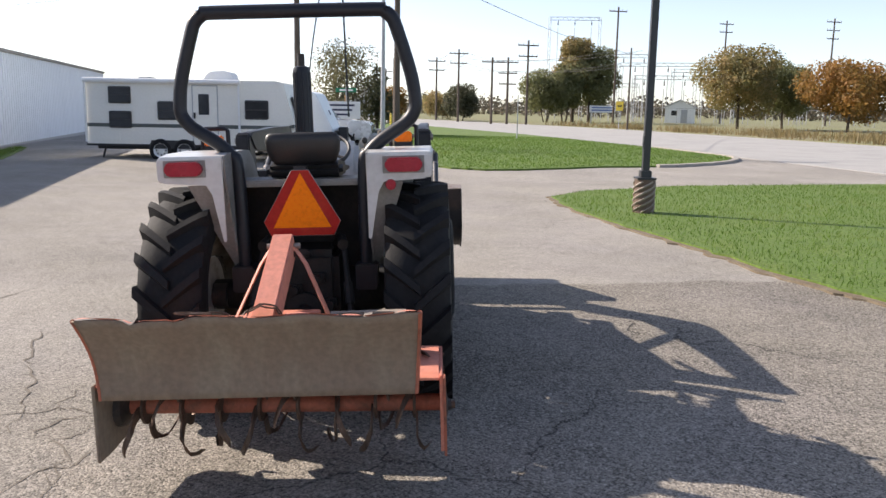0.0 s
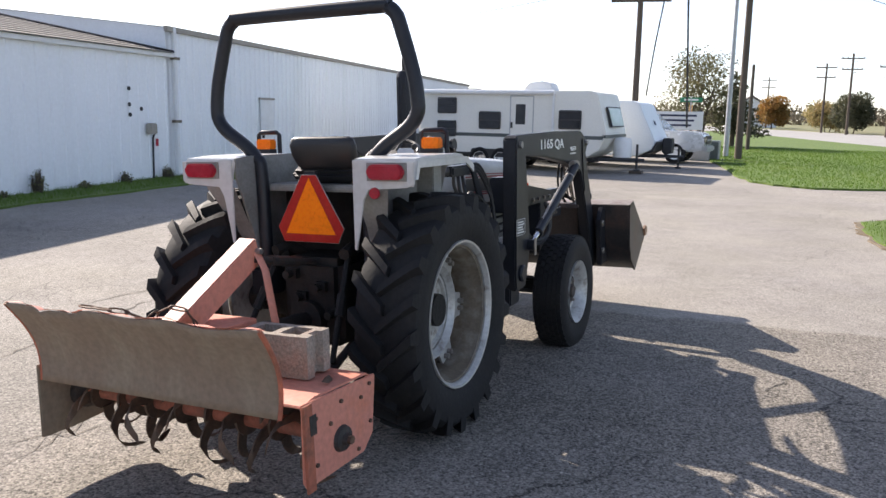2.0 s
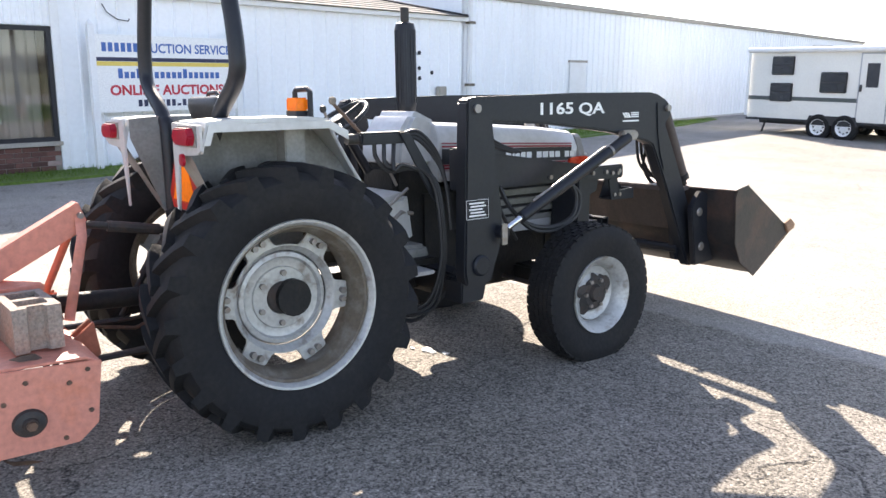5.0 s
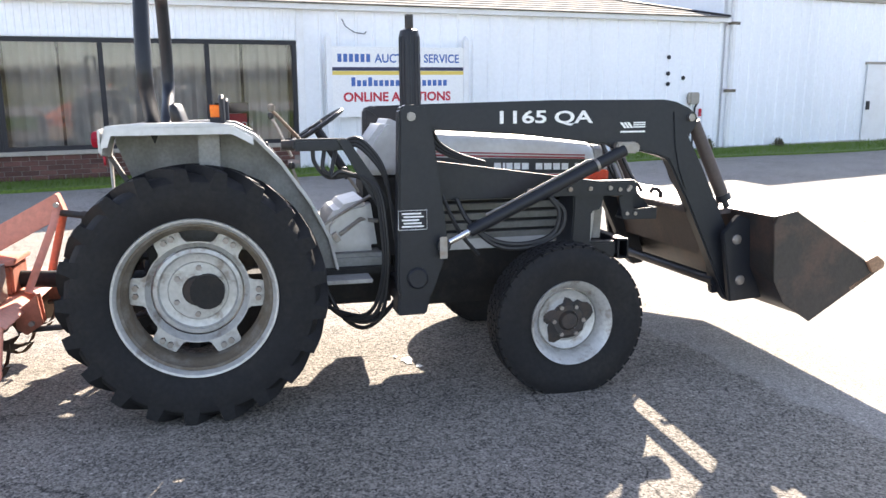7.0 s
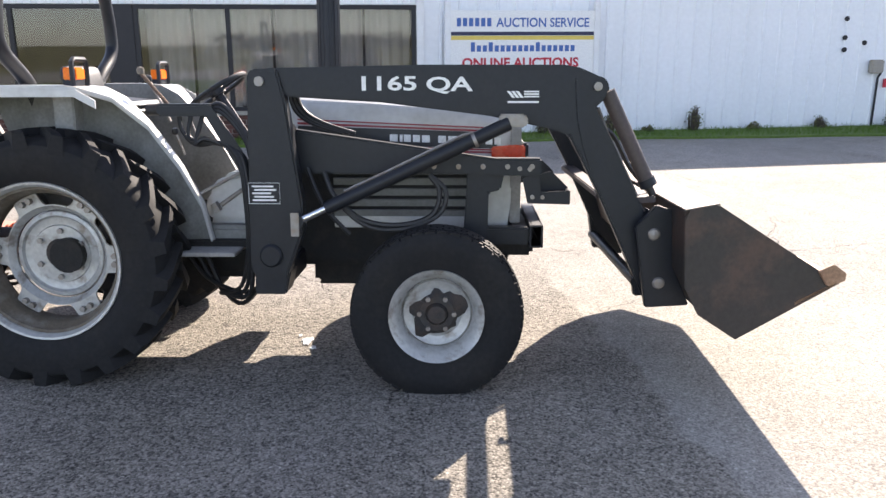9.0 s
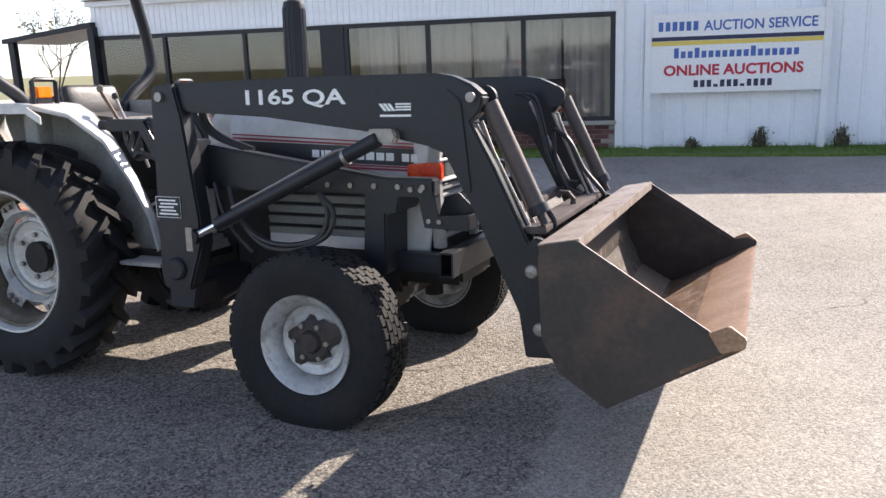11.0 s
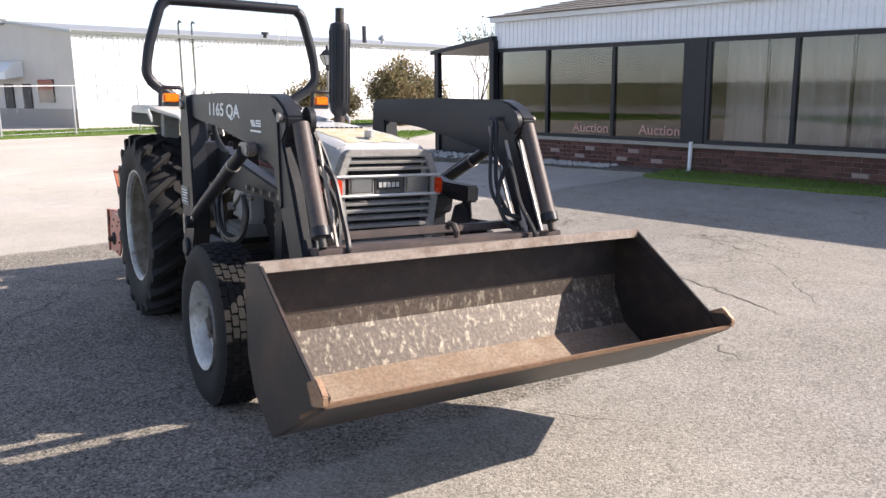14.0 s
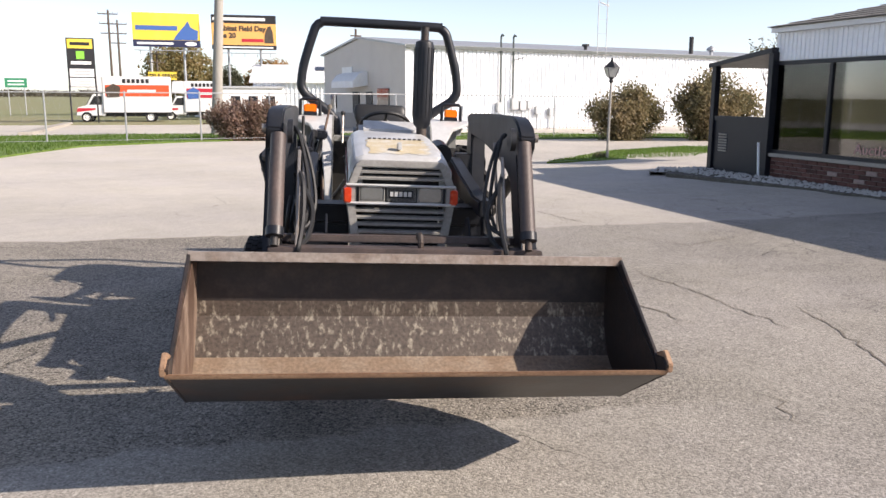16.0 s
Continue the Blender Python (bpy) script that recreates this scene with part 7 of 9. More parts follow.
tree("tree", 16.8, 104.2, 6.6, 7.6, 1.3, M_LEAFGREEN, "low spreading tree with several stems", 16, 5000, 0.24, 3)
tree("tree", 19.6, 106.0, 8.0, 5.0, 1.6, M_LEAFGREEN, "leaning tree with a green crown", 17, 3500, 0.24, 2)
tree("tree", 5.4, 101.0, 4.6, 5.2, 0.4, M_LEAFDARK, "dark green bushy tree at the roadside", 18, 3800, 0.2, 2)
tree("tree", 3.0, 112.0, 3.6, 6.0, 0.5, M_LEAFGOLD, "low yellowing tree at the roadside", 19, 3000, 0.2, 2)
tree("tree", -4.5, 128.0, 4.6, 5.2, 0.8, M_LEAFORANGE, "small orange tree far down the road", 20, 3200, 0.24)
tree("tree", 66.0, 84.0, 7.0, 9.0, 1.6, M_LEAFORANGE, "broad tree with orange autumn leaves", 24, 4500, 0.26)
tree("tree", -4.2, 43.5, 5.3, 5.0, 0.9, M_LEAFGREY, "thin half-bare grey green tree at the street corner", 21, 3000, 0.11, 3)
conifer(-2.4, 44.6, 4.0, 3.6, M_LEAFDARK, "small ragged conifer at the street corner", 22, 2200, 0.13)

rnd = random.Random(31)
woods = []
for i in range(260):
    a = radians(-32 + 118 * i / 260)
    d = rnd.uniform(210, 300)
    hh = rnd.uniform(3.0, 7.0)
    woods.append((d * math.sin(a), d * math.cos(a), hh * 0.45, rnd.uniform(5, 9), rnd.uniform(5, 9), hh * 0.55))
for i in range(120):
    a = radians(140 + 50 * i / 120)
    d = rnd.uniform(420, 560)
    hh = rnd.uniform(2.5, 5)
    woods.append((d * math.sin(a), d * math.cos(a), hh * 0.45, rnd.uniform(8, 14), rnd.uniform(8, 14), hh * 0.5))
tagged(part("far_woods", leaves(rnd, woods, 70000, 0.5, 0.7, 0.2), M_WOODS, smooth=0), "hazy line of bare and brown trees on the horizon", "woods", kind="stuff")
VERGE = [(25.6, 39), (23, 53), (18.4, 71), (13.5, 84), (16, 88), (22, 74), (27, 66), (33, 55), (34, 44)]
blades("dry_grass", VERGE, 0.03, 16000, 0.55, M_STRAW, "tall dry grass on the road verge", 41, 0.03, lambda x, y: 0.25 + 0.75 * (math.sin(x * 0.9) * math.cos(y * 0.4) > 0))


def utility_pole(x, y, h, arms, r=0.15, label="weathered wooden utility pole with crossarms"):
    ob = thing("utility_pole", pose(x, y, 0), label, "utility pole", "utility poles")
    part("pole", Geo().cyl((0, 0, -0.3), (0, 0, h), r, 12, r2=r * 0.7), M_POLE, ob)
    for i in range(arms):
        z = h - 0.5 - 1.15 * i
        w = 1.15 - 0.1 * i
        part("crossarm", Geo().box((0, 0.1, z), (2 * w, 0.1, 0.13), (0, 0, 12)), M_POLE, ob)
        for k in (-0.95, -0.45, 0.45, 0.95):
            part("insulator", Geo().cyl((k * w, 0.1 + k * w * 0.21, z + 0.06), (k * w, 0.1 + k * w * 0.21, z + 0.24), 0.04, 8), M_GALV, ob)
    return ob


def cable(pts, r=0.015, sag=0.5, label="thin overhead power cable", name="overhead_cable"):
    g = Geo()
    for a, b in zip(pts, pts[1:]):
        a, b = Vector(a), Vector(b)
        g.tube([a.lerp(b, k / 10) - Vector((0, 0, sag * 4 * k / 10 * (1 - k / 10))) for k in range(11)], r, 5)
    return tagged(part(name, g, M_WIRE), label, "cable")


ROW = [(2.3, 105.3, 8.2, 2), (4.8, 95.3, 8.6, 2), (8.0, 85.0, 7.1, 1), (9.7, 84.9, 7.1, 3), (11.8, 84.7, 8.9, 2), (45.0, 117.6, 15.0, 2), (58.2, 112.0, 15.0, 3), (-6.0, 140.0, 8.2, 2), (24.0, 96.4, 14.0, 1)]
for x, y, h, n in ROW:
    utility_pole(x, y, h, n)
utility_pole(-0.95, 29.4, 10.0, 1, 0.14)
utility_pole(-5.0, 29.4, 6.6, 1, 0.15, "dark utility pole behind the parked trailers")
utility_pole(-1.3, 39.7, 4.2, 0, 0.10, "short plain wooden pole beside the street")
utility_pole(18.8, 68.2, 7.1, 0, 0.10, "slim grey pole on the verge across the road")
cable([(-3.9, 28.9, 6.6), (-4.35, 29.4, 4.3), (-4.6, 29.5, 2.4)], 0.03, 0.0, "slack guy cable beside the dark pole")
cable([(-3.15, 29.0, 6.6), (-2.9, 29.2, 1.2)], 0.04, 0.0, "taut guy cable of the dark pole")
for dx, dz in ((-1, 0), (1, 0), (-0.9, -1.15), (0.9, -1.15)):
    cable([(2.3 + dx, 105.3, 7.8 + dz), (4.8 + dx, 95.3, 8.2 + dz), (9.7 + dx, 84.9, 6.8 + dz), (18.8 + dx, 68.2, 6.9 + dz)], 0.018, 0.35)
cable([(-60, 60, 6.2), (-0.95, 29.4, 7.4), (18.8, 68.2, 6.6)], 0.015, 0.5)

lamp = thing("street_lamp", pose(-1.62, 31.6, 0), "tall grey street lamp with a curved arm", "street lamp")
part("pole", Geo().cyl((0, 0, -0.2), (0, 0, 7.2), 0.11, 12, r2=0.07), M_GALV, lamp)
part("arm", Geo().tube([(0, 0, 6.9), (-0.5, 0, 7.5), (-1.3, -0.1, 7.7)], 0.04, 8), M_GALV, lamp)
part("lamp_head", Geo().lathe([(0.0, -0.06), (0.14, -0.05), (0.16, 0.02), (0.0, 0.07)], (-1.5, -0.1, 7.68), "z", 12, closed=False), M_PLASTIC, lamp)

sg = thing("street_sign", pose(-3.4, 33.6, 0), "green street name sign on a post", "street sign")
part("post", Geo().cyl((0, 0, -0.1), (0, 0, 2.5), 0.03, 8), M_GALV, sg)
part("sign_plate", Geo().box((0, 0, 2.35), (0.95, 0.02, 0.2)), M_ROADGREEN, sg)
part("lettering_bar", Geo().box((0, -0.013, 2.35), (0.6, 0.006, 0.07)), M_DECAL, sg)
part("lower_plate", Geo().box((0, 0, 1.95), (0.14, 0.02, 0.34)), M_SIGNORANGE, sg)
sg = thing("notice_board", pose(-3.6, 31.6, 0), "white roadside notice board on two posts", "sign")
for dx in (-0.9, 0.9):
    part("post", Geo().cyl((dx, 0, -0.1), (dx, 0, 1.9), 0.05, 8), M_PLASTIC, sg)
part("board", Geo().box((0, -0.06, 1.45), (2.0, 0.06, 0.75)), M_WHITE, sg, bevel=0.01)
for i in range(3):
    part("lettering_bar", Geo().box((0, -0.095, 1.66 - 0.2 * i), (1.5 - 0.2 * i, 0.006, 0.08)), M_SIGNNAVY, sg)
sg = thing("warning_sign", pose(17.35, 65.4, 0), "yellow road warning sign on a post", "road sign")
part("post", Geo().cyl((0, 0, -0.1), (0, 0, 2.5), 0.035, 8), M_GALV, sg)
part("sign_plate", Geo().box((0, -0.04, 2.05), (0.62, 0.02, 0.78)), M_SIGNYEL, sg)
part("arrow", Geo().prism([(-0.2, 2.05), (-0.08, 2.17), (-0.08, 2.09), (0.08, 2.09), (0.08, 2.17), (0.2, 2.05), (0.08, 1.93), (0.08, 2.01), (-0.08, 2.01), (-0.08, 1.93)], "y", -0.06, -0.052), M_SIGNBLACK, sg)
sg = thing("boundary_sign", pose(24.0, 102.9, 0), "long white sign at the substation fence", "sign")
for dx in (-1.4, 1.4):
    part("post", Geo().cyl((dx, 0, -0.1), (dx, 0, 2.3), 0.06, 8), M_GALV, sg)
part("board", Geo().box((0, -0.07, 1.85), (3.3, 0.06, 0.9)), M_WHITE, sg)
for i in range(2):
    part("lettering_bar", Geo().box((0, -0.105, 2.03 - 0.32 * i), (2.7, 0.006, 0.13)), M_SIGNBLUE, sg)
marker = thing("marker_post", pose(5.4, 40.2, 0.04), "thin marker post standing in the lawn", "post")
part("post", Geo().box((0, 0, 1.15), (0.05, 0.05, 2.4)), M_GALV, marker)
marker = thing("marker_post", pose(-1.38, 35.3, 0.04), "bright yellow plastic marker post at the street corner", "post")
part("post", Geo().lathe([(0.0, -0.05), (0.05, -0.05), (0.05, 1.22), (0.03, 1.27), (0.0, 1.28)], (0, 0, 0), "z", 12, closed=False), M_SIGNYEL, marker)
for x, y, w, h in ((-1.75, 28.6, 0.4, 0.75), (-2.45, 28.3, 1.2, 0.9)):
    bx = thing("utility_cabinet", pose(x, y, 0), "grey green utility cabinet beside the pole", "utility box")
    part("body", Geo().box((0, 0, h / 2), (w, 0.5, h)), M_GALV, bx, bevel=0.02)
    part("door", Geo().box((0, -0.262, h / 2), (w * 0.85, 0.02, h * 0.85)), M_RVSTRIPE if w < 1 else M_GALV, bx, bevel=0.004)


def steel_portal(x, y, w, h, turn, label):
    """Two lattice legs with a trussed beam."""
    ob = thing("substation_frame", pose(x, y, 0, 0, 0, turn), label, "substation")
    for sx in (-1, 1):
        g = Geo()
        for k in (-0.22, 0.22):
            g.cyl((sx * w / 2 + k, 0, -0.1), (sx * w / 2 + k, 0, h), 0.05, 5)
        n = int(h / 0.8)
        for i in range(n):
            s = -0.22 if i % 2 else 0.22
            g.cyl((sx * w / 2 + s, 0, i * h / n), (sx * w / 2 - s, 0, (i + 1) * h / n), 0.03, 4)
        part("leg", g, M_GALV, ob)
    g = Geo()
    for z in (h - 0.55, h):
        g.cyl((-w / 2, 0, z), (w / 2, 0, z), 0.05, 5)
    n = int(w / 0.7)
    for i in range(n):
        g.cyl((-w / 2 + i * w / n, 0, h - 0.55 * (i % 2)), (-w / 2 + (i + 1) * w / n, 0, h - 0.55 * ((i + 1) % 2)), 0.03, 4)
    part("beam", g, M_GALV, ob)
    for i in range(3):
        q = -w / 3 + i * w / 3
        part("insulator", Geo().lathe([(0.05, 0.0), (0.14, 0.1), (0.05, 0.2), (0.14, 0.3), (0.05, 0.4), (0.14, 0.5), (0.05, 0.6), (0.05, 0.9)], (q, 0, h - 1.45), "z", 8), M_BARK, ob)
        part("bus_pole", Geo().cyl((q, 0.6, -0.1), (q, 0.6, h - 1.9), 0.06, 6), M_GALV, ob)
    return ob


for a in ((37.0, 120.0, 9.0, 7.0, -10), (45.0, 126.0, 9.5, 8.4, -12), (30.5, 128.0, 9.0, 6.0, -8), (53.0, 120.0, 10.0, 6.4, -14), (41.0, 132.0, 16.0, 9.6, -14), (62.0, 118.0, 10.0, 7.0, -16), (34.0, 134.0, 10.0, 11.0, -10)):
    steel_portal(*a, "grey steel lattice portal of the substation")
tall = steel_portal(28.4, 150.0, 9.2, 18.6, -6, "tall grey steel lattice portal over the substation")
shed = thing("shed", pose(38.0, 114.7, 0, 0, 0, -18), "small white switch house with pale gabled roof", "shed")
part("wall", Geo().prism([(-2.1, 0), (2.1, 0), (2.1, 2.3), (0, 3.3), (-2.1, 2.3)], "y", 0, 4), M_WHITE, shed)
part("roof", Geo().prism([(-2.4, 2.2), (0, 3.34), (2.4, 2.2), (2.4, 2.34), (0, 3.48), (-2.4, 2.34)], "y", -0.25, 4.25), M_GALV, shed)
part("door", Geo().box((0.6, -0.02, 1.0), (0.9, 0.05, 2.0)), M_GALV, shed)
part("window", Geo().box((-0.8, -0.02, 1.5), (0.8, 0.05, 0.7)), M_DARKPANE, shed)


def post_fence(name, a, b, h, n, label, mid=True):
    ob = thing(name, None, label, "fence")
    a, b = Vector(a), Vector(b)
    for i in range(n + 1):
        p = a.lerp(b, i / n)
        part("post", Geo().cyl((p.x, p.y, -0.1), (p.x, p.y, h), 0.035, 8), M_GALV, ob)
    for z in ((h - 0.04, 0.12) if mid else (h - 0.04,)):
        part("rail" if z > 1 else "tension_wire", Geo().cyl((a.x, a.y, z), (b.x, b.y, z), 0.024 if z > 1 else 0.008, 6), M_GALV, ob)
    g = Geo()
    d = (b - a)
    m = int(d.length / 0.4)
    for i in range(m):
        p, q = a + d * (i / m), a + d * ((i + 1) / m)
        g.cyl((p.x, p.y, 0.1), (q.x, q.y, h - 0.05), 0.0012, 3)
        g.cyl((q.x, q.y, 0.1), (p.x, p.y, h - 0.05), 0.0012, 3)
    part("wire_mesh", g, M_GALV, ob)
    return ob


post_fence("chain_link_fence", (27.0, 112.0, 0), (74.0, 96.0, 0), 2.2, 16, "pale chain link fence of the substation")
house = thing("house", pose(-8.5, 142, 0, 0, 0, 10), "small far house with white walls and dark roof", "house")
part("wall", Geo().prism([(-4, 0), (4, 0), (4, 2.6), (0, 5.0), (-4, 2.6)], "y", 0, 9), M_WHITE, house)
part("roof", Geo().prism([(-4.5, 2.4), (0, 5.1), (4.5, 2.4), (4.5, 2.6), (0, 5.35), (-4.5, 2.6)], "y", -0.4, 9.4), M_ROOF, house)
for dx in (-2.2, 1.6):
    part("window", Geo().box((dx, -0.03, 1.5), (1.0, 0.06, 1.2)), M_DARKPANE, house)


# ---- parked trailers and pickup ----
def road_wheel(parent, c, r, w, sy):
    """Tyre and rim with the axle along y; the outer side looks to sy."""
    ty = part("wheel", Geo().lathe([(r * 0.62, -w / 2), (r * 0.9, -w / 2), (r, -w / 3), (r, w / 3), (r * 0.9, w / 2), (r * 0.62, w / 2)], (0, 0, 0), "y", 28), M_TYRE, parent, m=pose(*c))
    part("rim", Geo().lathe([(r * 0.62, sy * w / 2), (r * 0.57, sy * w * 0.42), (r * 0.5, sy * w * 0.2), (r * 0.28, sy * w * 0.25), (r * 0.2, sy * w * 0.4), (0.004, sy * w * 0.42)], (0, 0, 0), "y", 24, closed=False), M_DECAL, ty)
    for k in range(8):
        a = k * math.pi / 4
        part("rim_hole", Geo().cyl((r * 0.4 * math.cos(a), sy * w * 0.2, r * 0.4 * math.sin(a)), (r * 0.4 * math.cos(a), sy * w * 0.27, r * 0.4 * math.sin(a)), r * 0.07, 8), M_PLASTIC, ty)
    return ty


def trailer_window(parent, x, z, w, h, y=-0.02, bar=True):
    f = part("window", Geo().box((x, y, z), (w, 0.05, h)), M_PLASTIC, parent, bevel=0.02)
    for s in ((-1, 1) if bar else (0,)):
        part("pane", Geo().box((x, y - 0.026, z + s * h * 0.225), (w * 0.88, 0.012, h * (0.38 if bar else 0.86))), M_DARKPANE, f)
    return f


rv = thing("travel_trailer", pose(-9.3, 18.8, 0), "cream travel trailer with dark stripe and tinted windows", "trailer", "parked trailers")
PROFILE = [(0, 0.45), (5.35, 0.45), (5.75, 0.72), (5.92, 1.15), (5.62, 2.28), (5.4, 2.34), (0.1, 2.32), (0, 2.2)]
part("body", Geo().prism(PROFILE, "y", 0, 2.4), M_RVSKIN, rv, bevel=0.03)
part("stripe", Geo().span((0.01, -0.008, 0.98), (5.84, 0.001, 1.08)), M_RVSTRIPE, rv)
part("stripe", Geo().span((5.80, 0.0, 1.03), (5.925, 2.4, 1.12)), M_RVSTRIPE, rv)
part("skirt_trim", Geo().span((0.0, -0.012, 0.44), (5.4, 0.0, 0.50)), M_PLASTIC, rv)
for x0, z0, x1, z1 in ((0.67, 1.64, 1.31, 2.12), (0.67, 0.95, 1.31, 1.43), (2.05, 1.20, 2.75, 1.72), (4.53, 1.25, 5.2, 1.79)):
    trailer_window(rv, (x0 + x1) / 2, (z0 + z1) / 2, x1 - x0, z1 - z0)
dr = part("door", Geo().span((3.06, -0.02, 0.52), (3.74, 0.01, 2.16)), M_RVSKIN, rv, bevel=0.01)
part("door_frame", Geo().span((3.03, -0.012, 0.49), (3.06, 0.0, 2.19)).span((3.74, -0.012, 0.49), (3.77, 0.0, 2.19)).span((3.06, -0.012, 2.16), (3.74, 0.0, 2.19)), M_GALV, dr)
part("door_window", Geo().span((3.22, -0.035, 1.36), (3.52, -0.02, 1.94)), M_DARKPANE, dr, bevel=0.006)
part("door_handle", Geo().span((3.08, -0.06, 1.25), (3.13, -0.02, 1.42)), M_PLASTIC, dr)
part("awning_roll", Geo().cyl((0.0, -0.09, 2.28), (4.42, -0.09, 2.28), 0.07, 12), M_WHITE, rv)
for x in (0.03, 4.38):
    part("awning_arm", Geo().span((x - 0.025, -0.11, 0.55), (x + 0.025, -0.05, 2.25)), M_WHITE, rv)
part("roof_unit", Geo().prism([(3.05, 2.32), (4.05, 2.32), (3.95, 2.58), (3.7, 2.64), (3.3, 2.6)], "y", 0.85, 1.55), M_WHITE, rv, bevel=0.03)
part("roof_vent", Geo().span((1.2, 0.9, 2.32), (1.6, 1.3, 2.42)), M_GALV, rv, bevel=0.02)
fw = part("front_window", Geo().prism([(5.925, 1.33), (5.76, 1.9), (5.80, 1.91), (5.965, 1.34)], "y", 0.5, 1.95), M_PLASTIC, rv)
part("printed_pane", Geo().prism([(5.955, 1.37), (5.80, 1.87), (5.815, 1.875), (5.97, 1.375)], "y", 0.56, 1.89), M_PALEGREEN, fw)
part("locker", Geo().span((0.35, -0.015, 0.58), (0.95, 0.0, 0.86)), M_RVSKIN, rv, bevel=0.004)
part("wheel_arch", Geo().prism([(1.75, 0.38), (1.85, 0.62), (3.05, 0.62), (3.12, 0.38)], "y", -0.03, 0.25), M_PLASTIC, rv)
for x in (2.1, 2.78):
    for y, s in ((0.06, -1), (2.3, 1)):
        road_wheel(rv, (x, y, 0.33), 0.33, 0.2, s)
part("chassis", Geo().span((0.1, 0.5, 0.33), (5.6, 0.6, 0.45)).span((0.1, 1.8, 0.33), (5.6, 1.9, 0.45)), M_PLASTIC, rv)
part("tongue", Geo().cyl((5.4, 0.5, 0.40), (6.75, 1.2, 0.40), 0.05, 6).cyl((5.4, 1.9, 0.40), (6.75, 1.2, 0.40), 0.05, 6), M_PLASTIC, rv)
part("gas_bottle_cover", Geo().lathe([(0.0, 0.46), (0.27, 0.46), (0.28, 0.9), (0.22, 1.02), (0.0, 1.05)], (6.12, 1.2, 0), "z", 18, closed=False), M_WHITE, rv)
part("jack", Geo().cyl((6.55, 1.2, 0.12), (6.55, 1.2, 0.85), 0.035, 10).cyl((6.55, 1.2, 0.08), (6.55, 1.2, 0.13), 0.1, 10), M_PLASTIC, rv)
part("jack_block", Geo().box((6.55, 1.2, 0.04), (0.35, 0.3, 0.09)), M_BARK, rv)
for x in (0.3, 5.2):
    part("stabiliser", Geo().cyl((x, 0.3, 0.02), (x + 0.12, 0.3, 0.42), 0.03, 6), M_PLASTIC, rv)

rv = thing("travel_trailer", pose(-8.0, 22.3, 0), "small white travel trailer with sloping nose", "trailer", "parked trailers")
part("body", Geo().prism([(0, 0.4), (4.7, 0.4), (5.2, 0.62), (5.3, 0.85), (4.72, 2.06), (4.5, 2.14), (0, 2.16)], "y", 0, 2.3), M_RVWHITE, rv, bevel=0.04)
part("nose_guard", Geo().prism([(4.72, 0.38), (5.22, 0.6), (5.33, 0.86), (5.36, 0.85), (5.26, 0.58), (4.74, 0.35)], "y", 0, 2.3), M_PLASTIC, rv)
part("emblem", Geo().prism([(5.065, 1.38), (5.0, 1.52), (5.015, 1.525), (5.085, 1.385)], "y", 1.0, 1.14), M_SIGNNAVY, rv)
part("battery_box", Geo().box((5.5, 1.15, 0.72), (0.3, 0.5, 0.5)), M_PLASTIC, rv, bevel=0.03)
trailer_window(rv, 3.6, 1.5, 0.7, 0.5)
trailer_window(rv, 1.8, 1.5, 0.9, 0.5)
part("tongue", Geo().cyl((4.7, 0.5, 0.38), (6.0, 1.15, 0.38), 0.045, 6).cyl((4.7, 1.8, 0.38), (6.0, 1.15, 0.38), 0.045, 6), M_PLASTIC, rv)
part("jack", Geo().cyl((5.85, 1.15, 0.05), (5.85, 1.15, 0.75), 0.035, 8).cyl((5.85, 1.15, 0.0), (5.85, 1.15, 0.05), 0.1, 10), M_PLASTIC, rv)
for x in (2.0, 2.7):
    for y, s in ((0.1, -1), (2.2, 1)):
        road_wheel(rv, (x, y, 0.31), 0.31, 0.19, s)

pk = thing("pickup", pose(-6.9, 26.2, 0), "pale silver pickup with black grille beside the trailers", "pickup", "parked vehicles")
part("body", Geo().prism([(0, 0.5), (4.9, 0.42), (5.2, 0.5), (5.22, 0.9), (5.05, 1.08), (3.85, 1.14), (3.2, 1.72), (1.9, 1.74), (1.75, 1.12), (0, 1.1)], "y", -0.92, 0.92), M_CARPAINT, pk, bevel=0.06)
part("windscreen", Geo().prism([(3.80, 1.2), (3.28, 1.66), (3.32, 1.69), (3.86, 1.2)], "y", -0.78, 0.78), M_DARKPANE, pk)
for s in (-1, 1):
    part("side_window", Geo().prism([(2.0, 1.2), (3.6, 1.2), (3.12, 1.64), (2.05, 1.64)], "y", s * 0.92 - 0.008, s * 0.92 + 0.008), M_DARKPANE, pk)
    part("headlight", Geo().box((5.21, s * 0.72, 0.84), (0.06, 0.3, 0.2)), M_LENS, pk, bevel=0.02)
    part("mirror", Geo().box((3.45, s * 1.02, 1.22), (0.12, 0.2, 0.2)), M_PLASTIC, pk, bevel=0.02)
    for x in (1.0, 4.25):
        road_wheel(pk, (x, s * 0.8, 0.36), 0.36, 0.24, s)
part("grille", Geo().box((5.215, 0, 0.82), (0.06, 1.05, 0.3)), M_PLASTIC, pk, bevel=0.02)
part("grille_bar", Geo().box((5.25, 0, 0.82), (0.03, 1.0, 0.06)), M_GALV, pk)
part("bumper", Geo().box((5.25, 0, 0.52), (0.16, 1.84, 0.2)), M_GALV, pk, bevel=0.04)

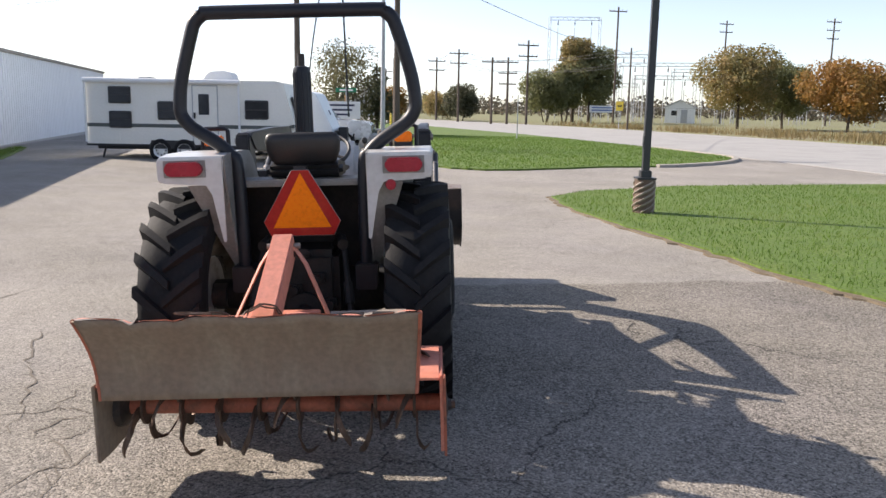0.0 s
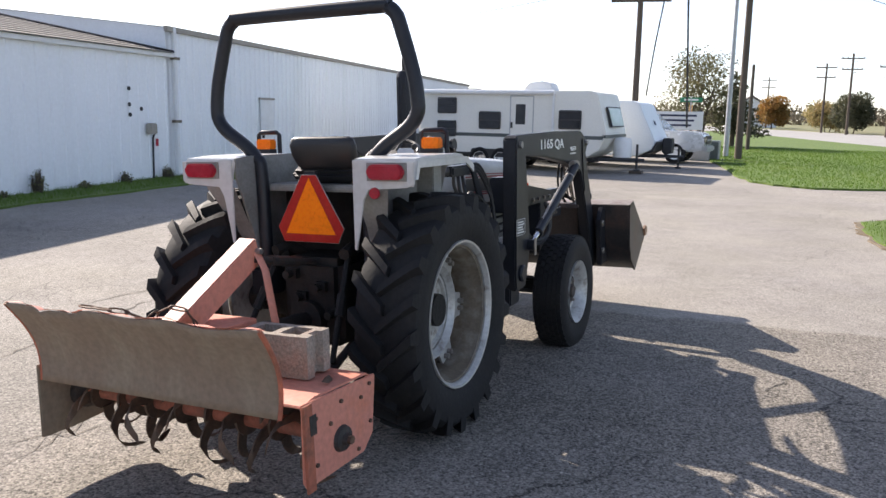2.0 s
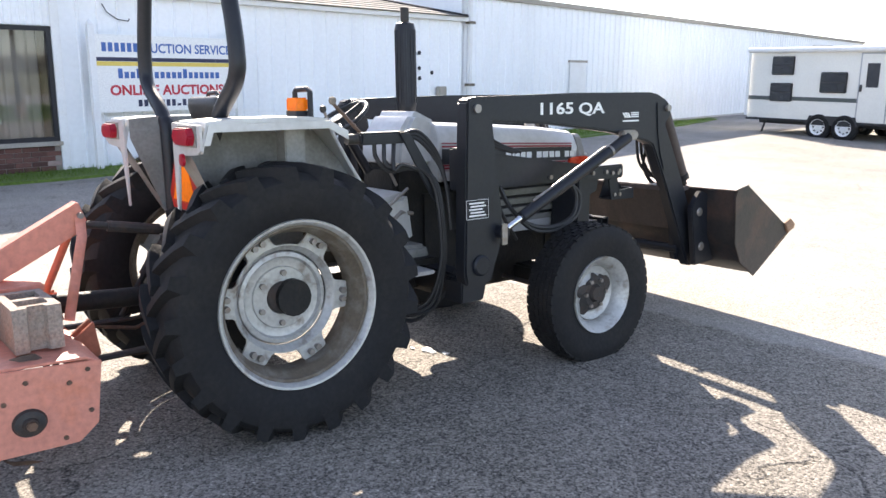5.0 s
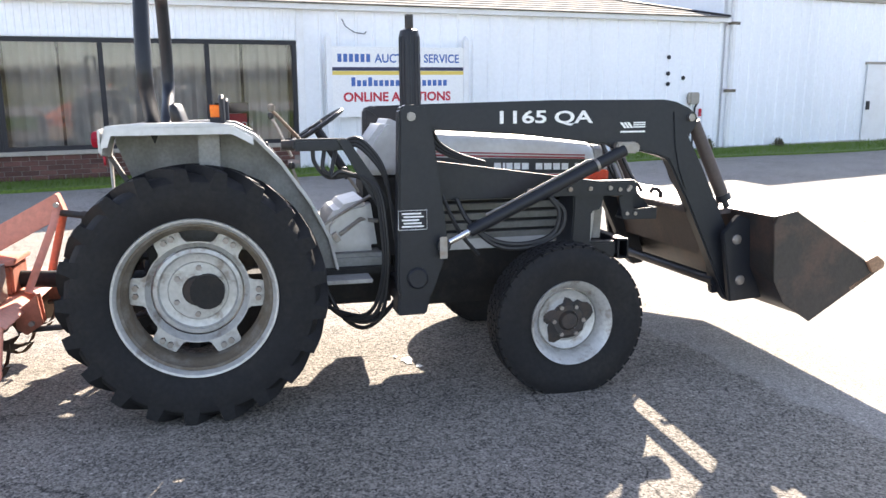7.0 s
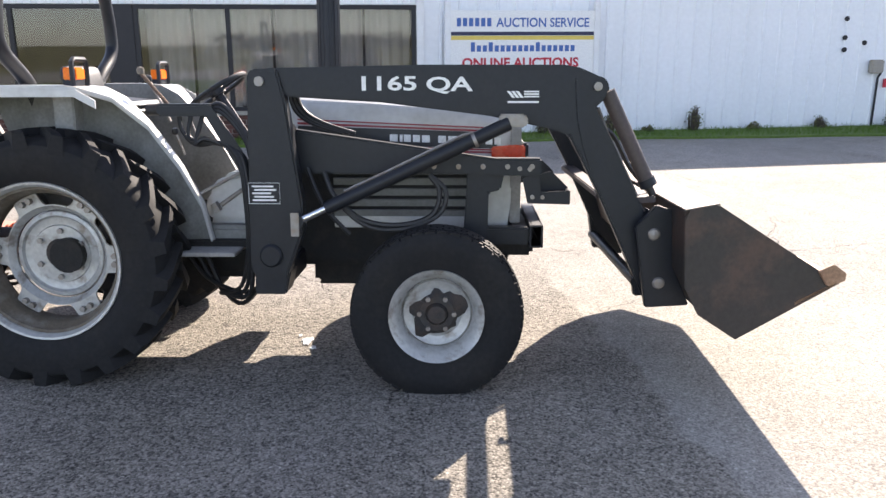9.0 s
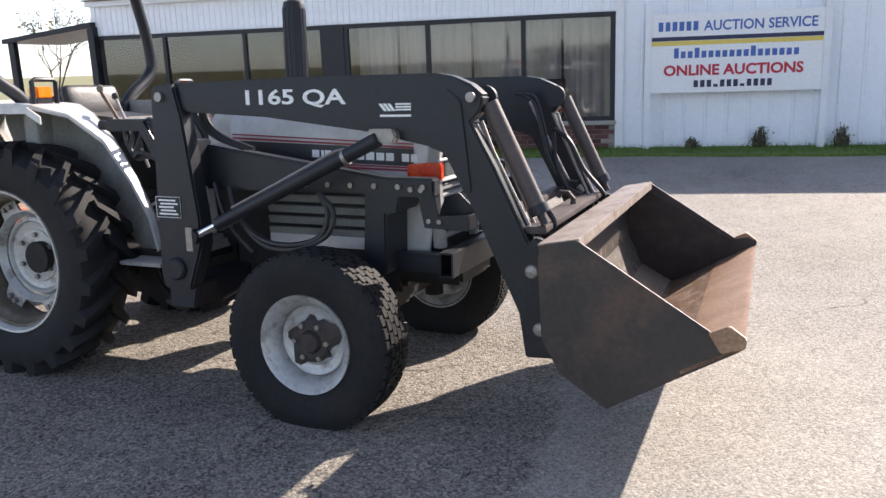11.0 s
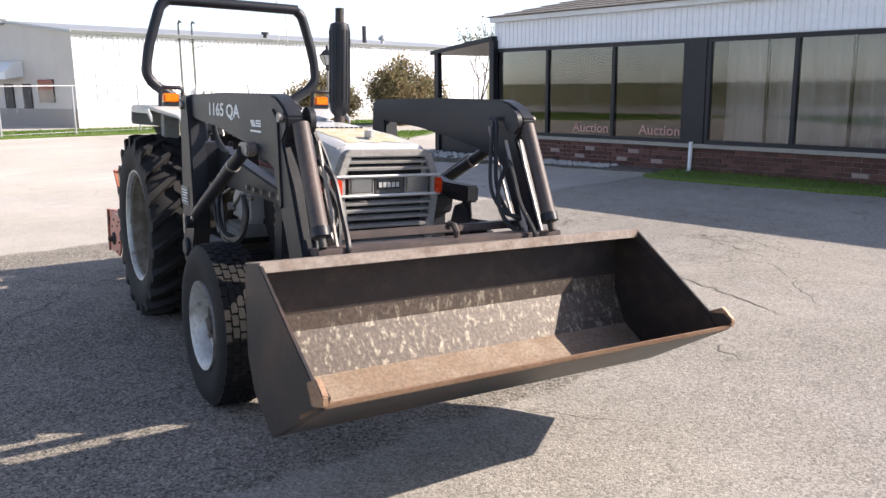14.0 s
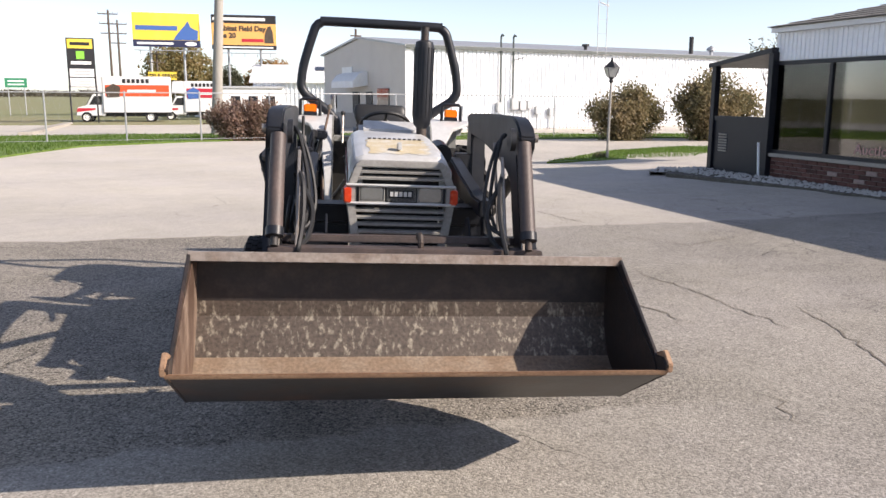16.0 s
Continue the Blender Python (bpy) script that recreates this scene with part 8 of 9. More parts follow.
# ---- lamp post on the lawn's corner ----
lp = thing("street_lamp", pose(4.10, 8.5, 0.03), "tall square dark lamp post on a spiral painted base", "street lamp")
part("base", Geo().lathe([(0.0, -0.05), (0.165, -0.05), (0.165, 0.56), (0.0, 0.56)], (0, 0, 0), "z", 28, closed=False), M_BROWNPIPE, lp, "round brown concrete base")
for k in range(6):
    turn = [k * math.pi / 3 + 1.7 * math.pi * i / 40 for i in range(41)]
    hel = [(0.168 * math.cos(a), 0.168 * math.sin(a), 0.03 + 0.50 * i / 40) for i, a in enumerate(turn)]
    part("spiral_band", Geo().tube(hel, 0.019, 6, squash=0.7), M_PALEPIPE, lp, "pale spiral band")
part("base_plate", Geo().box((0, 0, 0.575), (0.3, 0.3, 0.03)), M_BRONZEPOLE, lp, bevel=0.004)
part("collar", Geo().box((0, 0, 0.64), (0.17, 0.17, 0.12)), M_BRONZEPOLE, lp, bevel=0.006)
part("pole", Geo().box((0, 0, 3.8), (0.11, 0.11, 6.4)), M_BRONZEPOLE, lp, bevel=0.008)
part("junction_lid", Geo().box((-0.06, -0.0, 1.15), (0.012, 0.075, 0.2)), M_BRONZEPOLE, lp, bevel=0.003)
part("lamp_head", Geo().box((-0.35, 0, 7.0), (0.75, 0.4, 0.12)), M_BRONZEPOLE, lp, bevel=0.02)

# ---- the far side of the lot ----
FAC = pose(-3.8, -40.6, 0, 0, 0, 202.1)
fac = thing("factory", FAC, "long white ribbed metal factory with beige gable end", "factory")


def ribs(x0, x1, z0, z1, y, pitch=0.3, depth=0.06):
    prof, x = [], x0
    while x < x1:
        prof += [(x, y), (x + pitch * 0.7, y), (x + pitch * 0.78, y - depth), (x + pitch * 0.92, y - depth)]
        x += pitch
    prof.append((x1, y))
    g = Geo()
    vs = [(p[0], p[1], z0) for p in prof] + [(p[0], p[1], z1) for p in prof]
    m = len(prof)
    return g.add(vs, [(i, i + 1, m + i + 1, m + i) for i in range(m - 1)])


part("wall", Geo().prism([(0, 0), (12.6, 0), (12.6, 4.75), (6.6, 5.6), (0, 4.85)], "x", 0, 38), M_BEIGE, fac, "beige gable wall")
part("siding", ribs(0.02, 38, 0.1, 4.8, -0.02), M_SIDING, fac, "white ribbed siding", smooth=0)
part("roof", Geo().prism([(-0.25, 4.82), (6.6, 5.62), (12.9, 4.75), (12.9, 4.87), (6.6, 5.74), (-0.25, 4.94)], "x", -0.15, 38.2), M_GALV, fac)
part("eave_trim", Geo().span((-0.1, -0.27, 4.74), (38.2, -0.2, 4.93)), M_RVSTRIPE, fac)
part("corner_trim", Geo().span((-0.04, -0.08, 0), (0.3, -0.06, 4.8)), M_WHITE, fac)
part("stone_base", Geo().span((-0.09, 0.1, 0), (0.0, 12.4, 0.95)), M_RUBBLE, fac)
part("awning", Geo().prism([(-0.02, 3.55), (-0.6, 3.4), (-1.0, 2.95), (-1.02, 2.55), (-0.98, 2.55), (-0.02, 2.7)], "y", 5.2, 8.8), M_WHITE, fac)
part("window", Geo().span((-0.08, 2.1, 1.3), (-0.01, 3.7, 2.5)), M_DARKPANE, fac)
part("window", Geo().span((-0.08, 10.4, 1.2), (-0.01, 11.3, 2.2)), M_DARKPANE, fac)
part("door", Geo().span((-0.08, 4.5, 0.05), (-0.01, 5.4, 2.3)), M_PLASTIC, fac)
part("door", Geo().span((-0.08, 6.5, 0.05), (-0.01, 7.5, 2.3)), M_PLASTIC, fac)
part("name_board", Geo().span((-0.08, 7.6, 3.3), (-0.01, 9.2, 3.9)), M_WHITE, fac)
for x in (6.4, 7.3):
    part("conduit", Geo().cyl((x, -0.14, 1.4), (x, -0.14, 5.55), 0.055, 8).tube([(x, -0.14, 5.55), (x, -0.25, 5.7), (x, -0.4, 5.62)], 0.06, 8), M_RVSTRIPE, fac)
for x, z, w, h in ((6.3, 1.4, 0.4, 0.6), (7.4, 1.6, 0.5, 0.7), (8.0, 1.5, 0.5, 0.6), (8.5, 1.55, 0.4, 0.5), (9.2, 1.2, 0.5, 0.5), (10.2, 1.1, 0.35, 0.5)):
    part("meter_box", Geo().box((x, -0.2, z), (w, 0.25, h)), M_GALV, fac, bevel=0.02)
    part("conduit", Geo().cyl((x, -0.16, -0.05), (x, -0.16, z - h / 2 + 0.02), 0.04, 6), M_GALV, fac)
part("wall_lamp", Geo().cyl((7.3, -0.05, 4.2), (7.9, -0.5, 4.4), 0.04, 6), M_GALV, fac)
part("roof_vent", Geo().cyl((13.8, 1.0, 4.95), (13.8, 1.0, 5.3), 0.12, 10).cyl((13.8, 1.0, 5.3), (13.8, 1.0, 5.45), 0.24, 10), M_PLASTIC, fac)
part("chimney", Geo().cyl((23.6, 1.2, 4.9), (23.6, 1.2, 6.3), 0.16, 10), M_PLASTIC, fac)
part("roof_vent", Geo().cyl((25.4, 1.0, 4.9), (25.4, 1.0, 5.3), 0.12, 10).lathe([(0.0, 5.75), (0.3, 5.55), (0.34, 5.4), (0.1, 5.3)], (25.4, 1.0, 0), "z", 12, closed=False), M_GALV, fac)
mast = thing("antenna_mast", FAC @ pose(15.2, 1.4, 4.95), "slender lattice antenna mast on the factory roof", "mast")
g = Geo()
for dx in (0, 0.75):
    g.cyl((dx, 0, 0), (dx, 0, 6.5 + dx * 4), 0.03, 6)
part("mast_pole", g, M_GALV, mast)
for i in range(7):
    part("rung", Geo().cyl((0, 0, 0.5 + i * 0.9), (0.75, 0, 0.5 + i * 0.9), 0.012, 5), M_GALV, mast)
part("cross_piece", Geo().cyl((0.1, 0, 3.4), (0.9, 0, 3.2), 0.04, 6), M_GALV, mast)
pole = thing("vent_pole", FAC @ pose(4.0, 16.0, 0), "dark pole rising behind the gable roof", "pole")
part("pole", Geo().cyl((0, 0, -0.1), (0, 0, 7.2), 0.09, 8), M_POLE, pole)
part("crossarm", Geo().box((0, 0, 6.7), (0.9, 0.08, 0.1)), M_POLE, pole)

b2 = thing("workshop", pose(6.2, -53.5, 0, 0, 0, 181), "white metal workshop with a white gabled roof", "building")
part("wall", Geo().prism([(0, -0.1), (8.6, -0.1), (8.6, 2.5), (4.3, 3.75), (0, 2.5)], "x", 0, 14), M_WHITE, b2)
part("siding", ribs(0.02, 14, 0.1, 2.5, -0.02), M_SIDING, b2, "white ribbed siding", smooth=0)
part("roof", Geo().prism([(-0.3, 2.44), (4.3, 3.78), (8.9, 2.44), (8.9, 2.54), (4.3, 3.88), (-0.3, 2.54)], "x", -0.25, 14.2), M_WHITE, b2, "white sheet-metal roof")
part("skylight", Geo().add([(4.4, 2.6, 3.33), (5.1, 2.6, 3.33), (5.1, 3.6, 3.62), (4.4, 3.6, 3.62), (4.4, 2.6, 3.44), (5.1, 2.6, 3.44), (5.1, 3.6, 3.73), (4.4, 3.6, 3.73)], [(0, 3, 2, 1), (4, 5, 6, 7), (0, 1, 5, 4), (1, 2, 6, 5), (2, 3, 7, 6), (3, 0, 4, 7)]), M_DARKPANE, b2, smooth=0)
b3 = thing("office_block", pose(14.8, -92, 0, 0, 0, 200), "low white building with dark windows", "building")
part("wall", Geo().span((0, 0, 0), (9, 8, 3.5)), M_WHITE, b3)
part("roof", Geo().span((-0.2, -0.2, 3.5), (9.2, 8.2, 3.75)), M_GALV, b3)
for i in range(4):
    part("window", Geo().box((1.2 + 2.1 * i, -0.03, 2.0), (1.1, 0.06, 1.2)), M_DARKPANE, b3)

pole = thing("concrete_pole", pose(6.1, -35.1, 0), "thick grey concrete utility pole behind the shrub", "pole")
part("pole", Geo().cyl((0, 0, -0.2), (-0.6, 0, 9.5), 0.27, 18, r2=0.19), M_CONCPOLE, pole)
utility_pole(27.3, -100.3, 13.0, 3, 0.18)
utility_pole(26.8, -102.4, 12.0, 3, 0.18)
utility_pole(24.2, -112.0, 9.0, 2, 0.15)
tree("tree", 26.6, -141.3, 11.5, 13.0, 2.0, M_LEAFGOLD, "broad autumn tree behind the billboards", 51, 4500, 0.4)
tree("tree", 20.0, -150.0, 8.0, 9.0, 1.5, M_LEAFDARK, "dark green tree behind the rental yard", 52, 3000, 0.36)
tree("tree", 9.5, -125.0, 8.0, 9.0, 2.0, M_LEAFORANGE, "brown autumn tree behind the workshop", 53, 3000, 0.34)


def board_frame(name, p, q, z0, z1, face, label):
    """A billboard between two ground places, with posts and a catwalk."""
    p, q = Vector((*p, 0)), Vector((*q, 0))
    w = (q - p).length
    ob = thing(name, pose(p.x, p.y, 0, 0, 0, math.degrees(math.atan2((q - p).y, (q - p).x))), label, "billboard")
    part("panel", Geo().span((0, 0, z0), (w, 0.25, z1)), face, ob, bevel=0.02)
    for x in (0.25 * w, 0.75 * w):
        part("post", Geo().cyl((x, 0.45, -0.2), (x, 0.45, z1 - 0.3), 0.16, 8), M_GALV, ob)
    part("catwalk", Geo().span((0.1, -0.7, z0 - 0.55), (w - 0.1, -0.1, z0 - 0.45)), M_GALV, ob)
    for i in range(5):
        x = 0.1 * w + 0.2 * w * i
        part("bracket", Geo().cyl((x, 0.4, z0 - 1.0), (x, -0.6, z0 - 0.5), 0.05, 5), M_GALV, ob)
    return ob, w


# as seen from the lot the boards read with their left end at larger x
bb, w = board_frame("billboard", (26.9, -110.6), (18.3, -112.2), 9.4, 13.9, M_SIGNYEL, "yellow billboard with blue lower band")
part("lower_band", Geo().span((0, -0.03, 9.4), (w, -0.005, 10.3)), M_SIGNNAVY, bb)
part("lettering_bar", Geo().span((0.4, -0.03, 11.6), (5.8, -0.005, 12.2)), M_SIGNBLUE, bb)
part("lettering_bar", Geo().span((0.5, -0.05, 9.7), (5.2, -0.03, 10.0)), M_DECAL, bb)
part("printed_shape", Geo().prism([(5.2, 10.35), (8.4, 10.35), (8.5, 11.6), (7.6, 12.0), (7.2, 12.9), (6.7, 12.2), (5.8, 11.2)], "y", -0.03, -0.005), M_SIGNBLUE, bb)
part("emblem", Geo().prism([(7.5 + 0.8 * math.cos(i * 0.4), 9.85 + 0.28 * math.sin(i * 0.4)) for i in range(16)], "y", -0.06, -0.03), M_DECAL, bb)
bb, w = board_frame("billboard", (16.5, -110.4), (7.9, -111.3), 9.1, 13.7, M_SIGNORANGE, "orange and black billboard announcing a field day")
part("upper_band", Geo().span((0, -0.03, 12.6), (w, -0.005, 13.7)), M_SIGNBLACK, bb)
part("lower_band", Geo().span((0, -0.03, 9.1), (w, -0.005, 9.7)), M_SIGNBLACK, bb)
part("lettering_bar", Geo().span((0.2, -0.05, 12.95), (7.2, -0.03, 13.35)), M_DECAL, bb)
part("lettering_bar", Geo().span((0.3, -0.05, 9.3), (8.2, -0.03, 9.5)), M_DECAL, bb)
part("lettering_bar", Geo().span((4.0, -0.05, 10.15), (6.9, -0.03, 10.55)), M_SIGNRED, bb)
part("printed_shape", Geo().prism([(7.0, 10.0), (8.3, 10.0), (8.2, 11.4), (7.9, 12.3), (7.5, 12.2), (7.1, 11.2)], "y", -0.03, -0.005), M_BARK, bb)
for body, x, z, s in (("Habitat Field Day", 0.55, 11.6, 0.95), ("June 20", 0.35, 10.65, 0.95)):
    part("lettering", lettering(body, s, 0.01, 0.045), M_BARK, bb, m=pose(x, -0.02, z, 90, 0, 0))

py = thing("pylon_sign", pose(22.0, -65.4, 0, 0, 0, 196), "tall black pylon sign with tenant panels", "sign")
part("cabinet", Geo().span((0, 0, 3.0), (2.15, 0.45, 7.0)), M_SIGNBLACK, py, bevel=0.02)
for x in (0.05, 2.1):
    part("post", Geo().cyl((x, 0.22, -0.2), (x, 0.22, 3.1), 0.07, 8), M_SIGNBLACK, py)
part("yellow_panel", Geo().span((0.1, -0.03, 6.15), (2.0, -0.004, 6.9)), M_SIGNYEL, py)
part("green_square", Geo().span((0.72, -0.03, 5.3), (1.35, -0.004, 5.93)), M_SIGNGREEN, py)
part("lettering_bar", Geo().span((0.3, -0.03, 4.85), (1.85, -0.004, 5.1)), M_DECAL, py)
part("tenant_panel", Geo().span((0.15, -0.03, 3.85), (2.0, -0.004, 4.5)), M_DECAL, py)
part("tenant_panel", Geo().span((0.15, -0.03, 3.05), (2.0, -0.004, 3.75)), M_DECAL, py)
for z in (4.3, 4.05, 3.5, 3.25):
    part("lettering_bar", Geo().span((0.4, -0.05, z - 0.04), (1.75, -0.03, z + 0.04)), M_GALV, py)
part("lettering_bar", Geo().span((0.3, -0.05, 6.4), (1.8, -0.03, 6.65)), M_SIGNBLACK, py)
ss = thing("roadside_sign", pose(21.1, -91.4, 0, 0, 0, 190), "yellow sign with black capitals over the rental yard", "sign")
part("panel", Geo().span((0, 0, 4.4), (3.1, 0.12, 5.3)), M_SIGNYEL, ss)
part("lettering", lettering("SELF SERVE", 0.62, 0.01, 0.012), M_SIGNBLACK, ss, m=pose(0.1, -0.02, 4.62, 90, 0, 0))
for x in (0.3, 2.8):
    part("post", Geo().cyl((x, 0.16, -0.1), (x, 0.16, 4.5), 0.06, 8), M_GALV, ss)
hs = thing("highway_sign", pose(49.0, -124.8, 0, 0, 0, 199), "green highway sign on two posts far off", "road sign")
part("panel", Geo().span((0, 0, 4.2), (3.0, 0.1, 5.6)), M_ROADGREEN, hs)
for z in (4.65, 5.15):
    part("lettering_bar", Geo().span((0.4, -0.02, z - 0.1), (2.6, -0.003, z + 0.1)), M_DECAL, hs)
for x in (0.4, 2.6):
    part("post", Geo().cyl((x, 0.16, -0.1), (x, 0.16, 4.4), 0.08, 8), M_GALV, hs)


def box_truck(m, length, label, band):
    """Cab to local x = 0, box behind it towards +x; the printed side looks to +y."""
    ob = thing("box_truck", m, label, "truck", "rental trucks")
    part("cab", Geo().prism([(0, 0.5), (0.1, 1.15), (0.75, 1.3), (1.25, 2.15), (2.1, 2.2), (2.1, 0.5)], "y", 0, 2.0), M_WHITE, ob, bevel=0.05)
    part("side_window", Geo().prism([(0.95, 1.35), (1.35, 2.0), (1.9, 2.02), (1.9, 1.35)], "y", 1.99, 2.012), M_DARKPANE, ob)
    part("windscreen", Geo().prism([(0.76, 1.36), (1.2, 2.1), (1.17, 2.12), (0.72, 1.36)], "y", 0.15, 1.85), M_DARKPANE, ob)
    part("cargo_box", Geo().span((2.0, -0.15, 0.75), (length, 2.15, 3.5)), M_WHITE, ob, bevel=0.04)
    part("attic", Geo().prism([(0.9, 2.5), (2.0, 2.3), (2.0, 3.49), (1.0, 3.45)], "y", -0.13, 2.13), M_WHITE, ob, bevel=0.04)
    part("colour_band", Geo().span((2.2, 2.152, 2.0), (length - 0.05, 2.17, 2.85)), band, ob)
    for i in range(6):
        part("lettering_bar", Geo().span((length * 0.5 + i * 0.34, 2.152, 3.0), (length * 0.5 + 0.24 + i * 0.34, 2.165, 3.3)), M_SIGNBLACK, ob)
    part("lettering_bar", Geo().span((length * 0.55, 2.172, 2.3), (length * 0.85, 2.18, 2.5)), M_DECAL, ob)
    part("printed_shape", Geo().prism([(2.3, 1.9), (3.2, 1.95), (3.3, 2.7), (2.8, 2.95), (2.2, 2.6)], "y", 2.172, 2.185), M_BARK if band is M_TRUCKORANGE else M_SIGNBLUE, ob)
    part("red_flash", Geo().prism([(0.05, 0.8), (1.4, 0.95), (1.4, 1.1), (0.12, 1.1)], "y", 2.0, 2.015), M_SIGNRED, ob)
    part("chassis", Geo().span((0.3, 0.3, 0.45), (length, 1.7, 0.75)), M_PLASTIC, ob)
    for x in (0.75, length - 1.5):
        for y, q in ((0.05, -1), (1.95, 1)):
            road_wheel(ob, (x, y, 0.4), 0.4, 0.25, q)
    return ob


box_truck(pose(23.6, -73.5, 0, 0, 0, 8) @ Matrix.Diagonal((-1.18, 1.18, 1.18, 1)), 6.9, "white rental box truck with orange band on the side", M_TRUCKORANGE)
box_truck(pose(18.2, -84.0, 0, 0, 0, 8) @ Matrix.Diagonal((-1.15, 1.15, 1.15, 1)), 5.2, "white rental box truck with blue and red picture", M_SIGNRED)
slab("driveway_edge", [(15.6, -37.5), (16.2, -37.3), (21.5, -62), (20.9, -62)], 0.12, M_KERB, "low pale concrete kerb of the yard entrance", "kerb")

post_fence("chain_link_fence", (19.6, -24.1, 0), (-2.5, -31.0, 0), 2.05, 8, "galvanised chain link fence along the grass")
post_fence("chain_link_fence", (-2.5, -31.1, 0), (-27.0, -38.6, 0), 2.05, 9, "galvanised chain link fence before the factory wall")
shrub(4.05, -29.4, 3.8, 2.0, 1.75, M_LEAFRED, "reddish brown shrub beside the fence", 61, 13000, 0.06)
shrub(-12.8, -29.4, 3.5, 2.2, 2.35, M_LEAFDRY, "broad dry looking shrub before the factory", 63, 15000, 0.065)
shrub(-17.2, -29.7, 4.4, 2.4, 3.0, M_LEAFDRY, "large brown shrub before the factory", 64, 19000, 0.07)
lt = thing("lantern_post", pose(-7.38, -15.86, 0.05), "old lantern on a slim pale post in the grass", "lantern")
part("post", Geo().cyl((0, 0, -0.1), (-0.03, 0, 2.15), 0.04, 10, r2=0.035), M_CONCPOLE, lt)
part("lantern_holder", Geo().lathe([(0.035, 2.1), (0.07, 2.14), (0.05, 2.2), (0.09, 2.26)], (-0.03, 0, 0), "z", 12, closed=False), M_PLASTIC, lt)
part("lantern_glass", Geo().add([(sx * (0.09 if z < 2.4 else 0.17) - 0.03, sy * (0.09 if z < 2.4 else 0.17), z) for z in (2.26, 2.52) for sx, sy in ((-1, -1), (1, -1), (1, 1), (-1, 1))], [(0, 1, 5, 4), (1, 2, 6, 5), (2, 3, 7, 6), (3, 0, 4, 7), (3, 2, 1, 0)]), M_LANTERN, lt, smooth=0)
g = Geo()
for sx, sy in ((-1, -1), (1, -1), (1, 1), (-1, 1)):
    g.cyl((sx * 0.09 - 0.03, sy * 0.09, 2.26), (sx * 0.17 - 0.03, sy * 0.17, 2.53), 0.012, 5)
part("lantern_frame", g, M_PLASTIC, lt)
part("lantern_roof", Geo().lathe([(0.24, 2.52), (0.1, 2.66), (0.05, 2.68), (0.03, 2.78), (0.0, 2.8)], (-0.03, 0, 0), "z", 4, closed=False), M_PLASTIC, lt, smooth=0)
shrub(-7.2, -16.0, 0.45, 0.4, 0.2, M_LEAFGREEN, "small weed tuft at the foot of the lantern post", 65, 220, 0.035)
cable([(-30, -14, 7.4), (0.0, -6.0, 4.35), (14, 6, 6.0)], 0.014, 0.1, "black overhead cable crossing above the lot")

# ---- grass and weeds ----
near_a = lambda x, y: 1.0 if y < 14 else 0.3
blades("grass", LAWN_A, 0.045, 90000, 0.045, M_GRASS, "short green grass of the lawn beside the lot", 71, 0.006, near_a)
blades("grass", [p for p in LAWN_B if p[1] < 45], 0.05, 70000, 0.045, M_GRASS, "short green grass of the roadside lawn", 72, 0.012)
STRIP = [wall_xy(u, o) for u, o in ((4.7, 0.03), (4.8, 1.05), (9, 0.9), (14, 1.2), (20, 1.6), (25, 1.25), (30, 0.35), (30, 0.03))]
blades("grass", STRIP, 0.125, 60000, 0.06, M_GRASS, "rough grass along the foot of the wall", 73, 0.006)
blades("grass", [(-5.3, -14.5), (-7.4, -15.3), (-10.1, -16.2), (-14.6, -22.3), (-12.5, -22.5), (-8.7, -19.4)], 0.05, 14000, 0.06, M_GRASS, "grass round the lantern post", 74, 0.012)
blades("grass", [(9.7, -18.2), (9.3, -24.2), (5.8, -28.3), (3.3, -29.5), (-5.0, -29.9), (-14, -31.6), (-19.8, -31.9), (-19.8, -36), (4, -36.5), (11, -35.5), (19, -33), (15.5, -13)], 0.05, 40000, 0.10, M_GRASS, "rough grass along the fence", 75, 0.02)
for k, (u, o, h) in enumerate(((11.34, 0.16, 0.42), (12.42, 0.2, 0.40), (13.92, 0.15, 0.5), (13.1, 0.2, 0.2), (14.96, 0.2, 0.22), (16.2, 0.15, 0.3), (10.4, 0.2, 0.25), (17.5, 0.2, 0.35), (19.4, 0.2, 0.3))):
    p = wall_pt(u, o)
    shrub(p.x, p.y, 0.3, 0.22, h, M_LEAFGREEN, "tall weed growing at the foot of the metal wall", 80 + k, 260, 0.022)

# bare tree behind the entrance screen
rnd = random.Random(91)
bt = thing("tree", pose(-10.3, -12.4, 0.0), "young bare tree with a few last leaves", "tree")
g, tips = Geo(), []


def twig(p, d, length, r, depth):
    q = p + d * length
    g.tube([p, p.lerp(q, 0.5) + Vector((rnd.gauss(0, 0.03), rnd.gauss(0, 0.03), 0)), q], r, 5, r2=r * 0.6)
    tips.append(q)
    if depth:
        for i in range(3):
            e = (d + Vector((rnd.gauss(0, 0.45), rnd.gauss(0, 0.45), rnd.uniform(-0.1, 0.35)))).normalized()
            twig(q if i else p.lerp(q, 0.7), e, length * rnd.uniform(0.6, 0.85), r * 0.6, depth - 1)


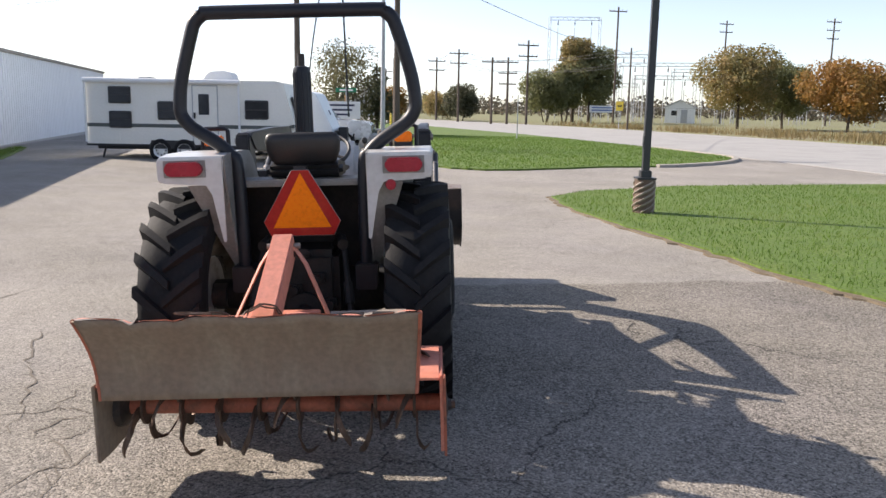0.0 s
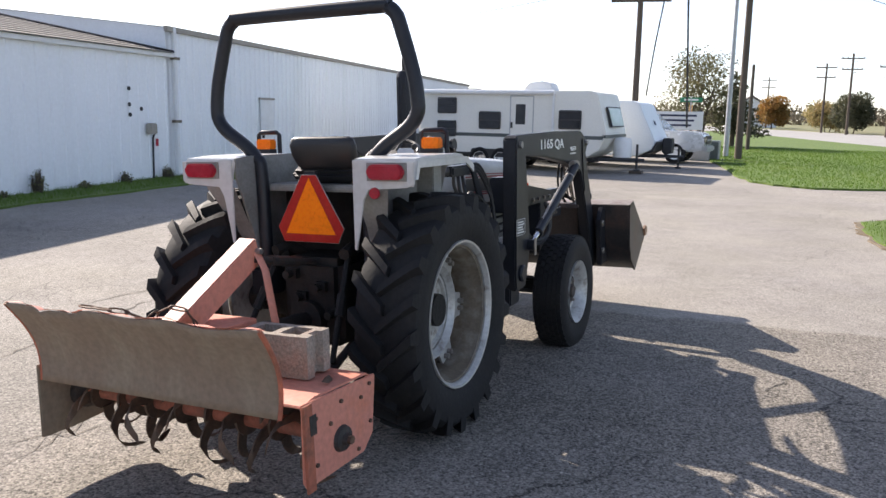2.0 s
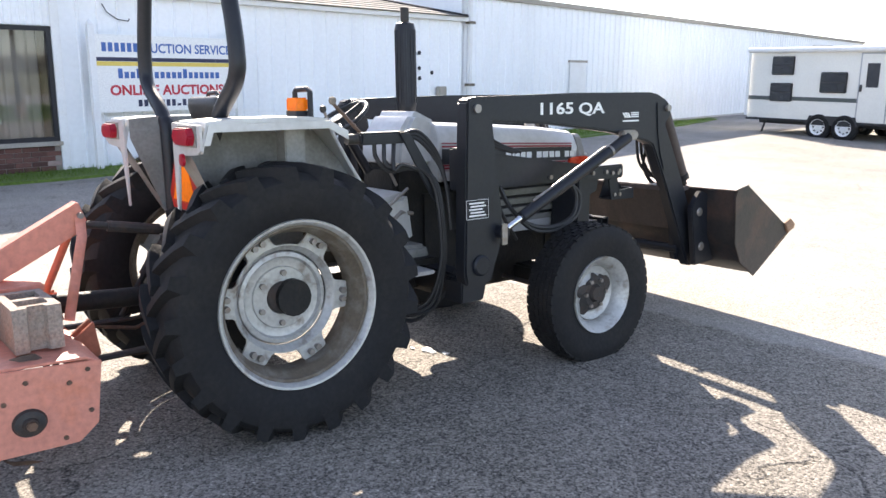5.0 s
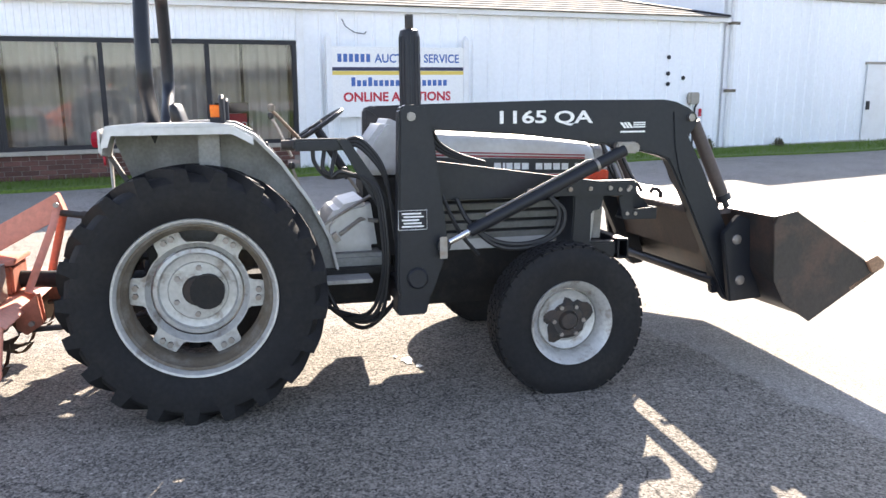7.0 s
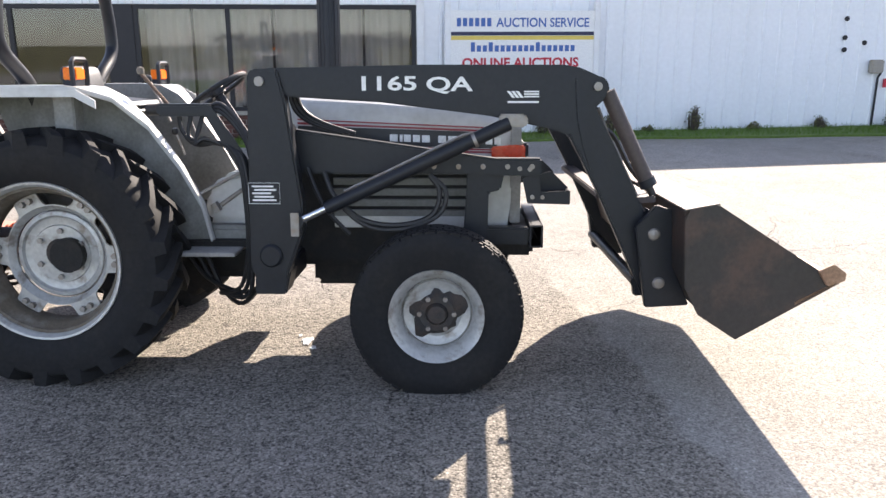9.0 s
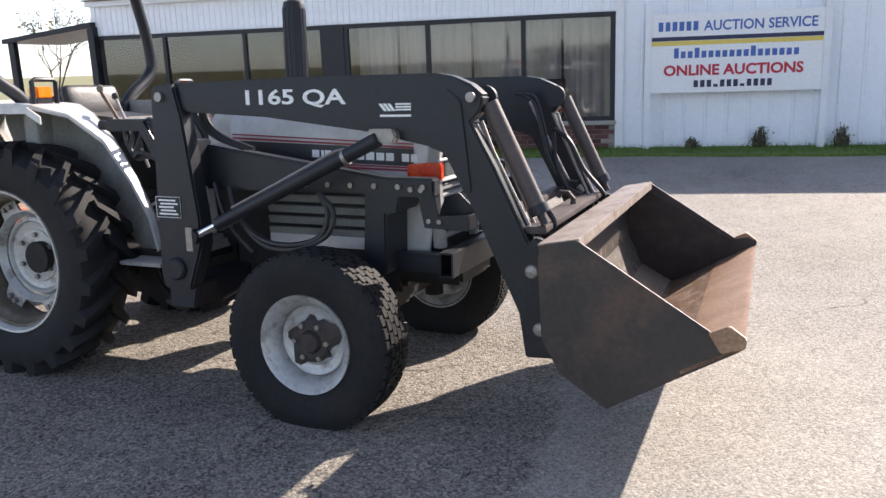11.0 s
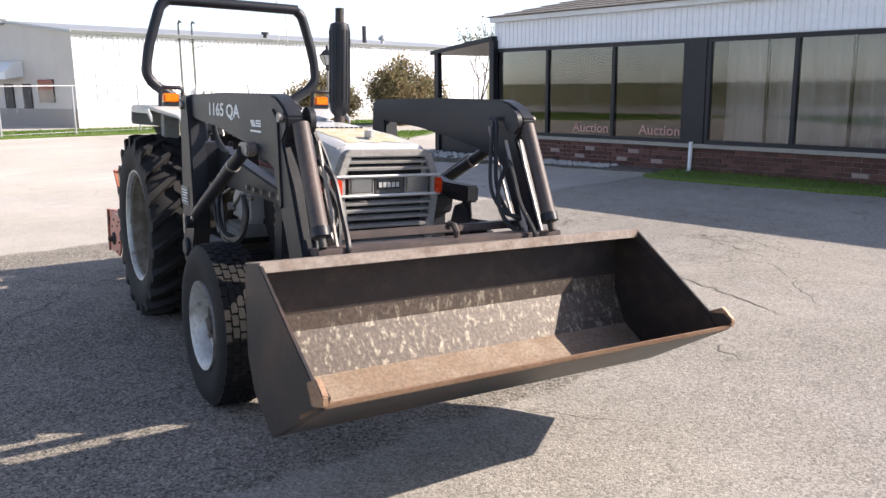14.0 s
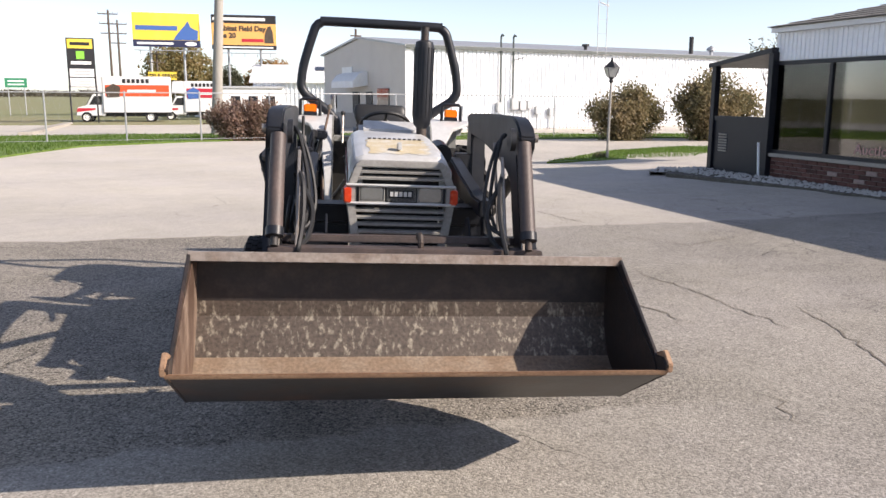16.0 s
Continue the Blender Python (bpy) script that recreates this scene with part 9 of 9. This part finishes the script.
twig(Vector((0, 0, -0.1)), Vector((0.02, 0, 1)), 1.3, 0.04, 4)
part("trunk", g, M_BARK, bt)
lv = Geo()
for i in range(260):
    p = rnd.choice(tips) + Vector((rnd.gauss(0, 0.06), rnd.gauss(0, 0.06), rnd.gauss(0, 0.06)))
    a = Vector((rnd.gauss(0, 1), rnd.gauss(0, 1), rnd.gauss(0, 1))).normalized()
    w = a.orthogonal().normalized()
    lv.add([p - a * 0.045, p + w * 0.025, p + a * 0.045, p - w * 0.025], [(0, 1, 2, 3)])
part("leaves", lv, M_LEAFDRY, bt, smooth=0)

# pale stones before the window
g = Geo()
for i in range(700):
    u = rnd.uniform(-1.5, 3.6)
    o = rnd.uniform(0.1, 1.15 - 0.17 * max(0, u))
    p = wall_pt(u, o)
    r = rnd.uniform(0.02, 0.055)
    g.add([(p.x + r * dx, p.y + r * dy, 0.118 + r * dz) for dx, dy, dz in ((1, 0.2, 0), (0.2, 1, 0), (-1, -0.1, 0), (0, -1, 0), (rnd.uniform(-0.4, 0.4), rnd.uniform(-0.4, 0.4), 0.8))], [(0, 1, 4), (1, 2, 4), (2, 3, 4), (3, 0, 4), (3, 2, 1, 0)])
tagged(part("stones", g, M_STONE, smooth=0), "loose pale stones under the showroom window", "stones", kind="stuff")

# downspout stub at the window pillar
part("downspout", Geo().tube([(4.93, -0.08, 0.60), (4.93, -0.10, 0.14), (4.93, -0.22, 0.10)], 0.03, 8), M_WHITE, low)
part("downspout", Geo().tube([(0.50, -0.14, 0.75), (0.55, -0.14, 0.14), (0.65, -0.25, 0.1)], 0.025, 8), M_WHITE, low)

# ---- bricks ----
rnd = random.Random(17)
meshes = [Geo().span((-0.106 * k, -0.012, -0.0325), (0.106 * k, 0.012, 0.0325)).mesh("brick", 0.004, 0, 1) for k in (1.0, 0.985, 0.5)]
M_BRICKPALE = surface("chalky_brick", (0.36, 0.27, 0.24), 0.9, amount=0.5, scale=9, bump=0.4)
pale = Geo().span((-0.104, -0.012, -0.032), (0.104, 0.012, 0.032)).mesh("brick", 0.004, 0, 1)
for c in range(6):
    u = 0.50 if c % 2 else 0.39
    while u < 9.2:
        odd = rnd.random() < 0.05
        me = pale if odd else meshes[0 if rnd.random() < 0.6 else 1]
        part("brick", me, M_BRICKPALE if odd else M_BRICKS, low, m=pose(min(max(u + 0.11, 0.57), 9.19), -0.024 - rnd.uniform(0, 0.004), 0.085 + 0.0745 * c, 0, rnd.uniform(-0.4, 0.4), 0))
        u += 0.2235

# long open cracks in the paving
M_CRACK = surface("crack_filling", (0.15, 0.13, 0.105), 0.95, spots=(0.22, 0.19, 0.15), amount=0.6, scale=12, bump=0.2)
rnd = random.Random(52)
CRACKS = [[(-3.2, 0.84), (-3.17, 1.21), (-3.12, 1.63), (-2.96, 2.26), (-2.88, 2.53)],
          [(-2.44, -0.56), (-2.47, -0.16), (-2.61, 0.15), (-2.66, 0.49), (-2.70, 0.85), (-2.79, 1.14), (-2.80, 1.43)],
          [(-2.47, -4.5), (-2.62, -4.04), (-2.8, -3.42)],
          [(-2.92, -2.53), (-3.1, -2.2), (-3.46, -1.78), (-4.0, -2.05), (-4.5, -2.42), (-5.24, -2.87)],
          [(-4.55, 0.31), (-4.52, 0.67), (-4.36, 1.25)],
          [(-1.95, 2.5), (-2.0, 2.69), (-1.97, 3.02)],
          [(-1.67, -0.45), (-1.51, -0.39), (-1.41, -0.35), (-1.26, -0.33), (-1.18, -0.39)],
          [(-1.36, -0.73), (-1.35, -0.58), (-1.29, -0.46), (-1.19, -0.42)],
          [(-1.54, -0.38), (-1.69, -0.1), (-1.8, 0.21), (-2.06, 0.69), (-2.21, 1.2)],
          [(-1.52, -0.72), (-1.53, -0.53), (-1.56, -0.38)],
          [(-1.0, -1.27), (-1.01, -1.12), (-1.08, -0.93), (-1.2, -0.76), (-1.11, -0.68), (-1.12, -0.56)],
          [(-1.18, -1.37), (-1.16, -1.1), (-1.04, -1.08), (-0.97, -0.89)],
          [(-1.37, -0.36), (-1.43, -0.13), (-1.4, 0.08)],
          [(-0.94, -1.54), (-0.97, -1.33), (-1.11, -1.1)]]
for line in CRACKS:
    pts = []
    for p, q in zip(line, line[1:]):
        n = max(3, int(math.dist(p, q) / 0.07))
        pts += [(p[0] + (q[0] - p[0]) * k / n + rnd.gauss(0, 0.018), p[1] + (q[1] - p[1]) * k / n + rnd.gauss(0, 0.018)) for k in range(n)]
    pts.append(line[-1])
    vs, fs = [], []
    for k, p in enumerate(pts):
        a, b = pts[max(0, k - 1)], pts[min(len(pts) - 1, k + 1)]
        d = Vector((b[0] - a[0], b[1] - a[1])).normalized() * (0.0075 * rnd.uniform(0.3, 1.3) * min(1, 0.3 + k / 6, 0.3 + (len(pts) - 1 - k) / 6))
        z = ground_z(*p) + 0.004
        vs += [(p[0] - d.y, p[1] + d.x, z), (p[0] + d.y, p[1] - d.x, z)]
    fs = [(2 * k, 2 * k + 1, 2 * k + 3, 2 * k + 2) for k in range(len(pts) - 1)]
    tagged(part("crack", Geo().add(vs, fs), M_CRACK, smooth=0), "long dark crack winding across the paving", "crack", kind="structure")

# dried paint splash and dirt on the lot
SPLASH = [(0.17, 1.10, 0.06), (0.27, 1.15, 0.03), (0.08, 1.04, 0.02)]
splash = Geo()
rnd = random.Random(44)
for cx, cy, r in SPLASH:
    splash.prism([(cx + r * rnd.uniform(0.5, 1.2) * math.cos(k * 0.52), cy + 0.7 * r * rnd.uniform(0.5, 1.2) * math.sin(k * 0.52)) for k in range(12)], "z", 0.0, 0.004)
tagged(part("paint_splash", splash, M_DECAL, smooth=0), "small dried splash of white paint on the paving", "stain")

# ---- far things refit to the camera's view ----
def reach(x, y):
    """How much nearer or farther than first laid out a far place goes to fit the camera's view, and from which stand.
    """
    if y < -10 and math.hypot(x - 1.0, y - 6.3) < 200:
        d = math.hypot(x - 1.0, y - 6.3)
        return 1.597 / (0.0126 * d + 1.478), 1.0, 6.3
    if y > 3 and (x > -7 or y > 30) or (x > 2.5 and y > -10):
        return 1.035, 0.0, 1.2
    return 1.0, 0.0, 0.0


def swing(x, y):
    """Turns the street and what lies beyond a little about an early camera stand, to fit its views."""
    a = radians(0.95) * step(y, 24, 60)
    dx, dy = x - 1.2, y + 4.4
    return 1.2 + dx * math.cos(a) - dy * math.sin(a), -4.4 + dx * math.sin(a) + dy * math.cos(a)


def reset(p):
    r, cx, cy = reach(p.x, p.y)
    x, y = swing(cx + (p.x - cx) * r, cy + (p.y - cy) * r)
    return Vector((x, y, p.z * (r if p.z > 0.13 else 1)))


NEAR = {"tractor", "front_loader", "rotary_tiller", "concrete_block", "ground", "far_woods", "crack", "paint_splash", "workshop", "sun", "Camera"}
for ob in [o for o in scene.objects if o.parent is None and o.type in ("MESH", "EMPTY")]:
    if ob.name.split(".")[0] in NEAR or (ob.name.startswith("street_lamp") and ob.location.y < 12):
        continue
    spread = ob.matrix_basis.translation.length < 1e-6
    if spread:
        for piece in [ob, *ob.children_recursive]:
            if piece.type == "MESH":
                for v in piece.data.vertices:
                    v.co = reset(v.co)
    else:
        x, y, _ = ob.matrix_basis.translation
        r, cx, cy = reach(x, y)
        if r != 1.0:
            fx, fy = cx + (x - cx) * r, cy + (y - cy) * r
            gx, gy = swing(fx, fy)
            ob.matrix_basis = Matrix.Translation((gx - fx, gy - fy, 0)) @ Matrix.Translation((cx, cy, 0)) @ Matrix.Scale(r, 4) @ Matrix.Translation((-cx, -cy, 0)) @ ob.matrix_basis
